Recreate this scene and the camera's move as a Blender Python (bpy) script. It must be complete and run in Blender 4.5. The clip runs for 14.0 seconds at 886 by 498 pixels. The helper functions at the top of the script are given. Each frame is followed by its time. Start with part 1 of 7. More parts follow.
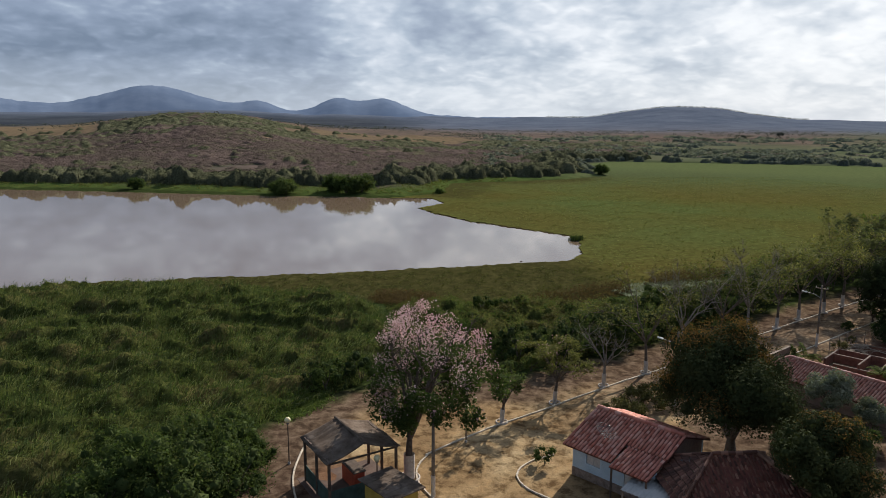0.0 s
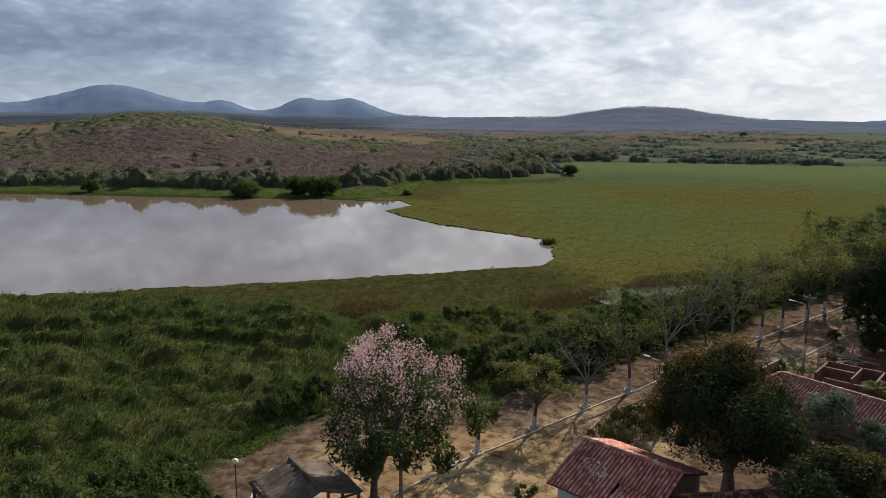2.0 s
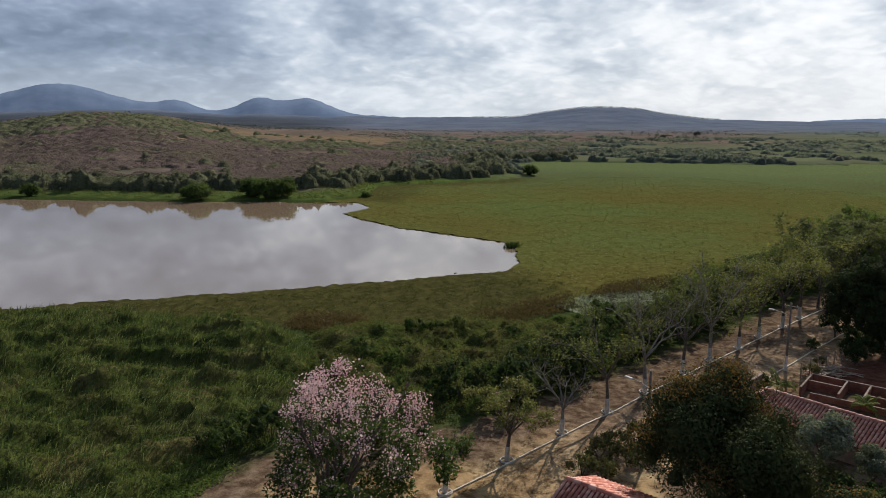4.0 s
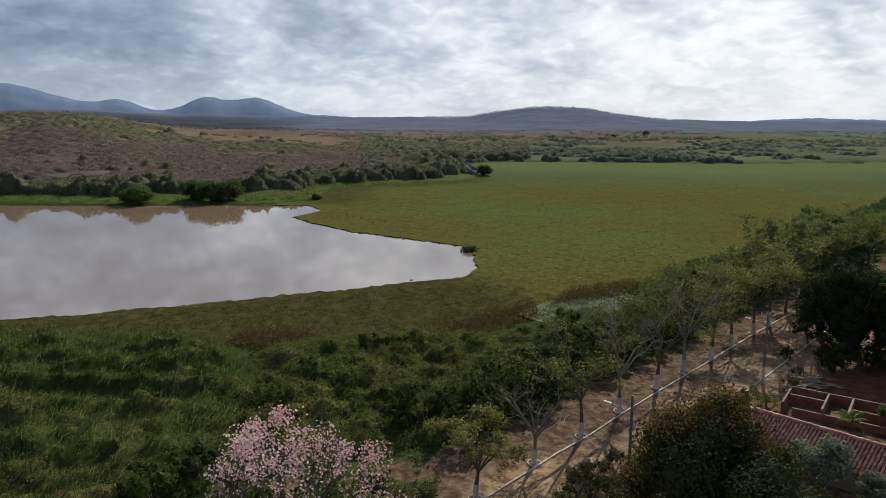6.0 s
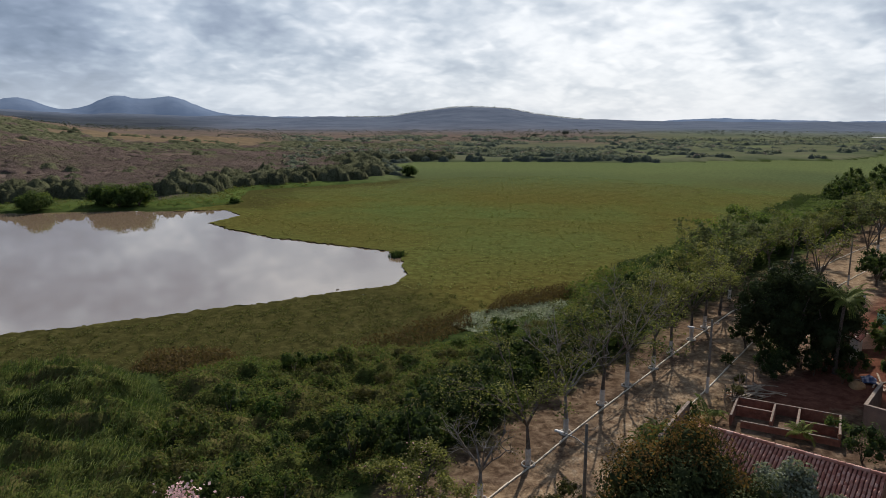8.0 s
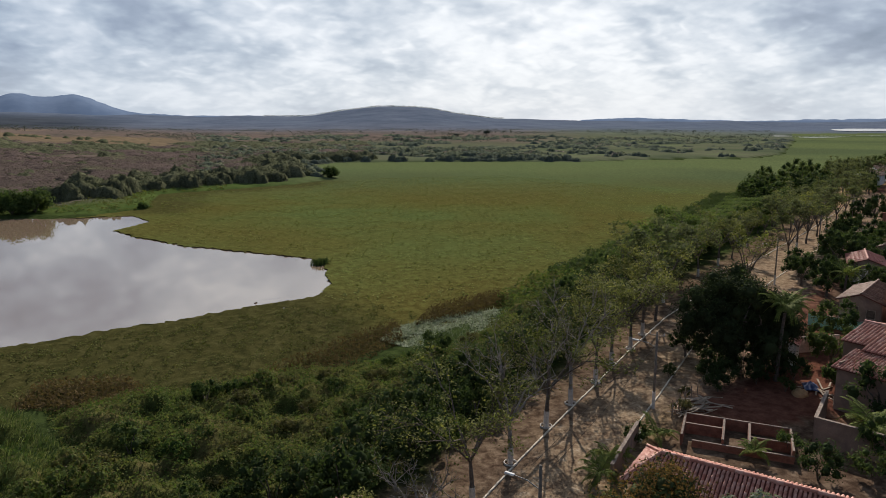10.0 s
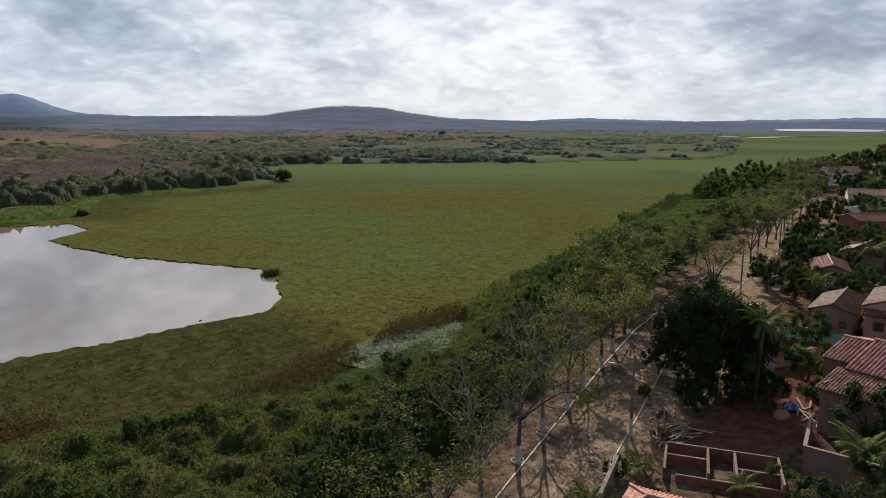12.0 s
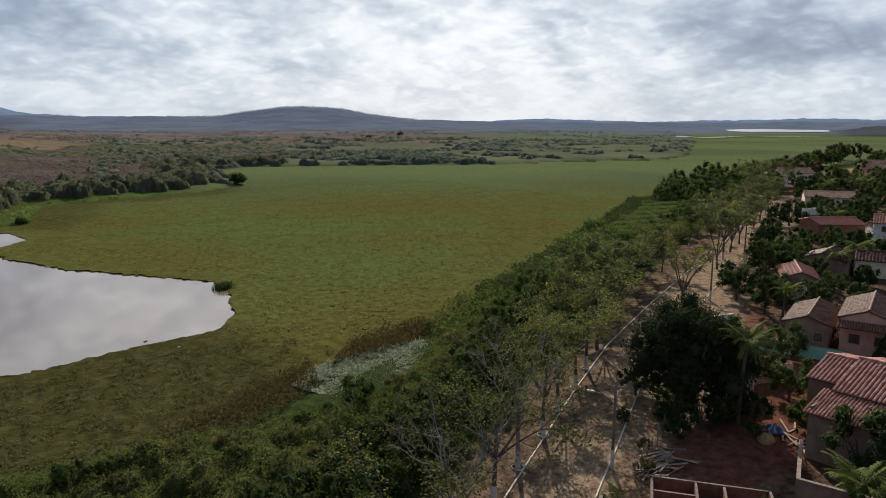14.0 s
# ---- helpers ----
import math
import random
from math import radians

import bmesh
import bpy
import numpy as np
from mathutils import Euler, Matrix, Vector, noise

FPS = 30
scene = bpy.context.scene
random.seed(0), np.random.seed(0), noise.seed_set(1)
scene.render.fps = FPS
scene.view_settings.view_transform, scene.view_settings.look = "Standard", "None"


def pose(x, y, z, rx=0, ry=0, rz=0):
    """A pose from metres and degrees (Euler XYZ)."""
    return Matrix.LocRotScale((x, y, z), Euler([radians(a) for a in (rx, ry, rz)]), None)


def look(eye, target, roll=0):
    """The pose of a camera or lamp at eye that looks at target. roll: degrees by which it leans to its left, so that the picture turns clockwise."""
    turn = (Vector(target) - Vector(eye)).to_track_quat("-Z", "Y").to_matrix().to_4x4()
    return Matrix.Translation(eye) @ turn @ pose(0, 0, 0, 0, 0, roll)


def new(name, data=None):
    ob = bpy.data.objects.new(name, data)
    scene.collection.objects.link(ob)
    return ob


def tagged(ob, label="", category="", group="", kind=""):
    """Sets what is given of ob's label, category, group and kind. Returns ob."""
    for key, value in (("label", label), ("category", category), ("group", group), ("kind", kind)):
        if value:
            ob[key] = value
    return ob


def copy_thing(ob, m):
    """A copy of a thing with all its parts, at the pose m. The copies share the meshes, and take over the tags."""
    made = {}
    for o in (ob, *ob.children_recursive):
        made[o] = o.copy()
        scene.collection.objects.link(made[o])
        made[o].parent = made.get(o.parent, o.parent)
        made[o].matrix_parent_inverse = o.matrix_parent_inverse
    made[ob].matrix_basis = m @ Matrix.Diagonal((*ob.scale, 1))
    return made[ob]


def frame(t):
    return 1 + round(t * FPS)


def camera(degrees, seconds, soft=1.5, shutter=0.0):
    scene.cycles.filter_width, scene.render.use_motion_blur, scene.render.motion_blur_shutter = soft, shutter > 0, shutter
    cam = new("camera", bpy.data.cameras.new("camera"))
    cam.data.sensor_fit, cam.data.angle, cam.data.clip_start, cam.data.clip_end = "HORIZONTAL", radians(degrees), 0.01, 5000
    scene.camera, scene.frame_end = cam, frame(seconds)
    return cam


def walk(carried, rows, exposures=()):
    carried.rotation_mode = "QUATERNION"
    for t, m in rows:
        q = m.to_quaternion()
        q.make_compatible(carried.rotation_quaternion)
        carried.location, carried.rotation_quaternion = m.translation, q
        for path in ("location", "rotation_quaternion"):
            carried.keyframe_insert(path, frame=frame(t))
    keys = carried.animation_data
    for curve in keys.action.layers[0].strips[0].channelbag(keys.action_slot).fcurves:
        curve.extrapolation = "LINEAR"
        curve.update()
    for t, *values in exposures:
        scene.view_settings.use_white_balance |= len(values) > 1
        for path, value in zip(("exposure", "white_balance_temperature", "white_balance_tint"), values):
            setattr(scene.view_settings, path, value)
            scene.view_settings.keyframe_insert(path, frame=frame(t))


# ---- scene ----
cam = camera(64.8, 14.0, 0.9)
PATH = [
    (0, (3.069, -4.878, 20.326), (3.368, -2.933, 19.972), 0.1),
    (0.5, (3.245, -3.869, 20.359), (3.563, -1.926, 20.005), 0.1),
    (1, (3.416, -2.761, 20.336), (3.757, -0.823, 19.982), 0.1),
    (1.5, (3.603, -1.707, 20.361), (3.966, 0.227, 20.007), 0.1),
    (2, (3.78, -0.606, 20.359), (4.168, 1.324, 20.005), 0.1),
    (2.5, (3.964, 0.504, 20.342), (4.376, 2.429, 19.988), 0.1),
    (3, (4.153, 1.58, 20.375), (4.593, 3.499, 20.021), 0.1),
    (5.5, (5.304, 7.131, 20.329), (5.899, 9.007, 19.975), 0.0),
    (6, (5.541, 8.201, 20.316), (6.168, 10.066, 19.962), 0.0),
    (6.5, (5.795, 9.206, 20.324), (6.452, 11.061, 19.97), 0.0),
    (7, (6.077, 10.22, 20.34), (6.773, 12.061, 19.985), -0.0),
    (7.5, (6.283, 11.169, 20.433), (7.04, 12.985, 20.077), -0.0),
    (8, (6.507, 12.125, 20.468), (7.334, 13.911, 20.113), 0.0),
    (8.5, (6.885, 13.149, 20.502), (7.772, 14.906, 20.146), 0.0),
    (11, (9.053, 18.122, 20.76), (10.131, 19.769, 20.404), 0.0),
    (11.5, (9.613, 19.026, 20.883), (10.714, 20.658, 20.527), 0.0),
    (12, (10.079, 19.909, 21.037), (11.204, 21.524, 20.681), -0.0),
    (12.5, (10.567, 20.763, 21.158), (11.715, 22.362, 20.802), -0.0),
    (13, (11.032, 21.595, 21.307), (12.204, 23.177, 20.951), -0.0),
    (13.5, (11.458, 22.418, 21.429), (12.654, 23.982, 21.073), 0.0),
    (14, (11.941, 23.222, 21.595), (13.16, 24.767, 21.24), 0.0),
]
walk(cam, [(t, look(eye, target, roll)) for t, eye, target, roll in PATH])

# ---------------------------------------------------------------- light
SUN_AZ, SUN_EL = 40.0, 31.0
SUN_DIR = Vector((math.sin(radians(SUN_AZ)) * math.cos(radians(SUN_EL)), math.cos(radians(SUN_AZ)) * math.cos(radians(SUN_EL)), math.sin(radians(SUN_EL))))
sun_data = bpy.data.lights.new("sun", "SUN")
sun_data.energy, sun_data.angle, sun_data.color = 5.0, radians(0.7), (1.0, 0.92, 0.82)
sun = new("sun", sun_data)
sun.matrix_world = look(SUN_DIR * 300, (0, 0, 0))
scene.view_settings.exposure = 0.2


def nd(tree, kind, ins=None, **props):
    """A node with its properties and input values or links."""
    n = tree.nodes.new(kind)
    for k, v in props.items():
        setattr(n, k, v)
    for k, v in (ins or {}).items():
        sock = n.inputs[k]
        if isinstance(v, bpy.types.NodeSocket):
            tree.links.new(v, sock)
        else:
            sock.default_value = v
    return n


def ramp(tree, fac, stops):
    n = tree.nodes.new("ShaderNodeValToRGB")
    el = n.color_ramp.elements
    while len(el) < len(stops):
        el.new(0.5)
    for e, (p, c) in zip(el, stops):
        e.position, e.color = p, (*c, 1) if len(c) == 3 else c
    tree.links.new(fac, n.inputs[0])
    return n.outputs[0]


def math_node(tree, op, a, b=0.0, c=0.0, clamp=False):
    return nd(tree, "ShaderNodeMath", {0: a, 1: b, 2: c}, operation=op, use_clamp=clamp).outputs[0]


def mix(tree, fac, a, b, blend="MIX"):
    n = tree.nodes.new("ShaderNodeMix")
    n.data_type, n.blend_type = "RGBA", blend
    for sock, v in ((n.inputs[0], fac), (n.inputs[6], a), (n.inputs[7], b)):
        if isinstance(v, bpy.types.NodeSocket):
            tree.links.new(v, sock)
        else:
            sock.default_value = (*v, 1) if isinstance(v, (tuple, list)) and len(v) == 3 else v
    return n.outputs[2]


def noise_tex(tree, vec, scale, detail=4.0, rough=0.55, distortion=0.0):
    return nd(tree, "ShaderNodeTexNoise", {"Vector": vec, "Scale": scale, "Detail": detail, "Roughness": rough, "Distortion": distortion}).outputs[0]


# a broken cloud deck under a pale sky
world = bpy.data.worlds.new("sky")
scene.world = world
world.use_nodes = True
wt = world.node_tree
wt.nodes.clear()
sky = nd(wt, "ShaderNodeTexSky", sky_type="NISHITA", sun_disc=False, sun_elevation=radians(SUN_EL), sun_rotation=radians(SUN_AZ), altitude=300.0, dust_density=2.0)
way = nd(wt, "ShaderNodeTexCoord").outputs["Generated"]
sep = nd(wt, "ShaderNodeSeparateXYZ", {0: way})
up = math_node(wt, "MAXIMUM", sep.outputs[2], 0.0)
flat = math_node(wt, "ADD", up, 0.34)
deck = nd(wt, "ShaderNodeCombineXYZ", {0: math_node(wt, "DIVIDE", sep.outputs[0], flat), 1: math_node(wt, "DIVIDE", sep.outputs[1], flat), 2: 3.7})
big = noise_tex(wt, deck.outputs[0], 1.25, 4.0, 0.5, 0.5)
mid = noise_tex(wt, deck.outputs[0], 3.2, 8.0, 0.55, 0.2)
fine = noise_tex(wt, deck.outputs[0], 8.0, 7.0, 0.56, 0.1)
wob = nd(wt, "ShaderNodeVectorMath", {0: deck.outputs[0], 1: nd(wt, "ShaderNodeTexNoise", {"Vector": deck.outputs[0], "Scale": 5.0, "Detail": 3.0}).outputs[1]}, operation="ADD").outputs[0]
heap = nd(wt, "ShaderNodeTexVoronoi", {"Vector": wob, "Scale": 5.2, "Smoothness": 0.7}, feature="SMOOTH_F1").outputs["Distance"]
dens = math_node(wt, "ADD", math_node(wt, "MULTIPLY", big, 0.40), math_node(wt, "ADD", math_node(wt, "MULTIPLY", mid, 0.35), math_node(wt, "ADD", math_node(wt, "MULTIPLY", fine, 0.13), math_node(wt, "MULTIPLY", math_node(wt, "SUBTRACT", 0.74, heap), 0.15))))
toward = nd(wt, "ShaderNodeVectorMath", {0: way, 1: SUN_DIR}, operation="DOT_PRODUCT").outputs["Value"]
near_sun = nd(wt, "ShaderNodeMapRange", {"Value": toward, "From Min": 0.45, "From Max": 1.0}).outputs[0]
lit = math_node(wt, "ADD", dens, math_node(wt, "MULTIPLY", math_node(wt, "SUBTRACT", near_sun, 0.45), 0.17))
cloud = ramp(wt, lit, [(0.32, (0.19, 0.235, 0.30)), (0.42, (0.30, 0.35, 0.425)), (0.485, (0.42, 0.475, 0.535)), (0.54, (0.56, 0.60, 0.64)), (0.60, (0.71, 0.73, 0.745)), (0.68, (0.81, 0.82, 0.82))])
glow = mix(wt, math_node(wt, "POWER", near_sun, 2.0), (0.84, 0.88, 0.95), (1.16, 1.14, 1.11))
cloud = mix(wt, 1.0, cloud, glow, "MULTIPLY")
haze = nd(wt, "ShaderNodeMapRange", {"Value": up, "From Min": 0.0, "From Max": 0.09, "To Min": 0.55, "To Max": 0.0}).outputs[0]
cloud = mix(wt, haze, cloud, (0.62, 0.67, 0.71))
clear = mix(wt, 1.0, sky.outputs[0], (0.09, 0.09, 0.09), "MULTIPLY")
deeper = nd(wt, "ShaderNodeMapRange", {"Value": up, "From Min": 0.2, "From Max": 0.7, "To Min": 1.0, "To Max": 0.72}).outputs[0]
cloud = mix(wt, 1.0, cloud, deeper, "MULTIPLY")
cover = nd(wt, "ShaderNodeMapRange", {"Value": up, "From Min": 0.2, "From Max": 0.8, "To Min": 0.94, "To Max": 0.7}).outputs[0]
both = mix(wt, 1.0, mix(wt, cover, clear, cloud), (0.975, 1.0, 1.045), "MULTIPLY")
bg = nd(wt, "ShaderNodeBackground", {"Color": both, "Strength": 1.0})
nd(wt, "ShaderNodeOutputWorld", {0: bg.outputs[0]})


# ---------------------------------------------------------------- materials
def material(name):
    m = bpy.data.materials.new(name)
    m.use_nodes = True
    t = m.node_tree
    t.nodes.clear()
    return m, t


def finish(t, shader):
    nd(t, "ShaderNodeOutputMaterial", {0: shader})


def solid(name, c1, c2, scale=3.0, rough=0.8, bump=0.15, fine=40.0, metal=0.0, stain=None, spec=0.3, c3=None):
    """A surface of two or three tones in patches, with fine grain and relief."""
    m, t = material(name)
    pos = nd(t, "ShaderNodeTexCoord").outputs["Object"]
    n1 = noise_tex(t, pos, scale, 5.0, 0.6)
    n2 = noise_tex(t, pos, fine, 3.0, 0.6)
    stops = [(0.35, c1), (0.65, c2)] if c3 is None else [(0.32, c1), (0.5, c2), (0.68, c3)]
    col = ramp(t, n1, stops)
    col = mix(t, 0.5, col, ramp(t, n2, [(0.3, (0.62, 0.62, 0.62)), (0.7, (1.25, 1.25, 1.25))]), "MULTIPLY")
    rnd = nd(t, "ShaderNodeObjectInfo").outputs["Random"]
    col = mix(t, 1.0, col, ramp(t, rnd, [(0.0, (0.85, 0.85, 0.85)), (1.0, (1.12, 1.1, 1.08))]), "MULTIPLY")
    if stain:
        n3 = noise_tex(t, pos, scale * 0.6 + 0.3, 6.0, 0.7, 0.6)
        col = mix(t, ramp(t, n3, [(0.52, (0, 0, 0)), (0.66, (1, 1, 1))]), col, stain)
    b = nd(t, "ShaderNodeBump", {"Strength": bump, "Height": n2, "Distance": 0.02})
    p = nd(t, "ShaderNodeBsdfPrincipled", {"Base Color": col, "Roughness": rough, "Metallic": metal, "Specular IOR Level": spec, "Normal": b.outputs[0]})
    finish(t, p.outputs[0])
    return m


def leafy(name, stops, shine=0.35, thin=0.35, vary=0.3, own=0.35, drift_size=0.35, through_tint=(1.15, 1.2, 0.7), mottle=0.0):
    """Leaves: one tone per leaf out of a ramp, drifting from clump to clump, and letting light through."""
    m, t = material(name)
    geo = nd(t, "ShaderNodeNewGeometry")
    isl = geo.outputs["Random Per Island"]
    pos = geo.outputs["Position"]
    drift = noise_tex(t, pos, drift_size, 4.0, 0.65)
    rnd = nd(t, "ShaderNodeObjectInfo").outputs["Random"]
    f = math_node(t, "ADD", math_node(t, "MULTIPLY", isl, own), math_node(t, "MULTIPLY", drift, 1.0 - own))
    f = math_node(t, "ADD", f, math_node(t, "MULTIPLY", math_node(t, "SUBTRACT", rnd, 0.5), vary), clamp=True)
    col = ramp(t, f, stops)
    if mottle:
        col = mix(t, 0.9, col, ramp(t, noise_tex(t, pos, mottle, 4.0, 0.7), [(0.35, (0.45, 0.45, 0.45)), (0.65, (1.4, 1.4, 1.4))]), "MULTIPLY")
    p = nd(t, "ShaderNodeBsdfPrincipled", {"Base Color": col, "Roughness": 0.9 - shine * 0.3, "Specular IOR Level": 0.2 * shine ** 2})
    tr = nd(t, "ShaderNodeBsdfTranslucent", {"Color": mix(t, 1.0, col, through_tint, "MULTIPLY")})
    ms = nd(t, "ShaderNodeMixShader", {0: thin, 1: p.outputs[0], 2: tr.outputs[0]})
    finish(t, ms.outputs[0])
    return m


M_BARK = solid("bark", (0.065, 0.052, 0.044), (0.14, 0.115, 0.095), 6, 0.9, 0.5, 60)
M_BARK_GREY = solid("grey_bark", (0.13, 0.115, 0.105), (0.26, 0.235, 0.215), 6, 0.9, 0.4, 60)
M_LIME = solid("limewash", (0.42, 0.385, 0.35), (0.60, 0.56, 0.52), 5, 0.85, 0.2, 40, stain=(0.40, 0.34, 0.28))
M_KERB = solid("kerb_paint", (0.46, 0.40, 0.32), (0.66, 0.60, 0.51), 0.8, 0.9, 0.2, 30, stain=(0.30, 0.21, 0.14))
M_CONCRETE = solid("concrete", (0.28, 0.26, 0.24), (0.42, 0.40, 0.37), 2, 0.9, 0.2, 40)
M_BLUE = solid("blue_plaster", (0.42, 0.56, 0.68), (0.52, 0.66, 0.76), 1.2, 0.85, 0.1, 30, stain=(0.44, 0.52, 0.58))
M_CREAM = solid("cream_plaster", (0.62, 0.56, 0.42), (0.72, 0.66, 0.52), 1.2, 0.85, 0.1, 30, stain=(0.45, 0.38, 0.28))
M_PINK = solid("pink_plaster", (0.52, 0.32, 0.25), (0.62, 0.40, 0.32), 1.2, 0.85, 0.1, 30, stain=(0.42, 0.28, 0.22))
M_WHITE = solid("white_plaster", (0.66, 0.65, 0.63), (0.80, 0.79, 0.77), 1.2, 0.85, 0.1, 30, stain=(0.50, 0.46, 0.42))
M_GREENP = solid("turquoise_plaster", (0.22, 0.50, 0.44), (0.30, 0.58, 0.52), 1.2, 0.85, 0.1, 30)
M_BROWNP = solid("bare_plaster", (0.19, 0.125, 0.095), (0.28, 0.19, 0.145), 1.0, 0.9, 0.2, 30, stain=(0.18, 0.12, 0.10))
M_BRICK = solid("hollow_brick", (0.15, 0.066, 0.047), (0.25, 0.112, 0.077), 2.5, 0.9, 0.25, 40)
M_MORTAR = solid("mortar", (0.14, 0.105, 0.085), (0.27, 0.215, 0.18), 4, 0.95, 0.3, 50)
M_DARKWOOD = solid("dark_wood", (0.07, 0.05, 0.04), (0.15, 0.11, 0.08), 3, 0.8, 0.3, 50)
M_WOOD = solid("weathered_wood", (0.20, 0.15, 0.11), (0.36, 0.29, 0.22), 3, 0.85, 0.3, 50)
M_METAL = solid("galvanised_metal", (0.14, 0.145, 0.15), (0.22, 0.225, 0.23), 3, 0.6, 0.05, 50, metal=0.3)
M_FIBRO = solid("weathered_sheet", (0.085, 0.064, 0.050), (0.145, 0.113, 0.090), 1.2, 0.95, 0.15, 30, c3=(0.22, 0.18, 0.15), stain=(0.065, 0.05, 0.04), spec=0.02)
M_GREYSHEET = solid("grey_sheet", (0.45, 0.45, 0.44), (0.58, 0.58, 0.57), 1.2, 0.7, 0.1, 30)
M_CABLE = solid("cable_black", (0.02, 0.02, 0.02), (0.04, 0.04, 0.04), 3, 0.95, 0.0, spec=0.0)
M_YELLOW = solid("yellow_paint", (0.36, 0.26, 0.05), (0.46, 0.34, 0.08), 2, 0.7, 0.1, 30)
M_REDP = solid("red_paint", (0.40, 0.06, 0.03), (0.52, 0.10, 0.05), 2, 0.6, 0.1, 30)
M_GLOBE = solid("lamp_globe", (0.72, 0.63, 0.36), (0.80, 0.72, 0.45), 4, 0.35, 0.0, 30, spec=0.5)
M_BLUESHEET = solid("blue_tarp", (0.02, 0.04, 0.11), (0.04, 0.075, 0.18), 2, 0.7, 0.2, 20)


def tile_material(name, stops, moss=0.0):
    """Fired clay, one tone a tile, sooty in patches."""
    m, t = material(name)
    geo = nd(t, "ShaderNodeNewGeometry")
    pos = nd(t, "ShaderNodeTexCoord").outputs["Object"]
    col = ramp(t, geo.outputs["Random Per Island"], stops)
    n = noise_tex(t, pos, 0.9, 6.0, 0.65, 0.5)
    col = mix(t, ramp(t, n, [(0.54 - moss, (0, 0, 0)), (0.74, (0.7, 0.7, 0.7))]), col, (0.11, 0.055, 0.045))
    g = noise_tex(t, pos, 35.0, 3.0)
    b = nd(t, "ShaderNodeBump", {"Strength": 0.2, "Height": g, "Distance": 0.01})
    p = nd(t, "ShaderNodeBsdfPrincipled", {"Base Color": col, "Roughness": 0.65, "Specular IOR Level": 0.2, "Normal": b.outputs[0]})
    finish(t, p.outputs[0])
    return m


M_TILE = tile_material("clay_tile", [(0.0, (0.38, 0.125, 0.090)), (0.5, (0.53, 0.22, 0.165)), (1.0, (0.66, 0.38, 0.31))])
# shade in the channels between cover tiles is put into this dark red
M_PAN = solid("shaded_pan_tiles", (0.085, 0.030, 0.023), (0.15, 0.052, 0.038), 2.0, 0.9, 0.2, 30)
M_TILE_PALE = tile_material("pale_clay_tile", [(0.0, (0.36, 0.14, 0.105)), (0.5, (0.47, 0.22, 0.168)), (1.0, (0.59, 0.345, 0.28))], 0.0)
M_TILE_OLD = tile_material("old_clay_tile", [(0.0, (0.050, 0.024, 0.018)), (0.4, (0.10, 0.044, 0.031)), (0.8, (0.16, 0.072, 0.050)), (1.0, (0.26, 0.14, 0.10))], 0.06)
M_TILE_TAN = tile_material("tan_clay_tile", [(0.0, (0.13, 0.065, 0.043)), (0.5, (0.175, 0.094, 0.062)), (1.0, (0.24, 0.142, 0.10))], 0.05)
M_TILE_RED = tile_material("new_red_tile", [(0.0, (0.29, 0.100, 0.075)), (0.5, (0.34, 0.125, 0.095)), (1.0, (0.40, 0.165, 0.13))], -0.1)
M_TILE_SAND = tile_material("sun_bleached_tile", [(0.0, (0.34, 0.195, 0.13)), (0.5, (0.42, 0.255, 0.175)), (1.0, (0.50, 0.33, 0.24))], -0.1)

M_LEAF_MANGO = leafy("mango_leaves", [(0.15, (0.023, 0.030, 0.015)), (0.5, (0.036, 0.048, 0.021)), (0.85, (0.060, 0.068, 0.029))], 0.3, 0.12, 0.3, 0.25)
M_LEAF_GREY = leafy("grey_green_leaves", [(0.15, (0.060, 0.074, 0.036)), (0.5, (0.105, 0.120, 0.058)), (0.85, (0.165, 0.172, 0.092))], 0.3, 0.38, 0.3, 0.55)
M_LEAF_STREET = leafy("street_tree_leaves", [(0.15, (0.045, 0.055, 0.015)), (0.5, (0.110, 0.122, 0.034)), (0.85, (0.23, 0.225, 0.080))], 0.5, 0.38, 0.4, 0.55)
M_LEAF_FLUSH = leafy("mango_flush", [(0.1, (0.095, 0.057, 0.022)), (0.5, (0.165, 0.100, 0.038)), (0.9, (0.23, 0.148, 0.060))], 0.1, 0.3)
M_LEAF_GREEN = leafy("green_leaves", [(0.1, (0.030, 0.049, 0.017)), (0.5, (0.056, 0.083, 0.029)), (0.9, (0.11, 0.138, 0.050))], 0.4, 0.42)
M_LEAF_DARK = leafy("dark_leaves", [(0.1, (0.022, 0.035, 0.015)), (0.5, (0.040, 0.060, 0.024)), (0.9, (0.074, 0.094, 0.039))], 0.4, 0.42)
M_LEAF_LIGHT = leafy("light_leaves", [(0.1, (0.045, 0.075, 0.02)), (0.5, (0.085, 0.125, 0.035)), (0.9, (0.16, 0.19, 0.06))], 0.35, 0.4)
M_LEAF_SILVER = leafy("silver_leaves", [(0.1, (0.08, 0.095, 0.065)), (0.5, (0.18, 0.20, 0.15)), (0.9, (0.34, 0.36, 0.30))], 0.4, 0.25)
M_LEAF_OLIVE = leafy("olive_leaves", [(0.1, (0.05, 0.05, 0.022)), (0.5, (0.10, 0.095, 0.04)), (0.9, (0.17, 0.15, 0.075))], 0.3, 0.3)
M_LEAF_BROWN = leafy("dry_leaves", [(0.1, (0.055, 0.042, 0.022)), (0.5, (0.095, 0.068, 0.036)), (0.9, (0.14, 0.10, 0.055))], 0.15, 0.25)
M_BLOSSOM = leafy("pink_blossom", [(0.2, (0.36, 0.20, 0.22)), (0.5, (0.52, 0.34, 0.355)), (0.8, (0.74, 0.59, 0.585))], 0.0, 0.3, through_tint=(1.05, 0.92, 0.88))
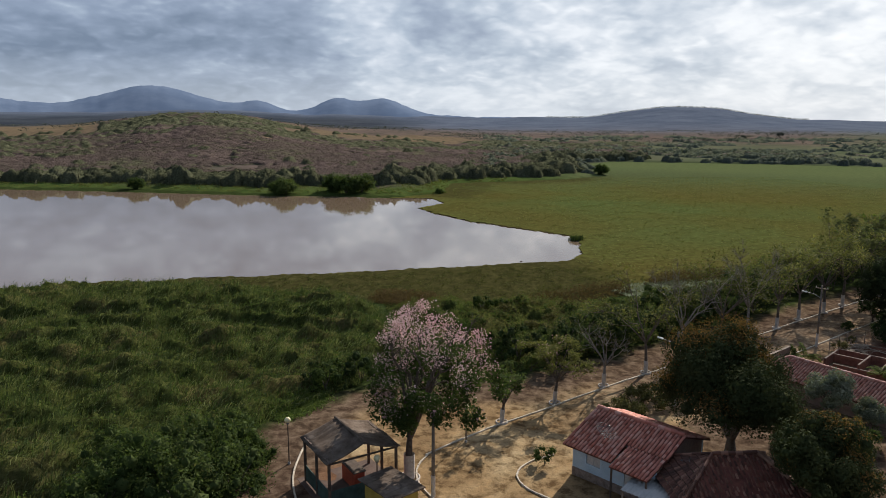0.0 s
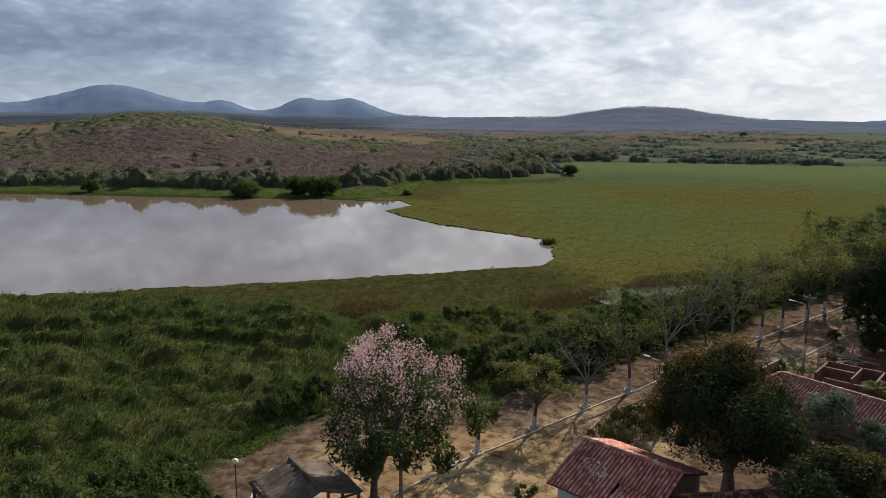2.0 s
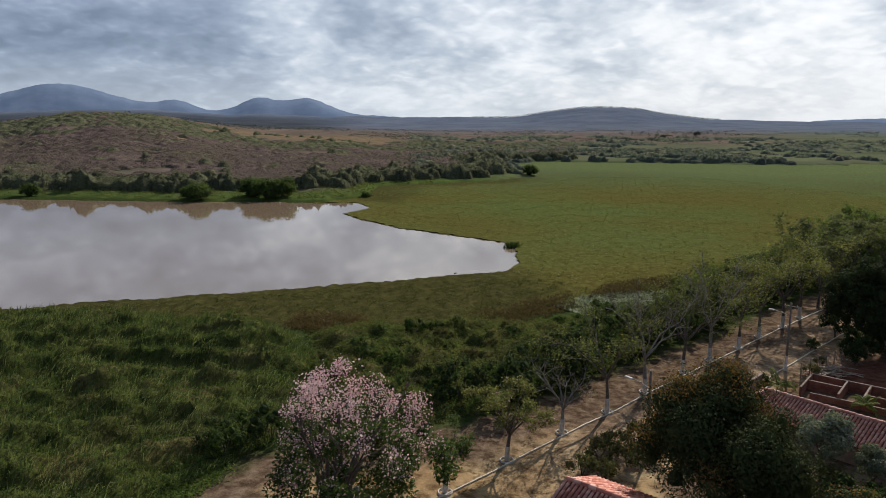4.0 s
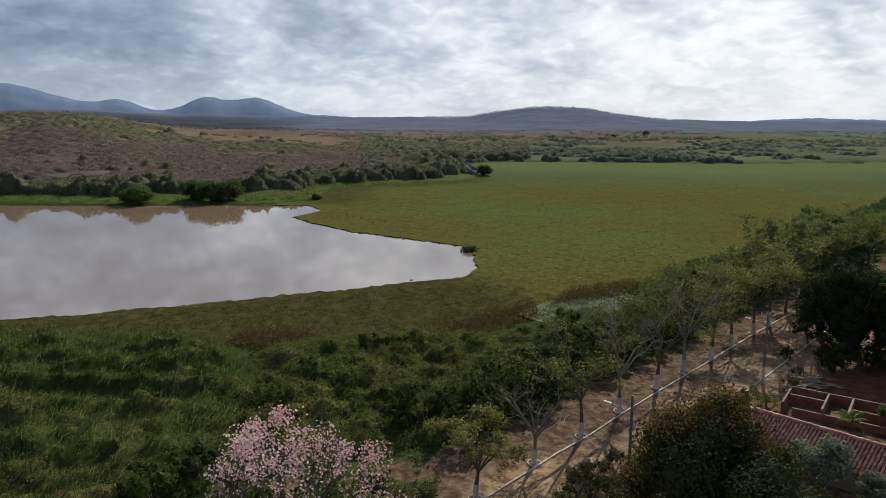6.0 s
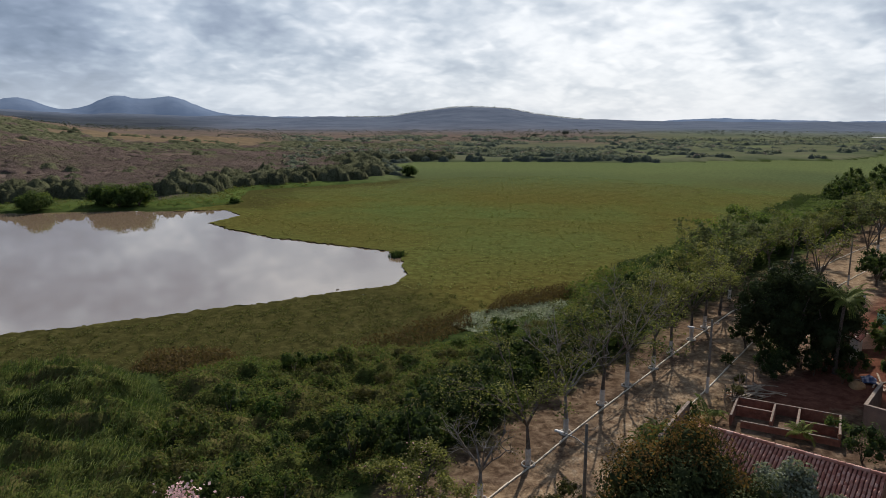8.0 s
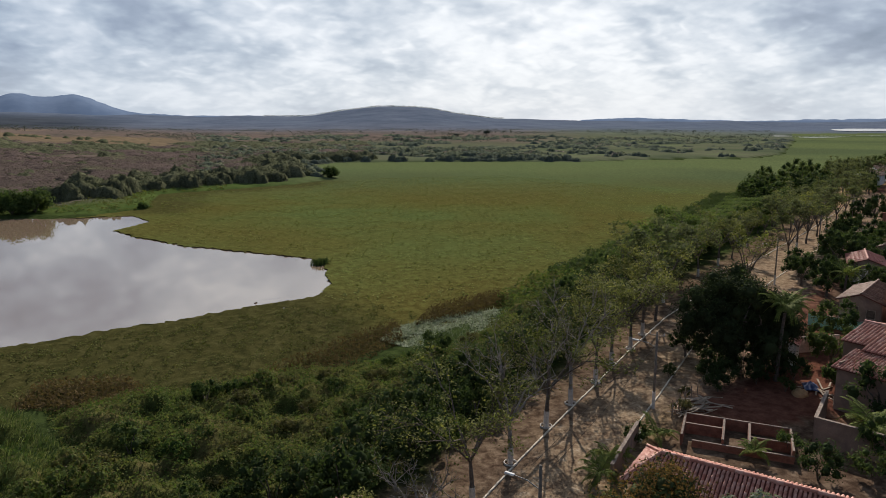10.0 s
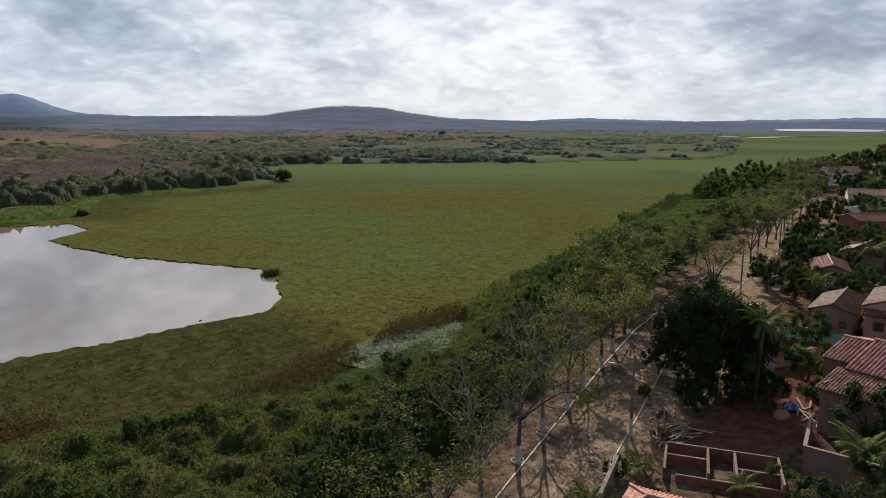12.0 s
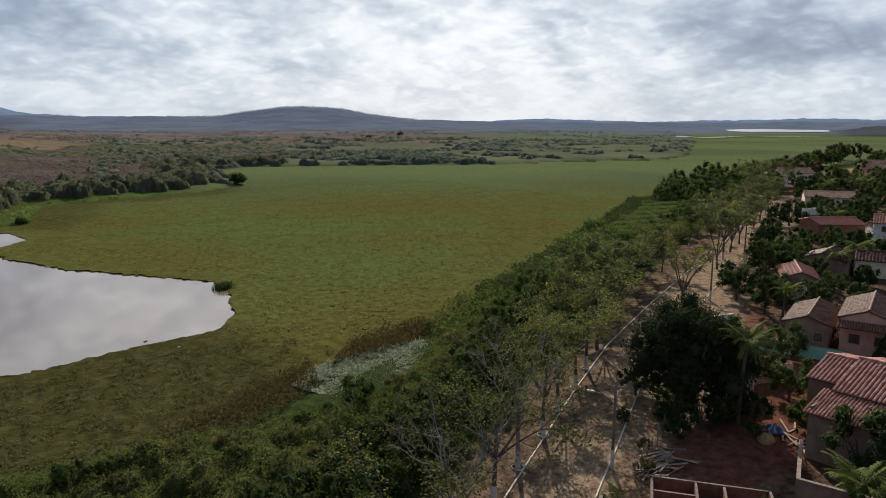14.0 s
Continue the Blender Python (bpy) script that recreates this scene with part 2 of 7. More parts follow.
M_PALE_WEED = leafy("pale_floating_weed", [(0.2, (0.10, 0.13, 0.06)), (0.5, (0.19, 0.225, 0.13)), (0.85, (0.36, 0.39, 0.30))], 0.5, 0.2, 0.0, 0.4, 0.6)
M_PALM = leafy("palm_leaves", [(0.1, (0.055, 0.08, 0.02)), (0.5, (0.125, 0.155, 0.038)), (0.9, (0.24, 0.25, 0.065))], 0.55, 0.3)
M_REED = leafy("reed_blades", [(0.25, (0.032, 0.052, 0.016)), (0.42, (0.064, 0.094, 0.027)), (0.55, (0.108, 0.126, 0.042)), (0.68, (0.17, 0.17, 0.080)), (0.85, (0.36, 0.37, 0.28))], 1.2, 0.34, 0.3, 0.55, 0.2, (1.0, 1.1, 0.75))
M_REED_GLINT = leafy("glint_pale_reed_tips", [(0.2, (0.12, 0.14, 0.06)), (0.5, (0.20, 0.22, 0.12)), (0.85, (0.34, 0.35, 0.23))], 0.5, 0.35)
# paler, bluer leaves: aerial haze is put into their colour
M_WOODS_HAZED = leafy("hazed_woods_leaves", [(0.2, (0.078, 0.090, 0.080)), (0.5, (0.098, 0.110, 0.094)), (0.85, (0.125, 0.134, 0.11))], 0.0, 0.1, 0.3, 0.3, 0.02)
M_SHRUB = leafy("marsh_shrub_leaves", [(0.25, (0.034, 0.060, 0.018)), (0.40, (0.066, 0.104, 0.030)), (0.55, (0.102, 0.124, 0.040)), (0.72, (0.125, 0.114, 0.050)), (0.85, (0.15, 0.13, 0.065))], 0.3, 0.38, 0.3, 0.35, 0.25)
M_SCRUB = leafy("dry_scrub", [(0.25, (0.080, 0.062, 0.058)), (0.45, (0.118, 0.090, 0.082)), (0.60, (0.112, 0.092, 0.076)), (0.8, (0.078, 0.080, 0.052))], 0.0, 0.2, 0.3, 0.2, 0.03, mottle=0.25)
M_WOODS = leafy("woods_leaves", [(0.2, (0.055, 0.068, 0.042)), (0.5, (0.085, 0.098, 0.058)), (0.85, (0.13, 0.136, 0.08))], 0.1, 0.15, 0.3, 0.3, 0.06, mottle=0.4)
M_WOODS_SHORE = leafy("shore_woods_leaves", [(0.2, (0.040, 0.050, 0.030)), (0.5, (0.064, 0.075, 0.042)), (0.85, (0.10, 0.106, 0.06))], 0.1, 0.15, 0.3, 0.25, 0.08, mottle=0.4)
M_ROSETTE = leafy("floating_leaves", [(0.15, (0.092, 0.094, 0.026)), (0.5, (0.135, 0.142, 0.045)), (0.85, (0.20, 0.22, 0.085))], 0.15, 0.3)
M_HERB = leafy("margin_herbs", [(0.15, (0.064, 0.070, 0.024)), (0.5, (0.098, 0.106, 0.037)), (0.85, (0.15, 0.158, 0.065))], 0.15, 0.3)


# ---------------------------------------------------------------- mesh helpers
def mesh_of(name, verts, blocks, mat, smooth=False):
    """A mesh out of an array of places and arrays of faces, each array with one count of corners."""
    me = bpy.data.meshes.new(name)
    verts = np.asarray(verts, np.float32)
    blocks = [np.asarray(b, np.int32) for b in blocks if len(b)]
    me.vertices.add(len(verts))
    me.vertices.foreach_set("co", verts.ravel())
    loops = np.concatenate([b.ravel() for b in blocks])
    sizes = np.concatenate([np.full(len(b), b.shape[1], np.int32) for b in blocks])
    me.loops.add(len(loops))
    me.loops.foreach_set("vertex_index", loops)
    me.polygons.add(len(sizes))
    me.polygons.foreach_set("loop_start", np.concatenate([[0], np.cumsum(sizes)[:-1]]).astype(np.int32))
    if smooth:
        me.polygons.foreach_set("use_smooth", np.ones(len(sizes), bool))
    me.update(calc_edges=True)
    me.validate()
    if mat:
        me.materials.append(mat)
    return me


def part_np(name, verts, blocks, mat, parent, label="", smooth=False):
    ob = new(name, mesh_of(name, verts, blocks, mat, smooth))
    ob.parent = parent
    return tagged(ob, label) if label else ob


def part(name, bm, mat, parent, label="", smooth=False):
    me = bpy.data.meshes.new(name)
    bm.to_mesh(me)
    bm.free()
    if smooth:
        for p in me.polygons:
            p.use_smooth = True
    me.materials.append(mat)
    ob = new(name, me)
    ob.parent = parent
    return tagged(ob, label) if label else ob


def box(bm, x0, y0, z0, x1, y1, z1, bevel=0.0):
    r = bmesh.ops.create_cube(bm, size=1.0, matrix=Matrix.Translation(((x0 + x1) / 2, (y0 + y1) / 2, (z0 + z1) / 2)) @ Matrix.Diagonal((abs(x1 - x0), abs(y1 - y0), abs(z1 - z0), 1)))
    if bevel:
        edges = {e for v in r["verts"] for e in v.link_edges}
        bmesh.ops.bevel(bm, geom=list(edges), offset=bevel, segments=1, affect="EDGES")


def boxes(*rows, bevel=0.0):
    bm = bmesh.new()
    for r in rows:
        box(bm, *r, bevel=bevel)
    return bm


def rod(bm, a, b, r0, r1=None, sides=8):
    """A tapered round bar from a to b."""
    a, b = Vector(a), Vector(b)
    m = Matrix.Translation((a + b) / 2) @ (b - a).to_track_quat("Z", "Y").to_matrix().to_4x4()
    bmesh.ops.create_cone(bm, cap_ends=True, segments=sides, radius1=r0, radius2=r0 if r1 is None else r1, depth=(b - a).length, matrix=m)


def tubes(paths, sides=6):
    """Tapered tubes along (points, radii) as arrays."""
    vs, fs, n = [], [], 0
    ang = np.linspace(0, 2 * np.pi, sides, endpoint=False)
    for pts, rad in paths:
        pts, rad = np.asarray(pts, float), np.asarray(rad, float)
        d = np.gradient(pts, axis=0)
        d /= np.linalg.norm(d, axis=1, keepdims=True) + 1e-9
        ref = np.where(np.abs(d[:, 2:3]) > 0.9, [[1.0, 0, 0]], [[0, 0, 1.0]])
        a = np.cross(d, ref)
        a /= np.linalg.norm(a, axis=1, keepdims=True) + 1e-9
        b = np.cross(d, a)
        ring = pts[:, None] + rad[:, None, None] * (np.cos(ang)[None, :, None] * a[:, None] + np.sin(ang)[None, :, None] * b[:, None])
        k = len(pts)
        vs.append(ring.reshape(-1, 3))
        i, j = np.meshgrid(np.arange(k - 1), np.arange(sides), indexing="ij")
        q = np.stack([i * sides + j, i * sides + (j + 1) % sides, (i + 1) * sides + (j + 1) % sides, (i + 1) * sides + j], -1).reshape(-1, 4)
        fs.append(q + n)
        n += k * sides
    return np.concatenate(vs), np.concatenate(fs)


def leaves(centres, size, rng, up=0.5, slim=0.5, out=None):
    """A pointed leaf, folded at its rib, at every centre; up: how far they lie flat."""
    n = len(centres)
    nrm = rng.normal(size=(n, 3)) * (1 - up) + np.array([0, 0, up * 1.5])
    if out is not None:
        nrm = out * 0.9 + rng.normal(size=(n, 3)) * 0.38 + np.array([0, 0, 0.15])
    nrm /= np.linalg.norm(nrm, axis=1, keepdims=True) + 1e-9
    a = np.cross(nrm, rng.normal(size=(n, 3)))
    a /= np.linalg.norm(a, axis=1, keepdims=True) + 1e-9
    b = np.cross(nrm, a)
    s = (np.asarray(size) * rng.uniform(0.6, 1.4, n))[:, None]
    c = np.asarray(centres)
    v = np.stack([c - a * s * 0.5, c + b * s * slim * 0.5 + nrm * s * 0.08, c + a * s * 0.5, c - b * s * slim * 0.5 + nrm * s * 0.08], 1).reshape(-1, 3)
    return v, np.arange(4 * n).reshape(-1, 4)


def merge(*packs):
    vs, fs, n = [], [], 0
    for v, f in packs:
        vs.append(v)
        fs.append(np.asarray(f) + n)
        n += len(v)
    return np.concatenate(vs), np.concatenate(fs)


def inside(poly, x, y):
    """Which places lie inside a polygon, and how far they are from its edge."""
    poly = np.asarray(poly, float)
    hit = np.zeros(x.shape, bool)
    near = np.full(x.shape, 1e18)
    for (x0, y0), (x1, y1) in zip(poly, np.roll(poly, -1, 0)):
        cond = (y0 > y) != (y1 > y)
        if y1 != y0:
            hit ^= cond & (x < (x1 - x0) * (y - y0) / (y1 - y0) + x0)
        L = (x1 - x0) ** 2 + (y1 - y0) ** 2 + 1e-9
        u = np.clip(((x - x0) * (x1 - x0) + (y - y0) * (y1 - y0)) / L, 0, 1)
        near = np.minimum(near, (x - x0 - u * (x1 - x0)) ** 2 + (y - y0 - u * (y1 - y0)) ** 2)
    return hit, np.sqrt(near)


def signed(poly, x, y):
    hit, d = inside(poly, x, y)
    return np.where(hit, d, -d)


def step(a, b, v):
    u = np.clip((v - a) / (b - a), 0, 1)
    return u * u * (3 - 2 * u)


def waves(x, y, size, seed=0, n=7):
    """A cheap smooth random field, about -1 to 1."""
    r = np.random.RandomState(seed)
    out = np.zeros(np.shape(x))
    for _ in range(n):
        a, ph, k = r.uniform(0, 2 * np.pi), r.uniform(0, 2 * np.pi), 2 * np.pi / (size * r.uniform(0.6, 1.6))
        out += np.sin(k * (np.cos(a) * x + np.sin(a) * y) + ph)
    return out / n ** 0.5 / 1.2


def along(line, spacing, start=0.0, end=None):
    """Places and headings at even steps along a polyline."""
    line = [Vector(p) for p in line]
    out, dist, goal = [], 0.0, start
    for a, b in zip(line, line[1:]):
        L = (b - a).length
        while goal <= dist + L and (end is None or goal <= end):
            p = a + (b - a) * ((goal - dist) / L)
            out.append((p.x, p.y, math.degrees(math.atan2(b.y - a.y, b.x - a.x))))
            goal += spacing
        dist += L
    return out


# ---------------------------------------------------------------- plan of the site
EYE = (3.0, -5.0)
TOWN = [(-3.0, -200), (-3.0, 28), (-1.3, 37), (1.4, 40.2), (6, 43), (15.5, 42.6), (23.6, 45.6), (32.7, 50.5), (42.5, 55), (55, 62), (80, 74), (125, 92), (165, 109), (215, 136), (300, 155), (700, 190), (700, -200)]
LAKE = [(-600, 420), (-220, 275), (-101, 230), (-63, 217), (-28, 203), (-12, 197), (4, 194), (19, 186.5), (29, 185), (31.2, 173), (27, 167.5), (23, 163), (25, 154), (31, 138), (38, 128), (45.5, 117), (45.8, 112), (43.2, 105), (41.2, 98), (37, 93.5), (29, 92.6), (19, 91.4), (3, 90), (-12, 89.2), (-26, 88.5), (-39, 86), (-80, 80), (-200, 60), (-600, 0)]
MAT = [(20, 188.5), (31, 196), (40, 221), (43, 232), (64, 237), (87, 243), (112, 260), (119, 285), (128, 335), (150, 357), (206, 330), (262, 296), (300, 300), (340, 288), (380, 275), (440, 296), (800, 515), (1250, 812), (1500, 760), (1480, 470), (830, 268), (420, 182), (300, 174), (262, 186), (167, 137), (138, 122), (94, 99), (73, 89), (60, 82), (52, 77), (40, 73), (30, 70), (18, 70), (5, 73), (-14, 80), (-40, 83), (-40, 100), (20, 100), (18, 150), (12, 184)]
NORTH = [(-2500, 900), (-600, 425), (-220, 280), (-101, 234), (-62, 226), (-12, 200), (6, 197.5), (20, 193), (35, 195), (40, 222), (43, 232), (64, 236), (87, 243), (112, 261), (118, 285), (127, 335), (150, 356), (206, 331), (262, 295), (300, 299), (340, 291), (380, 277), (440, 298), (800, 517), (1250, 815), (2000, 1400), (3500, 2600), (3500, 5000), (-2500, 5000)]
KERB = [(8.2, 32.6), (12, 35.2), (20.5, 39.9), (32.4, 46.5), (40.3, 50.8), (51, 56.6), (62.3, 62.4), (79, 69.3), (100, 77.4), (125, 86.8), (165, 103), (205, 122)]
KERB_TOWN = [(38.8, 44.8), (41.5, 46.3), (45.7, 48.5), (57.6, 55.1), (73, 61.6), (88.9, 67.8), (103.5, 73.3), (130, 83)]
GARDEN = [(21.5, 31.5), (25, 34.5), (31, 37.5), (34.5, 41.5), (40, 44.2), (47, 47.6), (56, 51.5), (60, 49), (48, 33), (38, 24), (28, 14), (22.5, 18), (25, 27)]


def terrain(x, y):
    """Height of the ground: bank and town level, lake bed, the far shore's hill, and the hills on the horizon."""
    x, y = np.asarray(x, float), np.asarray(y, float)
    town = signed(TOWN, x, y)
    lake = signed(LAKE, x, y)
    mat = signed(MAT, x, y)
    north = signed(NORTH, x, y)
    r = np.hypot(x - EYE[0], y - EYE[1])
    az = np.degrees(np.arctan2(x - EYE[0], y - EYE[1]))
    z = 0.35 + 1.15 * step(-9, 0.5, town)
    z = z + np.where(town > 0, 0.04 * waves(x, y, 9, 3) + 0.4 * step(60, 120, x) * step(2, 30, town), 0.12 * waves(x, y, 6, 4))
    wet = step(-1.0, 2.0, mat)
    z = z * (1 - wet) - 0.35 * wet
    z = np.where(lake > 0, -0.3 - 0.8 * step(0, 8, lake), z)
    crest = 3.0 + 23.0 * np.exp(-((az + 10) / 9.0) ** 2) + 13.0 * np.exp(-((az + 34) / 15.0) ** 2) + 5 * np.exp(-((az - 4) / 6.0) ** 2)
    hill = 0.9 + crest * step(0, 380, north) * (1 + 0.10 * waves(x, y, 160, 5)) + 0.5 * step(0, 20, north) * waves(x, y, 30, 6)
    z = np.where(north > 0, hill * step(-1, 7, north), z)
    # the land climbs to wooded hills far off
    above = 12 + 18 * np.exp(-((az - 27.0) / 4.6) ** 2) - 8 * step(30, 44, az) + 1 * step(56, 70, az) + 1.2 * waves(az * 10, az * 0, 60, 8)
    far = 20 + 2900 * above / 1231 * (1 + 0.006 * waves(x, y, 900, 9))
    bay = step(52, 57, az) * step(71, 66, az)
    z = z + (far - 8) * step(1750 + 1000 * bay, 2900 + 800 * bay, r) * step(-80, -60, az) * step(150, 120, az)
    spit = (13 + 2.5 * waves(x, y, 120, 10)) * step(65.9, 69.0, az) * step(100, 85, az) * step(1350, 1650, r) * step(2500, 1900, r)
    return z + spit


def ground_mesh():
    az = np.radians(np.concatenate([np.arange(-180, -42, 4.0), np.arange(-42, 80, 0.42), np.arange(80, 180, 4.0)]))
    rad = np.concatenate([[0.001, 6.0], np.geomspace(12, 130, 130), np.geomspace(133, 900, 90), np.geomspace(925, 4850, 45)])
    A, R = np.meshgrid(az, rad)
    x, y = EYE[0] + R * np.sin(A), EYE[1] + R * np.cos(A)
    z = terrain(x, y)
    v = np.stack([x, y, z], -1).reshape(-1, 3)
    m, n = len(az), len(rad)
    i, j = np.meshgrid(np.arange(n - 1), np.arange(m), indexing="ij")
    q = np.stack([i * m + j, (i + 1) * m + j, (i + 1) * m + (j + 1) % m, i * m + (j + 1) % m], -1).reshape(-1, 4)[:, ::-1]
    return v, q


def ground_material():
    """Beaten yellow earth in the town, wet dark marsh, dry grass and woods beyond the lake."""
    m, t = material("ground_earth")
    pos = nd(t, "ShaderNodeNewGeometry").outputs["Position"]
    zone = lambda k: nd(t, "ShaderNodeAttribute", attribute_name=k).outputs["Fac"]
    n1 = noise_tex(t, pos, 0.16, 6.0, 0.62, 0.4)
    n2 = noise_tex(t, pos, 1.3, 6.0, 0.65, 0.3)
    n3 = noise_tex(t, pos, 9.0, 4.0, 0.6)
    earth = ramp(t, n1, [(0.36, (0.19, 0.124, 0.068)), (0.5, (0.33, 0.232, 0.128)), (0.64, (0.43, 0.335, 0.205))])
    litter = ramp(t, n2, [(0.38, (0.30, 0.25, 0.21)), (0.52, (0.9, 0.88, 0.85)), (0.68, (1.15, 1.08, 1.0))])
    earth = mix(t, 0.85, earth, litter, "MULTIPLY")
    red = ramp(t, n2, [(0.35, (0.080, 0.034, 0.024)), (0.65, (0.155, 0.070, 0.048))])
    earth = mix(t, zone("red"), earth, red)
    pebble = noise_tex(t, pos, 5.5, 5.0, 0.7)
    grit = ramp(t, math_node(t, "ADD", math_node(t, "MULTIPLY", n2, 0.6), math_node(t, "MULTIPLY", pebble, 0.4)), [(0.38, (0.098, 0.065, 0.046)), (0.48, (0.19, 0.134, 0.092)), (0.56, (0.275, 0.205, 0.14)), (0.66, (0.43, 0.365, 0.29))])
    earth = mix(t, math_node(t, "MULTIPLY", zone("road"), 0.85), earth, grit)
    marsh = ramp(t, n2, [(0.35, (0.020, 0.030, 0.010)), (0.65, (0.045, 0.062, 0.020))])
    dry = ramp(t, noise_tex(t, pos, 0.016, 5.0, 0.62, 0.3), [(0.36, (0.090, 0.085, 0.066)), (0.46, (0.125, 0.098, 0.086)), (0.58, (0.14, 0.108, 0.092)), (0.68, (0.22, 0.165, 0.105))])
    dry = mix(t, 0.5, dry, ramp(t, noise_tex(t, pos, 0.12, 5.0, 0.7), [(0.4, (0.55, 0.6, 0.55)), (0.6, (1.2, 1.15, 1.1))]), "MULTIPLY")
    plain = ramp(t, noise_tex(t, pos, 0.012, 5.0, 0.6, 0.4), [(0.36, (0.072, 0.086, 0.052)), (0.46, (0.090, 0.105, 0.060)), (0.54, (0.105, 0.110, 0.070)), (0.64, (0.118, 0.134, 0.072))])
    dry = mix(t, zone("plain"), dry, plain)
    dry = mix(t, zone("ochre"), dry, ramp(t, n1, [(0.35, (0.12, 0.092, 0.062)), (0.65, (0.19, 0.142, 0.09))]))
    meadow = ramp(t, n1, [(0.35, (0.045, 0.072, 0.020)), (0.65, (0.085, 0.115, 0.034))])
    # distance haze is put into this blue-grey, blended in with range
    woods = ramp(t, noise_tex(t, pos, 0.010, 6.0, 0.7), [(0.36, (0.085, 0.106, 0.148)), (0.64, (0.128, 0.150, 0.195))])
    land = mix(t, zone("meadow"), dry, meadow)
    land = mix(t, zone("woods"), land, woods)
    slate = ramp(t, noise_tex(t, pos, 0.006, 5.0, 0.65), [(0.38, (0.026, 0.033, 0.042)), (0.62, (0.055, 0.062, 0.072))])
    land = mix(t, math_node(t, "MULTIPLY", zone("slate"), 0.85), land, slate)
    # brown leaf litter, with shade under trees and bushes put into its colour
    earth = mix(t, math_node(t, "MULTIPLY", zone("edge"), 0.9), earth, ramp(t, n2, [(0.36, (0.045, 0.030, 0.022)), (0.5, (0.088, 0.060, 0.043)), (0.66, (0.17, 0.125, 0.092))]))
    col = mix(t, zone("town"), marsh, earth)
    col = mix(t, zone("north"), col, land)
    col = mix(t, 0.4, col, ramp(t, n3, [(0.3, (0.6, 0.6, 0.6)), (0.7, (1.3, 1.3, 1.3))]), "MULTIPLY")
    b = nd(t, "ShaderNodeBump", {"Strength": 0.5, "Height": math_node(t, "ADD", n2, math_node(t, "MULTIPLY", n3, 0.3)), "Distance": 0.12})
    p = nd(t, "ShaderNodeBsdfPrincipled", {"Base Color": col, "Roughness": 1.0, "Specular IOR Level": 0.0, "Normal": b.outputs[0]})
    finish(t, p.outputs[0])
    return m


gv, gq = ground_mesh()
def ochre_strip(x, y):
    """Where bare ochre fields run along the far crest."""
    s = signed(NORTH, x, y)
    az = np.degrees(np.arctan2(x - EYE[0], y - EYE[1]))
    w = waves(x, y, 110, 99)
    return step(210, 235, s + 30 * w) * step(330, 300, s + 45 * w) * step(-6, -2, az) * step(15, 9, az) + step(230, 260, s + 20 * w) * step(-16, -18, az)


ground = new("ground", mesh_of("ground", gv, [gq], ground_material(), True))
tagged(ground, "beaten ochre earth, marsh bank and dry grassy hills", "ground", kind="structure")
gx, gy = gv[:, 0], gv[:, 1]
g_town, g_north = signed(TOWN, gx, gy), signed(NORTH, gx, gy)
g_r = np.hypot(gx - EYE[0], gy - EYE[1])
g_az = np.degrees(np.arctan2(gx - EYE[0], gy - EYE[1]))
kerb_band = inside(KERB + [(p[0] + 2.2 * (2 if p[0] > 45 else 1), p[1] - 4.1 * (2 if p[0] > 45 else 1)) for p in KERB[::-1]], gx, gy)
yard = inside([(44, 46.5), (47, 41), (53, 40), (66, 44), (70, 50), (62, 55), (52, 51)], gx, gy)
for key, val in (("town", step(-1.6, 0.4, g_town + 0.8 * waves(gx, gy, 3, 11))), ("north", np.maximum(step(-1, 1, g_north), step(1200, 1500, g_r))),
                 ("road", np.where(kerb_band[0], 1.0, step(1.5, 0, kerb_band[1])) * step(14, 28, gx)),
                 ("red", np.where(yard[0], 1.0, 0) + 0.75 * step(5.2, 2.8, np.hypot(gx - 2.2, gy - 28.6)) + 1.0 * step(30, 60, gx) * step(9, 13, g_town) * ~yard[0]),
                 # edge: litter and painted tree shade on the bank, gardens and village
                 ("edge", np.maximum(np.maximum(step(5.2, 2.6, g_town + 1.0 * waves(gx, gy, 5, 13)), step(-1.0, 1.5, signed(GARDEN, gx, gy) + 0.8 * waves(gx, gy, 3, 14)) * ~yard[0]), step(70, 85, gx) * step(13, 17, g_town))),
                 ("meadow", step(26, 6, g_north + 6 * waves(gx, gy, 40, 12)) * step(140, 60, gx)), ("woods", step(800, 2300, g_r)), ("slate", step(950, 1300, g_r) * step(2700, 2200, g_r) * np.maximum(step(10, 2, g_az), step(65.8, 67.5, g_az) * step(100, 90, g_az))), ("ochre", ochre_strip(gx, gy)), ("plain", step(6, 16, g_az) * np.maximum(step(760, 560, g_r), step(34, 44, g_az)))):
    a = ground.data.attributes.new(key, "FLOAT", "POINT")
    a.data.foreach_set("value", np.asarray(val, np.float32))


def ground_z(x, y):
    return float(terrain(np.array([x]), np.array([y]))[0])


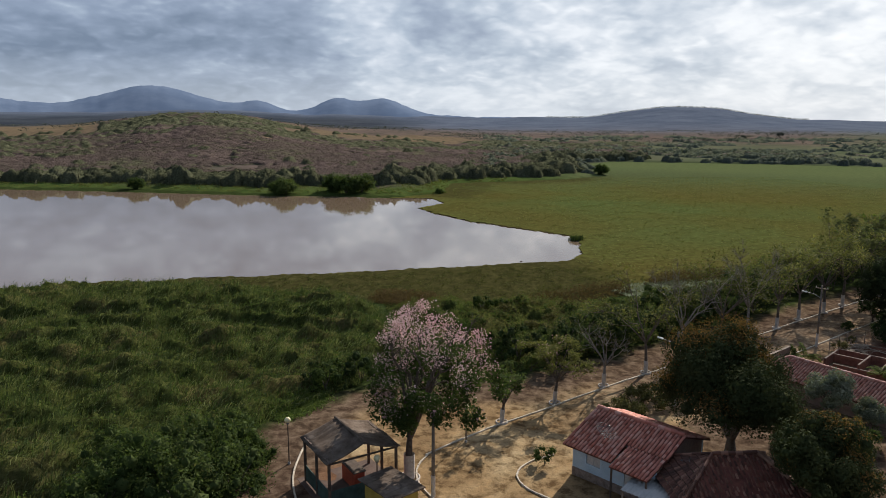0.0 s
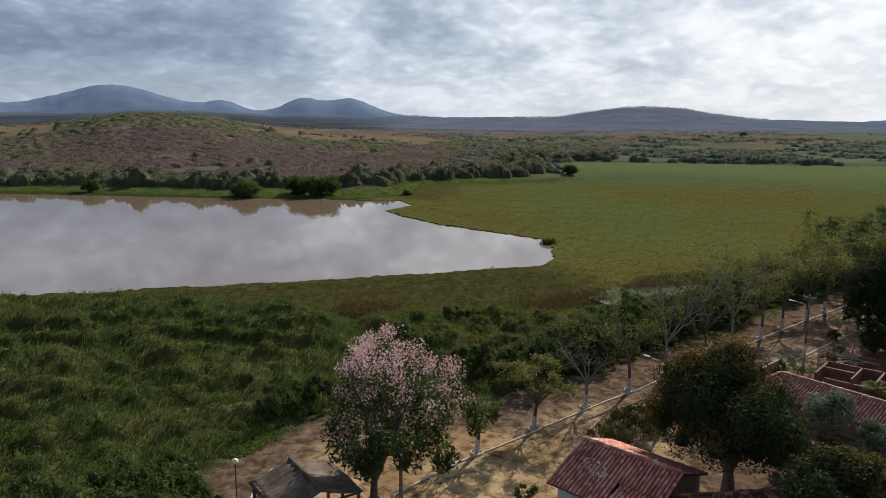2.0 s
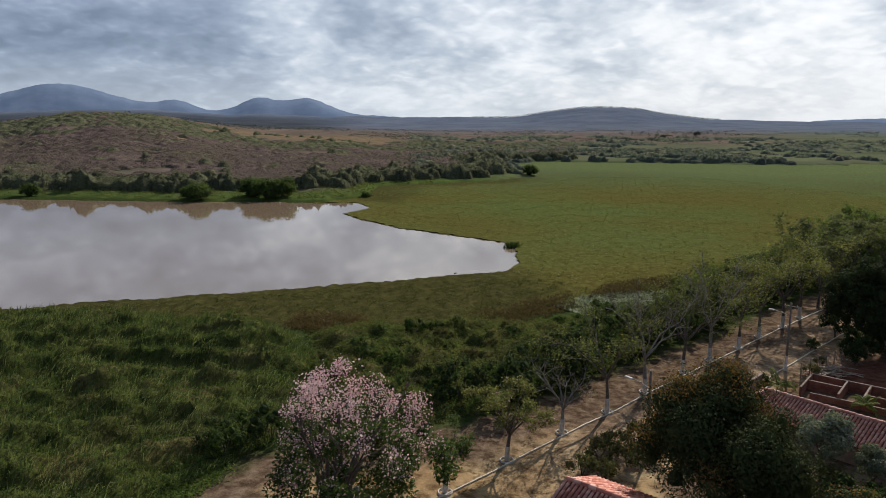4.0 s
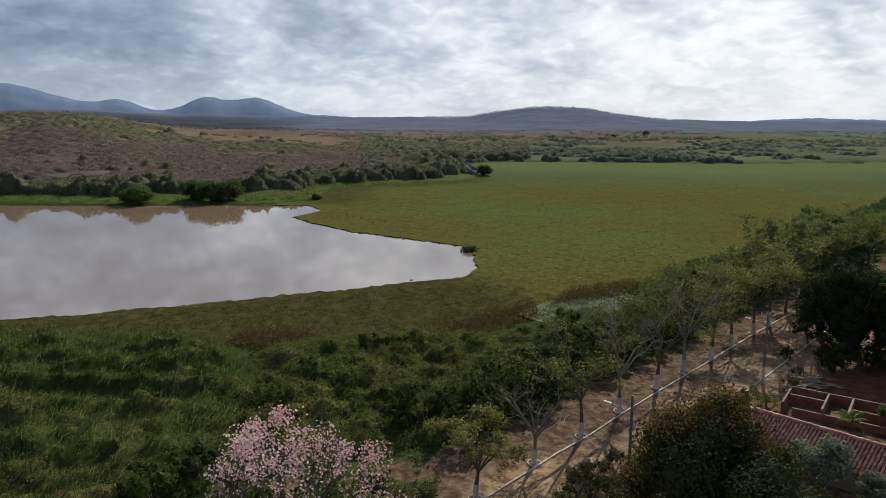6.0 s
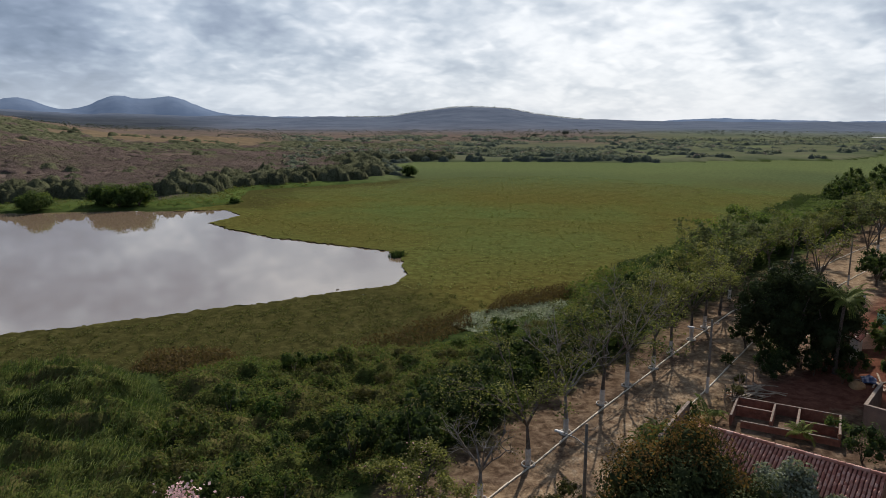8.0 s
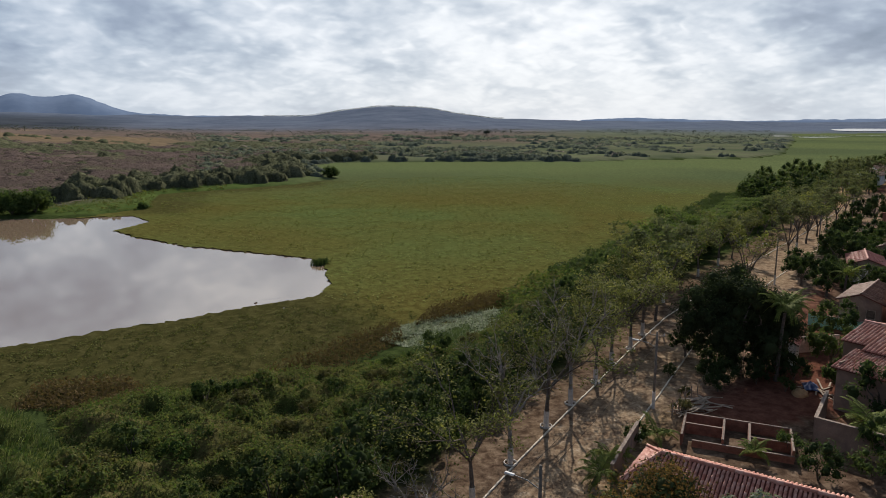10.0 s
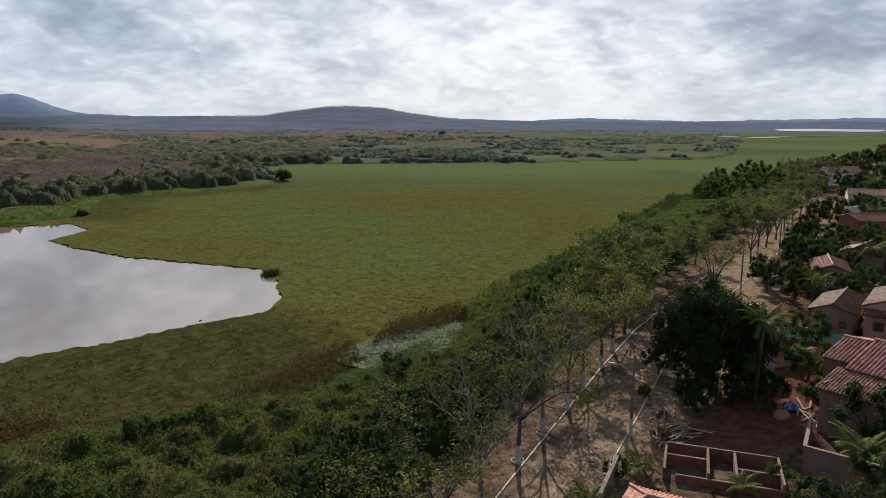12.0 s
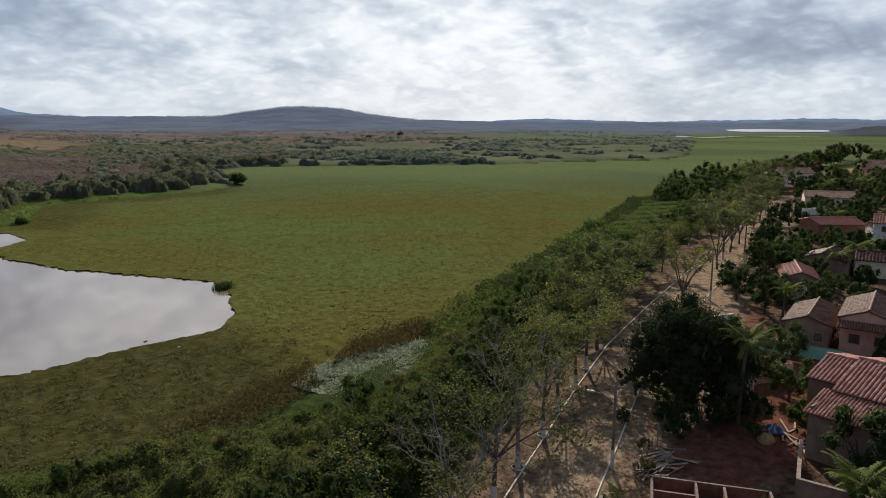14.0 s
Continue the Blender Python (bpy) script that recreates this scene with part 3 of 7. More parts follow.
# the far range, a plain backdrop with distance haze put into its blue
def range_mesh():
    az = np.linspace(-75, 100, 700)
    prof = 12 - 9 * step(12, 34, az) + 33 * np.exp(-np.abs((az + 13.4) / 6.6) ** 2.2) + 14 * np.exp(-np.abs((az + 13.6) / 3.4) ** 2.0) + 36 * np.exp(-((az + 26.5) / 4.8) ** 2) + 16 * np.exp(-((az + 5.6) / 1.9) ** 2) + 24 * np.exp(-np.abs((az - 2.2) / 4.4) ** 3.0) + 8 * np.exp(-((az - 0.0) / 1.3) ** 2) + 8 * np.exp(-((az - 4.2) / 1.5) ** 2) + 5 * np.exp(-((az - 46) / 3.0) ** 2) + 4 * np.exp(-((az - 66) / 7.0) ** 2)
    prof = prof + 1.0 * waves(az, az * 0, 2.2, 20) + 0.5 * waves(az, az * 0, 0.6, 21)
    vs = []
    for r, k in ((4150, 0.0), (4300, 0.35), (4450, 0.72), (4600, 1.0), (4800, 0.55)):
        z = 20 + prof * k * r / 1231 + (2.5 * waves(az, az * 0, 3.1, int(r)) if 0 < k < 1 else 0) - (40 if k == 0 else 0)
        vs.append(np.stack([EYE[0] + r * np.sin(np.radians(az)), EYE[1] + r * np.cos(np.radians(az)), z], -1))
    n = len(az)
    i, j = np.meshgrid(np.arange(4), np.arange(n - 1), indexing="ij")
    q = np.stack([i * n + j, i * n + j + 1, (i + 1) * n + j + 1, (i + 1) * n + j], -1).reshape(-1, 4)
    return np.concatenate(vs), q


# blue tone and faint emission stand in for haze before the range
M_RANGE, rt = material("hazed_range")
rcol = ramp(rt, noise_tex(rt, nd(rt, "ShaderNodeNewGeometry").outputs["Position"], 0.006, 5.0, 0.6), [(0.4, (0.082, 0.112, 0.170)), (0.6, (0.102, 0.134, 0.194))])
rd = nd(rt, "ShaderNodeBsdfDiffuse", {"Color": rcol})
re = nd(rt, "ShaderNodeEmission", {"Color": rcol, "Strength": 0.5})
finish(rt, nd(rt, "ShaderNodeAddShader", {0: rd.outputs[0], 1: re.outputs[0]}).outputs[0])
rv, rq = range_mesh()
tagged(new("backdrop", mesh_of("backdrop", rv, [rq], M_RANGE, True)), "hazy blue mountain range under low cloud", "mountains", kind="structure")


# ---------------------------------------------------------------- water
def sheet(poly, z):
    bm = bmesh.new()
    f = bm.faces.new([bm.verts.new((x, y, z)) for x, y in poly])
    bmesh.ops.triangulate(bm, faces=[f])
    bmesh.ops.recalc_face_normals(bm, faces=bm.faces)
    for f in bm.faces:
        if f.normal.z < 0:
            f.normal_flip()
    return bm


def water_material():
    m, t = material("muddy_water")
    pos = nd(t, "ShaderNodeNewGeometry").outputs["Position"]
    n = noise_tex(t, pos, 0.9, 3.0, 0.5)
    gust = ramp(t, noise_tex(t, pos, 0.035, 3.0, 0.5, 0.8), [(0.52, (0.03, 0.03, 0.03)), (0.68, (1, 1, 1))])
    b = nd(t, "ShaderNodeBump", {"Strength": math_node(t, "MULTIPLY", gust, 0.16), "Height": n, "Distance": 0.06})
    p = nd(t, "ShaderNodeBsdfPrincipled", {"Base Color": (0.20, 0.147, 0.103, 1), "Roughness": 0.03, "IOR": 3.2, "Specular IOR Level": 0.6, "Normal": b.outputs[0]})
    finish(t, p.outputs[0])
    return m


M_WATER = water_material()
M_FAR_WATER = solid("ruffled_far_water", (0.20, 0.21, 0.22), (0.26, 0.27, 0.28), 0.01, 0.35, 0.0, 0.2, spec=0.8)
WATER = LAKE[:8] + [(34, 190), (36, 172), (34, 160), (40, 138), (52, 122), (54, 105), (48, 92), (36, 86)] + [(x, y - 5) for x, y in LAKE[21:]]
tagged(part("water", sheet(WATER, 0.0), M_WATER, None), "still brown lake water mirroring the clouds", "lake", kind="structure")
far_lake = [(EYE[0] + r * math.sin(radians(a)), EYE[1] + r * math.cos(radians(a))) for a, r in [(59.5, 2330), (59.7, 2000), (60.2, 1880), (61.2, 1840), (63, 1870), (64.6, 1830), (65.8, 1860), (66.3, 2000), (66.3, 2380), (64.2, 2470), (62.4, 2600), (60.6, 2560)]]
tagged(part("water", sheet(far_lake, 1.6), M_FAR_WATER, None), "silvery open water far across the marsh", "lake", kind="structure")
for a0, a1, r0, r1 in ((55.2, 57.0, 1130, 1175), (56.8, 59.6, 1060, 1105), (58.2, 60.6, 1160, 1190), (60.4, 65.6, 1230, 1252), (40, 44, 1250, 1275), (48, 53, 1500, 1540)):
    pool = [(EYE[0] + r * math.sin(radians(a)), EYE[1] + r * math.cos(radians(a))) for a, r in [(a0, r0 + 30), (a0 * 0.7 + a1 * 0.3, r0), (a0 * 0.3 + a1 * 0.7, r0 + 12), (a1, r0 + 20), (a0 * 0.4 + a1 * 0.6, r1), (a0 * 0.75 + a1 * 0.25, r1 - 8)]]
    tagged(part("water", sheet(pool, 1.4 if a0 < 50 else 1.3), M_FAR_WATER, None), "thin silvery pool in the far marsh", "pool", kind="structure")


# ---------------------------------------------------------------- floating plants
def mat_material():
    """A carpet of floating plants: olive and rust, streaked with fresh green."""
    m, t = material("floating_carpet")
    pos = nd(t, "ShaderNodeNewGeometry").outputs["Position"]
    n1 = noise_tex(t, pos, 0.02, 5.0, 0.6, 0.4)
    n2 = noise_tex(t, pos, 0.9, 7.0, 0.72, 0.3)
    n3 = noise_tex(t, pos, 4.5, 4.0, 0.6)
    a = ramp(t, n1, [(0.36, (0.090, 0.080, 0.024)), (0.5, (0.088, 0.089, 0.027)), (0.66, (0.080, 0.101, 0.033))])
    col = mix(t, 1.0, a, ramp(t, n2, [(0.36, (0.66, 0.64, 0.60)), (0.5, (0.95, 0.95, 0.95)), (0.64, (1.22, 1.34, 1.28))]), "MULTIPLY")
    far = nd(t, "ShaderNodeAttribute", attribute_name="fresh").outputs["Fac"]
    col = mix(t, far, col, mix(t, 1.0, mix(t, ramp(t, noise_tex(t, pos, 0.0045, 3.0, 0.5), [(0.45, (0, 0, 0)), (0.58, (1, 1, 1))]), (0.098, 0.124, 0.056), (0.070, 0.092, 0.048)), ramp(t, n2, [(0.36, (0.8, 0.8, 0.8)), (0.62, (1.2, 1.2, 1.15))]), "MULTIPLY"))
    dull = nd(t, "ShaderNodeAttribute", attribute_name="dull").outputs["Fac"]
    col = mix(t, dull, col, ramp(t, n2, [(0.36, (0.031, 0.032, 0.012)), (0.5, (0.048, 0.045, 0.016)), (0.62, (0.068, 0.064, 0.025))]))
    col = mix(t, 0.35, col, ramp(t, n3, [(0.3, (0.55, 0.55, 0.55)), (0.7, (1.35, 1.35, 1.35))]), "MULTIPLY")
    b = nd(t, "ShaderNodeBump", {"Strength": 0.9, "Height": math_node(t, "ADD", n2, math_node(t, "MULTIPLY", n3, 0.25)), "Distance": 0.2})
    p = nd(t, "ShaderNodeBsdfDiffuse", {"Color": col, "Normal": b.outputs[0]})
    finish(t, p.outputs[0])
    return m


def mat_sheet():
    az = np.radians(np.arange(-42, 80, 0.22))
    rad = np.concatenate([np.geomspace(62, 400, 300), np.geomspace(408, 2300, 40)])
    A, R = np.meshgrid(az, rad)
    x, y = EYE[0] + R * np.sin(A), EYE[1] + R * np.cos(A)
    ragged = 0.5 * waves(x, y, 2.2, 31) + 0.5 * waves(x, y, 7, 32)
    s = signed(MAT, x, y)
    lake = signed(LAKE, x, y)
    f = lake + ragged * 0.7 - 0.1
    over = np.clip(f, 0, 1.6)
    gr, ga = np.gradient(lake, axis=0), np.gradient(lake, axis=1)
    dr, da = np.gradient(R, axis=0), np.gradient(A, axis=1) * R
    gr, ga = gr / dr, ga / da
    x = x - over * (gr * np.sin(A) + ga * np.cos(A))
    y = y - over * (gr * np.cos(A) - ga * np.sin(A))
    keep = (s > -2.5) & (f < 0.9)
    z = 0.12 + 0.05 * waves(x, y, 1.3, 33) + 0.05 * waves(x, y, 4, 34)
    z = np.where(s < 0.3, np.minimum(z, 0.12 + 0.1 * s), z)
    m = len(az)
    i, j = np.meshgrid(np.arange(len(rad) - 1), np.arange(m - 1), indexing="ij")
    q = np.stack([i * m + j, i * m + j + 1, (i + 1) * m + j + 1, (i + 1) * m + j], -1).reshape(-1, 4)
    ok = keep.ravel()[q].all(1)
    q = q[ok]
    used, inv = np.unique(q, return_inverse=True)
    v = np.stack([x, y, z], -1).reshape(-1, 3)[used]
    return v, inv.reshape(-1, 4)


mv, mq = mat_sheet()
carpet = new("floating_plants", mesh_of("floating_plants", mv, [mq], mat_material(), True))
tagged(carpet, "carpet of olive and green water plants covering the lake arm", "water plants", kind="stuff")
m_r = np.hypot(mv[:, 0] - EYE[0], mv[:, 1] - EYE[1])
m_dull = step(1.0, 0.0, (mv[:, 1] - 92 + 3 * waves(mv[:, 0], mv[:, 1], 12, 35)) / 6.0) * step(44, 34, mv[:, 0])
for key, val in (("fresh", step(190, 330, m_r) * 0.85), ("dull", np.maximum(m_dull, 0.8 * step(-16, -5, signed(NORTH, mv[:, 0], mv[:, 1]) + 3 * waves(mv[:, 0], mv[:, 1], 14, 36)) * step(24, 36, mv[:, 0]) * step(112, 96, mv[:, 0])))):
    a = carpet.data.attributes.new(key, "FLOAT", "POINT")
    a.data.foreach_set("value", np.asarray(val, np.float32))


def scatter(poly, n, rng, margin=0.0):
    poly = np.asarray(poly, float)
    lo, hi = poly.min(0), poly.max(0)
    out = np.zeros((0, 2))
    while len(out) < n:
        p = rng.uniform(lo, hi, (n * 2, 2))
        s = signed(poly, p[:, 0], p[:, 1])
        out = np.concatenate([out, p[s > margin]])
    return out[:n]


rng = np.random.RandomState(5)
near_mat = [(46, 112), (44, 104), (42, 97), (37, 92), (52, 78), (60, 84), (73, 91), (94, 101), (138, 124), (180, 150), (170, 240), (118, 250), (64, 234), (43, 226), (36, 196), (34, 176), (28, 164), (33, 140)]
p = scatter(near_mat, 70000, rng)
dens = waves(p[:, 0], p[:, 1], 1.6, 41) + 0.7 * waves(p[:, 0], p[:, 1], 8, 42)
p = p[dens > 0.35]
rz = 0.2 + 0.06 * rng.rand(len(p))
v, f = leaves(np.column_stack([p, rz]), 0.30, rng, 0.68, 0.75)
tagged(part_np("water_lettuce", v, [f], M_ROSETTE, None), "pale green tufts standing out of the floating carpet", "water plants", kind="stuff")


# ---------------------------------------------------------------- reeds and marsh
REEDS = [(-70, 20), (-12, 20), (-6, 27), (-3.5, 35), (-0.5, 40), (4, 43.5), (7, 48), (8, 56), (9, 63), (7, 70), (4, 76), (-6, 82), (-18, 87.2), (-39, 85.5), (-78, 79)]


def blades(p, z, length, width, rng, wind=(0.75, -0.35), lean=0.45):
    """Bent strap leaves, two pieces and a tip each, combed by the wind."""
    n = len(p)
    length = np.asarray(length) * rng.uniform(0.6, 1.25, n)
    a = rng.uniform(0, 2 * np.pi, n)
    d = np.stack([np.cos(a), np.sin(a)], -1) * 0.4 + np.array(wind)
    side = np.stack([-np.sin(a), np.cos(a), np.zeros(n)], -1) * (width * rng.uniform(0.6, 1.4, n))[:, None] * 0.5
    base = np.column_stack([p, z])
    l1, l2 = length * lean * 0.45, length * lean * rng.uniform(0.9, 1.6, n)
    mid = base + np.column_stack([d * l1[:, None], length * 0.6])
    tip = base + np.column_stack([d * l2[:, None], length * rng.uniform(0.7, 1.0, n)])
    v = np.stack([base - side, base + side, mid + side, mid - side, tip], 1).reshape(-1, 3)
    k = 5 * np.arange(n)[:, None]
    return v, k + np.array([[0, 1, 2, 3]]), k + np.array([[3, 2, 4]])


LOW = [(7, 46), (15, 44.5), (24, 48), (33, 53), (44, 59), (54, 66), (60, 75), (58, 81), (46, 71), (38, 67), (30, 69), (18, 70), (8, 71), (9, 60)]


def marsh_top(x, y):
    """How high the lumpy growth stands over its ground."""
    rows = 1 - np.abs(waves(0.5 * x, 1.6 * y + 0.3 * x, 9, 51)) * 1.3
    return (0.75 + 0.85 * rows * step(20, 2, x) + 0.45 * waves(0.6 * x, 1.4 * y, 4.5, 52) + 0.35 * waves(x, 1.2 * y, 2.4, 50) + 0.28 * waves(x, y, 1.2, 59)).clip(0.08, 2.7)


def marsh_depth(x, y):
    return np.maximum(signed(REEDS, x, y), signed(LOW, x, y))


def marsh_mass():
    """The matted body of the growth, under its blades and leaves."""
    X, Y = np.meshgrid(np.arange(-72, 64, 0.42), np.arange(20, 88, 0.42))
    X = X + 0.15 * waves(X, Y, 1.1, 61)
    Y = Y + 0.15 * waves(X, Y, 1.1, 62)
    s = marsh_depth(X, Y)
    z = terrain(X, Y) + (0.80 * marsh_top(X, Y) + 0.10 * waves(X, Y, 0.9, 63)) * step(0, 2.2, s) - 0.06
    m = X.shape[1]
    i, j = np.meshgrid(np.arange(X.shape[0] - 1), np.arange(m - 1), indexing="ij")
    q = np.stack([i * m + j, i * m + j + 1, (i + 1) * m + j + 1, (i + 1) * m + j], -1).reshape(-1, 4)
    q = q[(s > 0).ravel()[q].all(1)]
    used, inv = np.unique(q, return_inverse=True)
    return np.stack([X, Y, z], -1).reshape(-1, 3)[used], inv.reshape(-1, 4)


M_MASS, tm = material("matted_growth")
mp = nd(tm, "ShaderNodeNewGeometry").outputs["Position"]
mn = noise_tex(tm, mp, 2.4, 6.0, 0.7)
mcol = ramp(tm, noise_tex(tm, mp, 0.22, 5.0, 0.65), [(0.35, (0.036, 0.050, 0.015)), (0.5, (0.066, 0.078, 0.023)), (0.64, (0.098, 0.088, 0.036))])
mcol = mix(tm, 0.8, mcol, ramp(tm, mn, [(0.35, (0.35, 0.35, 0.35)), (0.65, (1.3, 1.3, 1.3))]), "MULTIPLY")
finish(tm, nd(tm, "ShaderNodeBsdfDiffuse", {"Color": mcol, "Normal": nd(tm, "ShaderNodeBump", {"Strength": 1.0, "Height": mn, "Distance": 0.25}).outputs[0]}).outputs[0])
v, f = marsh_mass()
tagged(part_np("marsh_growth", v, [f], M_MASS, None, smooth=True), "matted olive and green marsh growth on the lake margin", "marsh plants", kind="stuff")


def on_top(p, low, high):
    h = marsh_top(p[:, 0], p[:, 1]) * step(-0.3, 2.2, marsh_depth(p[:, 0], p[:, 1])).clip(0.25, 1)
    return terrain(p[:, 0], p[:, 1]) + h * rng.uniform(low, high, len(p)), h


def left_thin(p):
    return p[rng.rand(len(p)) < np.where(p[:, 0] < -38, 0.35, 1.0)]


p = left_thin(scatter(REEDS, 140000, rng))
z, h = on_top(p, 0.25, 0.7)
v, q4, q3 = blades(p, z, 0.50 + 0.30 * h, 0.036, rng, (0.5, -0.2), 0.6)
tagged(part_np("reeds", v, [q4, q3], M_REED, None), "dense wind-combed green reeds on the lake margin", "reeds", kind="stuff")
# extra pale blades; their light colour stands in for glints on the reeds
p = left_thin(scatter(REEDS, 42000, rng))
p = p[waves(p[:, 0], p[:, 1], 9, 58) + 0.6 * waves(p[:, 0], p[:, 1], 2, 60) > 0.1]
z, h = on_top(p, 0.6, 0.85)
v, q4, q3 = blades(p, z, 0.6, 0.032, rng, (0.8, -0.35), 0.8)
tagged(part_np("reed_tips", v, [q4, q3], M_REED_GLINT, None), "wind-bent reed tips coloured pale for sun glints", "reeds", kind="stuff")
p = left_thin(scatter(REEDS, 100000, rng))
p = p[waves(p[:, 0], p[:, 1], 5, 53) + 1.6 * step(-18, 2, p[:, 0]) > 0.1]
z, h = on_top(p, 0.75, 1.05)
v, f = leaves(np.column_stack([p, z]), 0.15, rng, 0.35, 0.6)
tagged(part_np("marsh_weeds", v, [f], M_SHRUB, None), "broad-leaved weeds growing among the reeds", "weeds", kind="stuff")

p = scatter(LOW, 64000, rng)
z, h = on_top(p, 0.75, 1.1)
v, f = leaves(np.column_stack([p, z]), 0.155, rng, 0.4, 0.6)
tagged(part_np("marsh_shrubs", v, [f], M_SHRUB, None), "low tangled green shrubs on the wet bank", "shrubs", kind="stuff")
GLADE = [(92, 90), (112, 98), (134, 106.5), (160, 119), (176, 129), (170, 137), (150, 124.5), (127, 114), (108, 105), (88, 95)]
STRIP = [(54, 74), (60, 76), (73, 84), (94, 94), (112, 104), (138, 116), (165, 130), (182, 141), (176, 146), (166, 139.5), (137, 124), (93, 101), (72, 91), (59, 84), (53, 79)]
p = scatter(STRIP, 26000, rng)
p = p[signed(GLADE, p[:, 0], p[:, 1]) < 0.3]
h = (0.9 + 0.6 * waves(p[:, 0], p[:, 1], 4, 66) + 0.3 * waves(p[:, 0], p[:, 1], 1.8, 67)).clip(0.15, 2.0)
p3 = np.column_stack([p, np.maximum(terrain(p[:, 0], p[:, 1]), 0.1) + h * rng.uniform(0.3, 1.0, len(p))])
along_bank = p[:, 0] + 6 * waves(p[:, 0], p[:, 1], 8, 72)
for sel, mat, lab in ((along_bank < 72, M_SHRUB, "low green shrubs between the bank and the floating carpet"), (along_bank >= 72, M_LEAF_DARK, "dark green tussocks rimming the glade at the carpet's edge")):
    v, f = leaves(p3[sel], 0.38, rng, 0.4, 0.5)
    tagged(part_np("edge_shrubs", v, [f], mat, None), lab, "shrubs", kind="stuff")
# a fringe of low plants where the carpet meets the shrubs
FRINGE = [(-36, 84), (-14, 82), (3, 77), (10, 71), (30, 70), (38, 72), (43, 78), (44, 84), (38, 90), (20, 89.5), (0, 88), (-20, 87.5)]
p = scatter(FRINGE, 26000, rng)
keep = waves(p[:, 0], p[:, 1], 3.5, 56) + 0.8 * waves(p[:, 0], p[:, 1], 1.3, 57) > 0.05
p = p[keep]
v, f = leaves(np.column_stack([p, 0.16 + 0.12 * rng.rand(len(p))]), 0.18, rng, 0.62, 0.6)
tagged(part_np("marsh_herbs", v, [f], M_HERB, None), "dull olive herbs rooted in the floating margin", "herbs", kind="stuff")
RUST = [[(6, 72), (11, 69), (15, 71), (14, 75), (8, 77)], [(20, 68), (26, 66.5), (33, 69), (38, 73), (40, 78), (34, 76), (26, 72)], [(41, 76), (50, 77), (56, 80), (56, 83), (46, 81)]]
for poly in RUST:
    p = scatter(poly, 3200, rng)
    v, f = leaves(np.column_stack([p, 0.25 + 0.7 * rng.rand(len(p))]), 0.30, rng, 0.2, 0.35)
    tagged(part_np("dry_herbs", v, [f], M_LEAF_BROWN, None), "rust-brown dried herbs at the edge of the marsh", "herbs", kind="stuff")
PALE = [(36, 74), (37.5, 69), (42, 68.5), (47, 71.5), (52, 75), (52, 77), (46, 78), (40, 77)]
p = scatter(PALE, 13000, rng)
p = p[waves(p[:, 0], p[:, 1], 3.0, 64) + 0.4 * waves(p[:, 0], p[:, 1], 1.0, 65) > -0.75]
v, f = leaves(np.column_stack([p, 0.22 + 0.12 * rng.rand(len(p))]), 0.26, rng, 0.75, 0.6)
tagged(part_np("pale_weed", v, [f], M_PALE_WEED, None), "pale silvery weed in a flooded hollow", "weeds", kind="stuff")
p = scatter(PALE, 1500, rng)
v, q4, q3 = blades(p, 0.1 + 0 * p[:, 0], 0.6, 0.05, rng, (0.3, 0.2), 0.7)
tagged(part_np("pale_grass", v, [q4, q3], M_LEAF_SILVER, None), "pale silvery grass in a flooded hollow", "grass", kind="stuff")


# ---------------------------------------------------------------- kerbs
def kerb_stone_mesh(L=0.98):
    bm = bmesh.new()
    box(bm, -L / 2, -0.048, -0.12, L / 2, 0.048, 0.075, bevel=0.012)
    me = bpy.data.meshes.new("kerb_stone")
    bm.to_mesh(me)
    bm.free()
    me.materials.append(M_KERB)
    return me


KERB_MESH, KERB_SHORT = kerb_stone_mesh(0.995), kerb_stone_mesh(0.515)


def kerb(line, label, short=False):
    root = tagged(new("kerb"), label, "kerb", kind="structure")
    rr = random.Random(4)
    for x, y, h in along(line, 0.52 if short else 1.0):
        ob = new("kerb_stone", KERB_SHORT if short else KERB_MESH)
        ob.parent = root
        ob.matrix_local = pose(x, y, ground_z(x, y) + rr.uniform(-0.012, 0.012), 0, rr.uniform(-0.8, 0.8), h + rr.uniform(-0.7, 0.7))
    return root


def arc(points, n=24):
    """A smooth line through points."""
    pts = [Vector(p) for p in points]
    pts = [pts[0] * 2 - pts[1]] + pts + [pts[-1] * 2 - pts[-2]]
    out = []
    for k in range(1, len(pts) - 2):
        a, b, c, d = pts[k - 1:k + 3]
        for i in range(n // (len(pts) - 3) + 1):
            u = i / (n // (len(pts) - 3) + 1)
            out.append(0.5 * (2 * b + (c - a) * u + (2 * a - 5 * b + 4 * c - d) * u * u + (3 * b - a - 3 * c + d) * u ** 3))
    return out + [pts[-2]]


kerb(KERB, "long white-painted concrete kerb along the tree row")
kerb(KERB_TOWN, "worn pale kerb along the town side of the earth street")
kerb(arc([(7.9, 32.3), (7.25, 31.2), (7.0, 29.9), (7.2, 28.6), (7.7, 27.2), (8.4, 25.5)]), "white-painted kerb curving round the flowering tree", True)
kerb(arc([(1.5, 36.2), (1.0, 35.1), (0.6, 33.0), (0.4, 30.8), (0.7, 28.4), (1.5, 26)]), "white-painted kerb curving behind the kiosk", True)
kerb(arc([(14.9, 31.2), (13.8, 30.8), (12.9, 30.1), (12.4, 29.2), (12.5, 28.1), (13.2, 27), (14.3, 25.8)]), "white-painted kerb round the blue house's forecourt", True)


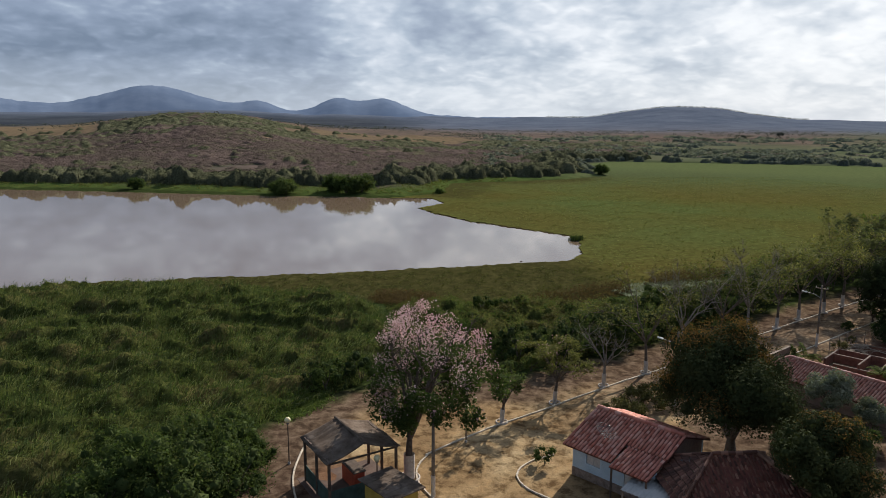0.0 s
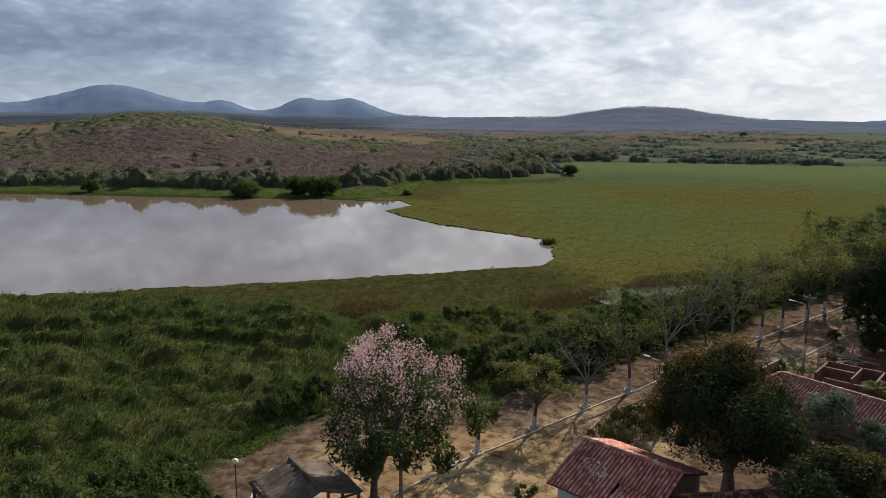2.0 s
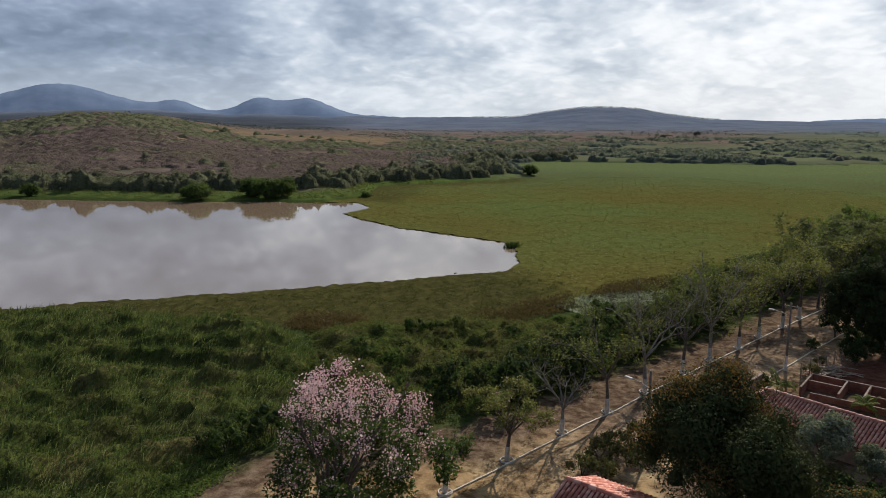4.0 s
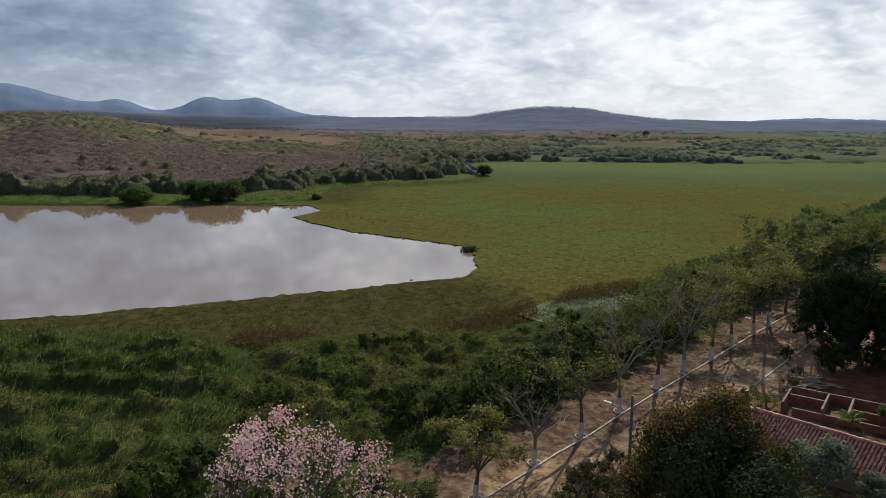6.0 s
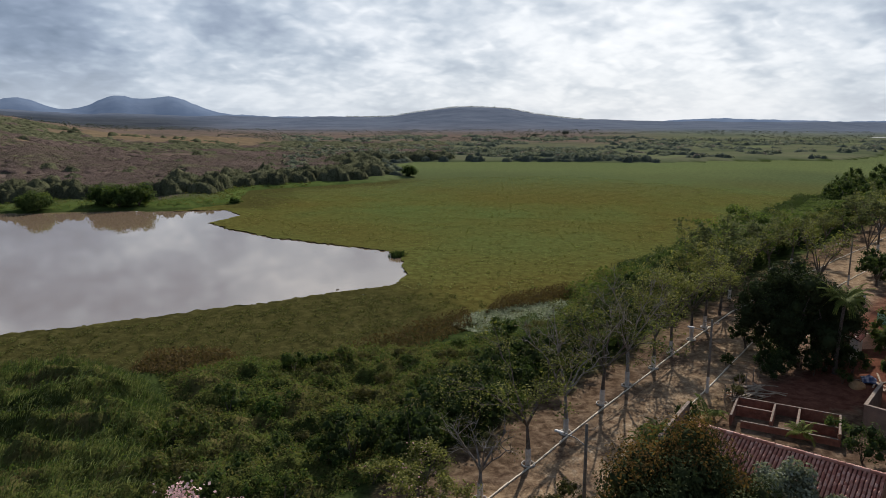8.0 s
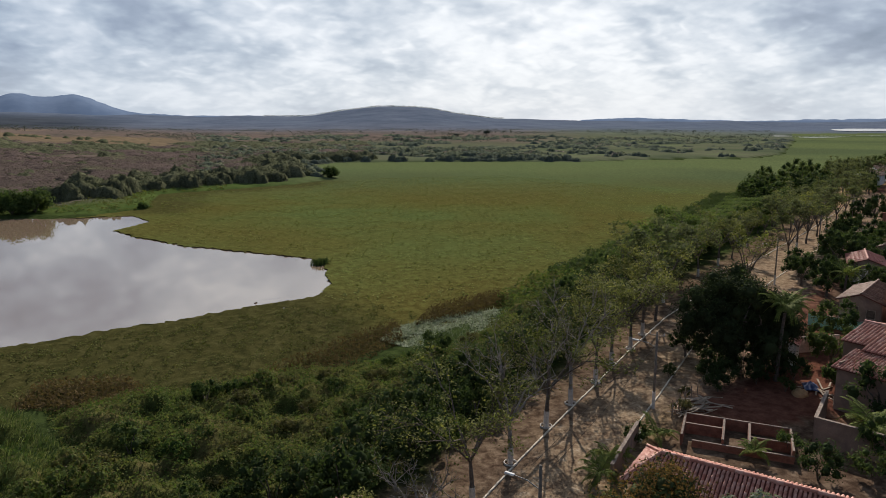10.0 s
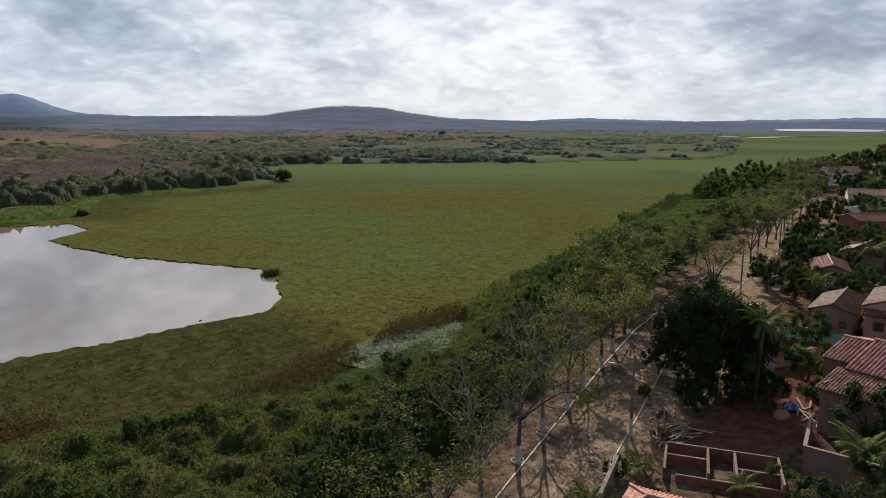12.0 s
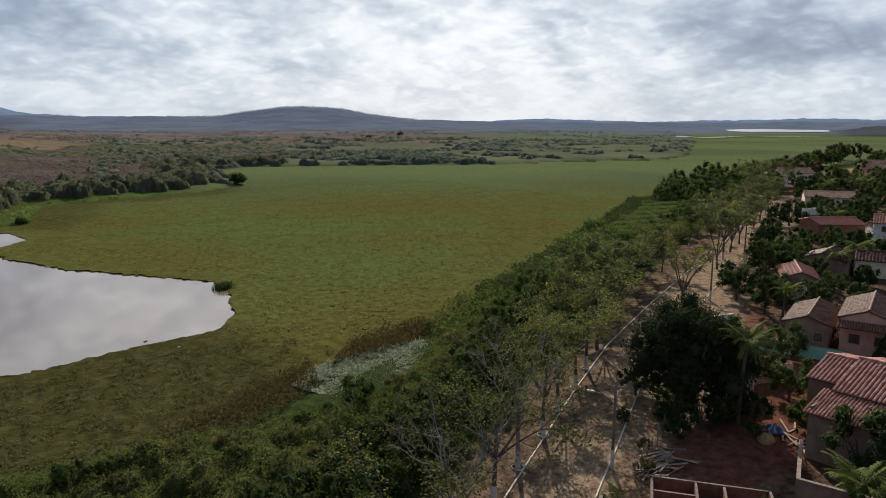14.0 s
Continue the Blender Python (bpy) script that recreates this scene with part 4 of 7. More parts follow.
# ---------------------------------------------------------------- trees
def limbs(rng, height, fork, spread, n, r0, droop=0.0, sub=3, wob=0.12, twigs=2):
    """Trunk, boughs and twigs as tubes, and the twigs' tips."""
    paths, tips = [], []
    k = np.linspace(0, 1, 5)
    lean = rng.normal(size=2) * wob
    trunk = np.stack([lean[0] * k ** 2 * fork, lean[1] * k ** 2 * fork, k * fork], -1)
    paths.append((trunk, r0 * (1.15 - 0.45 * k)))
    a0 = rng.uniform(0, 6.28)
    for i in range(n):
        a = a0 + 6.283 * i / n + rng.normal() * 0.25
        reach = spread * rng.uniform(0.6, 1.0)
        top = height * rng.uniform(0.72, 0.98)
        s = trunk[-1] * 1.0
        e = s + np.array([math.cos(a) * reach, math.sin(a) * reach, top - fork])
        u = np.linspace(0, 1, 6)[:, None]
        bough = s + (e - s) * u + np.array([0, 0, 1]) * (np.sin(u * 3.14) * (0.12 - droop) * (top - fork)) + rng.normal(size=(6, 3)) * 0.06 * reach * u
        paths.append((bough, r0 * 0.55 * (1 - 0.8 * u[:, 0])))
        for _ in range(sub):
            w = rng.randint(2, 6)
            s2 = bough[w]
            d = rng.normal(size=3) * 0.55 + (e - s) / np.linalg.norm(e - s) + np.array([0, 0, 0.2 - droop])
            L = reach * rng.uniform(0.3, 0.6)
            tw = s2 + d / np.linalg.norm(d) * L * np.linspace(0, 1, 4)[:, None] + rng.normal(size=(4, 3)) * 0.03
            paths.append((tw, r0 * 0.2 * (1 - 0.75 * np.linspace(0, 1, 4))))
            tips.append(tw[-1])
            tips.append(tw[2])
            for _ in range(twigs):
                d2 = d / np.linalg.norm(d) + rng.normal(size=3) * 0.7
                t2 = tw[2] + d2 / np.linalg.norm(d2) * L * 0.6 * np.linspace(0, 1, 3)[:, None]
                paths.append((t2, r0 * 0.08 * (1 - 0.6 * np.linspace(0, 1, 3))))
                tips.append(t2[-1])
        tips.append(bough[-1])
    return paths, np.array(tips)


def around(tips, each, sigma, rng, flat=0.7):
    c = np.repeat(tips, each, 0)
    return c + rng.normal(size=c.shape) * np.array([sigma, sigma, sigma * flat])


def rooted(name, label, category, group=""):
    return tagged(new(name), label, category, group)


def street_tree(seed, height, spread, leaf_n, leaf_mat, bark, label, leaf=0.24, blossom=0, sub=3, paint=0.95, fork=None, twigs=2):
    """A limewashed roadside tree with an open crown."""
    rng = np.random.RandomState(seed)
    root = rooted("street_tree", label, "tree", "trees lining the street")
    r0 = 0.13
    paths, tips = limbs(rng, height, fork or height * 0.36, spread, 6, r0, 0.0, sub, 0.05, twigs=twigs)
    v, f = tubes(paths)
    part_np("trunk", v, [f], bark, root, smooth=True)
    if leaf_n:
        v, f = leaves(around(tips, leaf_n, spread * 0.085, rng, 0.5), leaf, rng, 0.55, 0.55)
        part_np("crown", v, [f], leaf_mat, root)
    if blossom:
        v, f = leaves(around(tips[rng.rand(len(tips)) < 0.4], blossom * 3, 0.25, rng), 0.09, rng, 0.3, 0.9)
        part_np("blossom", v, [f], M_BLOSSOM, root, "pale pink blossom")
    if paint:
        k = np.linspace(0.02, paint, 3)
        foot = paths[0][0]
        line = np.stack([np.interp(k, foot[:, 2], foot[:, 0]), np.interp(k, foot[:, 2], foot[:, 1]), k], -1)
        v, f = tubes([(line, np.full(3, r0 * 1.18))], 10)
        part_np("painted_base", v, [f], M_LIME, root, "limewashed white trunk base")
    return root


def ring_mesh(r=0.40, w=0.06, h=0.10):
    ang = np.linspace(0, 2 * np.pi, 20, endpoint=False)
    prof = [(r - w, 0), (r - w, h - 0.02), (r - w + 0.02, h), (r - 0.02, h), (r, h - 0.02), (r, -0.1)]
    v = np.array([[p * math.cos(a), p * math.sin(a), z] for a in ang for p, z in prof])
    n, m = 20, len(prof)
    q = [[i * m + j, i * m + j + 1, ((i + 1) % n) * m + j + 1, ((i + 1) % n) * m + j] for i in range(n) for j in range(m - 1)]
    return mesh_of("tree_ring", v, [np.array(q)[:, ::-1]], M_LIME)


RING = ring_mesh()
ST = [street_tree(11, 4.6, 2.4, 80, M_LEAF_STREET, M_BARK, "small umbrella-crowned street tree with thinning olive leaves and white trunk", leaf=0.14, blossom=4),
      street_tree(12, 4.4, 2.0, 2, M_LEAF_OLIVE, M_BARK_GREY, "nearly bare grey street tree with white trunk", leaf=0.12, sub=6, twigs=4),
      street_tree(13, 6.3, 2.9, 16, M_LEAF_STREET, M_BARK, "tall half-leafless street tree with white-painted trunk", leaf=0.15, sub=5, twigs=4),
      street_tree(14, 6.6, 3.0, 3, M_LEAF_OLIVE, M_BARK_GREY, "tall bare-branched grey street tree with white trunk", leaf=0.14, sub=7, twigs=5),
      street_tree(15, 6.4, 3.1, 36, M_LEAF_STREET, M_BARK, "spreading yellow-green street tree with white-painted trunk", leaf=0.18, sub=4),
      street_tree(16, 6.8, 3.3, 40, M_LEAF_GREY, M_BARK, "full green street tree with several dark limbs", leaf=0.27, paint=0, fork=1.4),
      street_tree(17, 3.6, 1.6, 34, M_LEAF_GREEN, M_BARK, "young street tree with dark green leaves and white trunk", leaf=0.15),
      street_tree(18, 5.6, 3.4, 34, M_LEAF_LIGHT, M_BARK, "broad light green tree with layered leaves behind the kerb", leaf=0.26, paint=0, fork=1.5, sub=4),
      street_tree(19, 5.4, 3.0, 8, M_LEAF_STREET, M_BARK, "open two-stemmed tree with sparse leaves beside the street", leaf=0.24, paint=0, fork=0.7, sub=5)]
ROW = [(13.2, 36.1, 6, 40), (17.5, 38.6, 0, 10), (22.0, 41.1, 1, 100), (26.3, 43.4, 2, 30), (30.5, 45.8, 3, 200), (35.4, 48.6, 2, 150), (39.2, 50.6, 3, 60), (43.6, 52.8, 2, 260),
       (47.4, 55.0, 4, 20), (51.6, 57.0, 2, 310), (55.6, 59.4, 4, 130), (60.2, 62.0, 5, 80), (66, 66.2, 4, 12), (68.5, 70.6, 7, 50), (73, 70.4, 5, 200), (75.5, 74.6, 7, 160), (81.8, 67.4, 8, 40), (82.5, 78.0, 7, 250), (80, 73.0, 2, 20), (88, 76.2, 4, 145), (91, 82.5, 7, 310), (94, 78.5, 5, 33), (103, 82.5, 4, 250),
       (113, 86.5, 2, 99), (122, 90.5, 5, 180), (133, 94.0, 4, 10), (144, 98.5, 2, 60), (155, 103, 5, 300), (167, 108, 4, 120)]
used = set()
for x, y, k, turn in ROW:
    z = ground_z(x, y)
    sc = (1.0 if x < 34 else 1.16 if x < 92 else 0.85) + 0.07 * math.sin(x * 1.7)
    if k in used:
        t = copy_thing(ST[k], pose(x, y, z, 0, 0, turn))
    else:
        t = ST[k]
        t.matrix_world = pose(x, y, z, 0, 0, turn)
        used.add(k)
    t.scale = (sc, sc, sc)
    if x < 56:
        ring = new("tree_ring", RING)
        ring.matrix_world = pose(x, y, z, 0, 0, turn)
        tagged(ring, "round white-painted concrete ring at a street tree's foot", "tree ring", "rings round the street trees")


def lumps(rng, n, rx, ry, rz, r_lo, r_hi, floor=-0.6):
    """Centres and radii of the swellings that make a dense crown."""
    c, r = [], []
    while len(c) < n:
        d = rng.normal(size=3)
        d /= np.linalg.norm(d)
        if d[2] < floor:
            continue
        k = rng.uniform(0.55, 0.95)
        c.append(d * np.array([rx, ry, rz]) * k)
        r.append(rng.uniform(r_lo, r_hi))
    return np.array(c), np.array(r)


def shell(c, r, each, rng, thick=0.22):
    """Places on the outside of swellings."""
    cc, rr = np.repeat(c, each, 0), np.repeat(r, each)
    d = rng.normal(size=cc.shape)
    d /= np.linalg.norm(d, axis=1, keepdims=True)
    return cc + d * (rr * (1 - thick * np.abs(rng.normal(size=len(rr)))))[:, None], d


def flowering_tree(x, y):
    rng = np.random.RandomState(21)
    root = rooted("flowering_tree", "tall trumpet tree, pale pink blossom above thin green leaves", "tree")
    z = ground_z(x, y)
    root.matrix_world = pose(x, y, z)
    paths, tips = limbs(rng, 8.6, 2.2, 2.2, 9, 0.24, -0.02, 6, 0.08, 3)
    v, f = tubes(paths)
    v[:, 0] += 0.17 * np.maximum(v[:, 2] - 2.0, 0)
    part_np("trunk", v, [f], M_BARK, root, smooth=True)
    c, r = lumps(rng, 110, 3.5, 3.4, 3.7, 0.42, 0.80, -0.85)
    c[:, 2] += 6.1
    c[:, 0] += 1.3
    c[:, :2] *= np.clip(1.18 - 0.055 * np.maximum(c[:, 2:3] - 4.0, 0) ** 1.2, 0.45, 1.2)
    p, d = shell(c, r, 520, rng, 0.4)
    high = p[:, 2] + 1.3 * waves(p[:, 0] * 3, p[:, 1] * 3 + p[:, 2] * 2, 5, 22) + rng.normal(size=len(p)) * 0.5
    share = np.repeat(np.where(rng.rand(len(c)) < 0.6, 0.38, 0.06), 520)
    tuft = rng.rand(len(p)) < share
    hot = (high > 5.0) & tuft
    v, f = leaves(p[hot], 0.085, rng, 0.3, 0.9)
    tagged(part_np("blossom", v, [f], M_BLOSSOM, root, "clusters of pale pink trumpet flowers"), kind="stuff")
    low = (high < 6.6) & (rng.rand(len(p)) < 0.45)
    v, f = leaves(p[low], 0.20, rng, 0.4, 0.5)
    tagged(part_np("crown", v, [f], M_LEAF_GREEN, root, "thin green leaves of the lower crown"), kind="stuff")
    k = np.linspace(0.02, 1.4, 3)
    v, f = tubes([(np.stack([0 * k, 0 * k, k], -1), np.full(3, 0.30))], 12)
    part_np("painted_base", v, [f], M_LIME, root, "limewashed white trunk base")
    ring = new("tree_ring", RING)
    ring.matrix_world = pose(x, y, z)
    ring.scale = (1.5, 1.5, 1.0)
    tagged(ring, "wide white-painted ring at the flowering tree's foot", "tree ring", "rings round the street trees")


flowering_tree(6.6, 29.9)


def balls(c, r, rng, n=5, m=4, low=0.55):
    """Rough dark hearts of leaf masses."""
    a, b = np.meshgrid(np.linspace(0, 2 * np.pi, n, endpoint=False), np.linspace(-1.55, 1.55, m))
    u = np.stack([np.cos(a) * np.cos(b), np.sin(a) * np.cos(b), np.sin(b)], -1).reshape(-1, 3)
    i, j = np.meshgrid(np.arange(m - 1), np.arange(n), indexing="ij")
    q = np.stack([i * n + j, i * n + (j + 1) % n, (i + 1) * n + (j + 1) % n, (i + 1) * n + j], -1).reshape(-1, 4)
    v = c[:, None] + u[None] * (r[:, None] * rng.uniform(low, 1.1, (len(c), len(u))))[:, :, None]
    return v.reshape(-1, 3), (q[None] + (np.arange(len(c)) * len(u))[:, None, None]).reshape(-1, 4)


def dense_tree(name, label, seed, height, radius, leaf_mat, top_mat=None, n=34, each=260, leaf=0.26, trunk=0.28, clear=0.28, top_share=0.5, category="tree", group="", stems=0, core=0.5, lobes=0):
    """A tree with a heavy domed crown over a short trunk, or a bush on a few thin stems."""
    rng = np.random.RandomState(seed)
    root = rooted(name, label, category, group)
    if stems:
        paths = []
        for k in range(stems):
            a = 6.283 * k / stems + rng.rand()
            e = np.array([math.cos(a) * radius * 0.5, math.sin(a) * radius * 0.5, height * 0.7])
            paths.append((np.array([(0, 0, -0.1), tuple(e * [0.3, 0.3, 0.5]), tuple(e)]), np.array([trunk, trunk * 0.7, trunk * 0.3])))
        v, f = tubes(paths, 4)
    else:
        paths, _ = limbs(rng, height * 0.62, height * max(clear, 0.15), radius * 0.5, 6, trunk, 0.0, 2, twigs=0)
        v, f = tubes(paths, 6)
    part_np("trunk", v, [f], M_BARK, root, smooth=True)
    half = height * (1 - clear) / 2
    c, r = lumps(rng, n, radius * 0.8, radius * 0.8, half * 0.82, radius * 0.22, radius * 0.40, -0.75)
    if lobes:
        hub, _ = lumps(rng, lobes, radius * 0.72, radius * 0.72, half * 0.72, 1, 1, -0.7)
        size = rng.uniform(0.30, 0.44, lobes) * radius
        pick = np.arange(n) % lobes
        d = c / (np.linalg.norm(c, axis=1, keepdims=True) + 1e-9)
        c = hub[pick] + d * size[pick][:, None] * rng.uniform(0.6, 1.0, n)[:, None] * np.array([1, 1, 0.9])
        r = r * 0.7
    c[:, 2] += height * clear + half
    p, d = shell(c, r, each, rng, 0.3)
    keep = (p[:, 2] > 0.05) & (waves(p[:, 0] * 2 + p[:, 2], p[:, 1] * 2 - p[:, 2], radius * 0.9, seed) > (-0.75 if stems else -3.0))
    p, d = p[keep], d[keep]
    if top_mat:
        cap = np.repeat((waves(c[:, 0], c[:, 1], radius * 1.6, seed + 1) > -0.2) & (c[:, 2] > height * 0.45), each)[keep]
        hot = cap & (d[:, 2] + 0.25 * rng.normal(size=len(p)) > 0.25) & (rng.rand(len(p)) < top_share)
        v, f = leaves(p[hot] + d[hot] * 0.06, leaf * 0.9, rng, 0.3, 0.45, d[hot])
        tagged(part_np("new_growth", v, [f], top_mat, root, "rusty new shoots or paler upper leaves"), kind="stuff")
        p, d = p[~hot], d[~hot]
    v, f = merge(leaves(p, leaf, rng, 0.35, 0.45, d), balls(c[c[:, 2] > 0.25 * height * clear], r[c[:, 2] > 0.25 * height * clear] * core, rng))
    tagged(part_np("crown", v, [f], leaf_mat, root), kind="stuff")
    return root


def put(ob, x, y, turn=0, size=1.0, dz=0.0):
    ob.matrix_world = pose(x, y, ground_z(x, y) + dz, 0, 0, turn)
    ob.scale = (size, size, size)
    return ob


def again(ob, x, y, turn=0, size=1.0, dz=0.0):
    c = copy_thing(ob, pose(x, y, ground_z(x, y) + dz, 0, 0, turn))
    c.scale = (size, size, size)
    return c


mango = put(dense_tree("mango_tree", "large dark mango tree with rusty new shoots beside the blue house", 31, 7.9, 4.3, M_LEAF_MANGO, M_LEAF_FLUSH, 160, 480, 0.155, 0.34, 0.12, 0.8, lobes=15, core=0.42), 24.9, 29.3)
put(dense_tree("mango_tree", "round dark mango tree behind the old tiled roof", 32, 6.7, 2.7, M_LEAF_MANGO, M_LEAF_FLUSH, 90, 380, 0.15, 0.25, 0.06, 0.5, lobes=11, core=0.42), 24.9, 21.4, 40)
big = put(dense_tree("shade_tree", "broad dark green shade tree at the street's edge", 33, 7.8, 4.9, M_LEAF_MANGO, M_LEAF_DARK, 140, 260, 0.20, 0.36, 0.10, 0.25, lobes=14), 55.2, 49.6, 10)
dark = put(dense_tree("garden_tree", "dark round-crowned garden tree among the houses", 34, 6.0, 3.2, M_LEAF_DARK, M_LEAF_GREEN, 42, 42, 0.33, 0.22, -0.06, 0.5, core=0.6, lobes=12, group="garden trees"), 99.2, 66.5)
light = put(dense_tree("garden_tree", "bushy mid-green garden tree among the houses", 35, 5.2, 2.9, M_LEAF_GREEN, M_LEAF_GREY, 42, 42, 0.33, 0.18, -0.06, 0.6, core=0.6, lobes=12, group="garden trees"), 106.5, 66.6)
for ob, x, y, s, a in ((dark, 83.5, 58.6, 0.8, 50), (dark, 53.6, 37.6, 0.85, 100), (light, 62.0, 45.6, 0.72, 20), (dark, 57.0, 48.8, 0.8, 200), (light, 57.6, 42.2, 0.5, 70), (dark, 104.5, 57.0, 0.55, 30),
                       (light, 70.2, 50.2, 0.7, 250), (light, 77.2, 50.2, 0.55, 10), (dark, 120, 72, 0.85, 15), (dark, 150, 88, 1.0, 200), (dark, 158, 78, 1.1, 77), (light, 166, 75, 1.0, 120), (dark, 141, 86, 0.9, 310),
                       (dark, 190, 98, 1.0, 45), (light, 200, 92, 1.1, 5), (dark, 205, 105, 1.2, 95), (dark, 215, 112, 1.2, 195), (light, 228, 108, 1.2, 66), (dark, 240, 118, 1.3, 20), (dark, 250, 105, 1.3, 280), (light, 262, 112, 1.3, 30),
                       (dark, 280, 125, 1.4, 12), (light, 300, 118, 1.3, 40), (dark, 330, 140, 1.5, 77), (dark, 360, 150, 1.6, 80), (dark, 54.0, 53.2, 0.45, 190), (dark, 57.4, 52.0, 0.5, 33), (light, 49.0, 34.6, 0.6, 60), (dark, 88, 56, 0.7, 0), (dark, 92.5, 63.6, 0.6, 40), (light, 90.4, 60.4, 0.65, 80), (dark, 100.5, 61.4, 0.7, 150), (light, 97.0, 57.4, 0.6, 190), (light, 114.5, 69.4, 0.6, 220), (light, 117.0, 63.4, 0.5, 20), (dark, 122.0, 65.0, 0.9, 70), (light, 128.0, 70.5, 0.8, 310), (dark, 127, 61, 0.9, 100), (light, 84.0, 52.5, 0.5, 10), (dark, 69.5, 55.0, 0.6, 140), (light, 66.5, 53.2, 0.5, 30), (dark, 145, 74.5, 0.9, 88), (light, 162, 86, 0.9, 200), (dark, 174, 93, 0.8, 5), (light, 178, 86, 0.9, 60)):
    again(ob, x, y, a, s)
for x, y, s in ((86.5, 63.4, 0.75), (90.5, 66.2, 0.7), (107, 71.6, 0.75), (113.5, 74.6, 0.8), (119.5, 77.0, 0.8), (126, 79.6, 0.85)):
    again(dark, x, y, x * 31 % 360, s)
silver = put(dense_tree("grey_leaved_tree", "small silvery-leaved tree in front of the long tiled roof", 36, 3.9, 1.6, M_LEAF_SILVER, None, 26, 200, 0.20, 0.12, 0.2, core=0.0), 33.4, 32.6)
again(silver, 34.6, 30.4, 120, 0.7)

for x, y, k, a in ((101, 74.4, 5, 190), (108, 77.6, 4, 270), (115, 80.4, 5, 20), (123, 83.4, 5, 99), (131, 86.5, 4, 300), (142, 91, 5, 140), (152, 95, 5, 10), (163, 99.5, 4, 60), (175, 105, 5, 222), (183, 112, 5, 90), (192, 118, 5, 270), (203, 124, 5, 0), (214, 130, 5, 50), (222, 127, 5, 150)):
    again(ST[k], x, y, a, 1.15 + 0.1 * math.sin(x))

# bank trees and bushes between the street and the marsh
BUSH = [dense_tree("bank_bush", lab, 50 + i, h, r, m, m2, n, e, lf, 0.05, 0.04, 0.35, "bush", "bushes on the lake bank", 3) for i, (lab, h, r, m, m2, n, e, lf) in enumerate([
    ("rounded dark green bush on the lake bank", 3.0, 1.9, M_LEAF_DARK, M_LEAF_GREEN, 18, 66, 0.205), ("leafy mid-green bush on the lake bank", 2.4, 1.7, M_LEAF_GREEN, M_SHRUB, 17, 64, 0.19),
    ("tall dark green thicket on the lake bank", 4.2, 2.1, M_LEAF_DARK, M_LEAF_OLIVE, 18, 66, 0.215), ("low yellow-green bush at the marsh edge", 1.6, 1.5, M_SHRUB, M_LEAF_LIGHT, 15, 58, 0.18),
    ("low olive bush at the marsh edge", 1.4, 1.3, M_LEAF_OLIVE, M_SHRUB, 14, 70, 0.15),
    ("bushy dark green thicket far along the bank", 3.6, 2.3, M_LEAF_GREEN, M_SHRUB, 16, 24, 0.48),
    ("large leafy green bush beside the kiosk kerb", 3.4, 2.1, M_LEAF_GREEN, M_SHRUB, 34, 150, 0.14)])]
rr = random.Random(9)
BELT = [(15, 44), (24, 47), (33, 52), (44, 57.5), (56, 64.5), (70, 71.5), (84, 79), (104, 88), (125, 96), (150, 107), (175, 122), (200, 140), (192, 145), (165, 131), (138, 117), (112, 105), (94, 95), (73, 85), (60, 77), (48, 69), (36, 60), (24, 53), (16, 49)]
bp = np.random.RandomState(60)
first = set()
placed = []
for x, y in scatter(BELT, 1500, bp):
    gap = 1.48 + 0.012 * max(0, x - 40)
    if any((x - a) ** 2 + (y - b) ** 2 < gap ** 2 for a, b in placed):
        continue
    if inside(GLADE, np.array([x]), np.array([y]))[0][0]:
        continue
    placed.append((x, y))
    s = signed(TOWN, np.array([x]), np.array([y]))[0]
    k = rr.choice((0, 1, 1, 2, 2)) if s > -7 else rr.choice((1, 1, 3, 3, 4))
    if s > -1.6:
        k = 3
    if x > 85:
        k = 5
    ob, size = BUSH[k], rr.uniform(0.75, 1.15) * (1 + 0.002 * x)
    if 88 < x < 178 and s < -8:
        size *= 0.45
    if k in first:
        again(ob, x, y, rr.uniform(0, 360), size)
    else:
        put(ob, x, y, rr.uniform(0, 360), size)
        first.add(k)
for x, y in scatter([(3, 48), (14, 46), (24, 53), (36, 60), (46, 68), (38, 68), (28, 66), (16, 67), (9, 62)], 150, bp):
    if any((x - a) ** 2 + (y - b) ** 2 < 3.2 for a, b in placed):
        continue
    placed.append((x, y))
    k = rr.choice((1, 3, 3, 4, 4))
    (again if k in first else put)(BUSH[k], x, y, rr.uniform(0, 360), rr.uniform(0.6, 1.05))
    first.add(k)
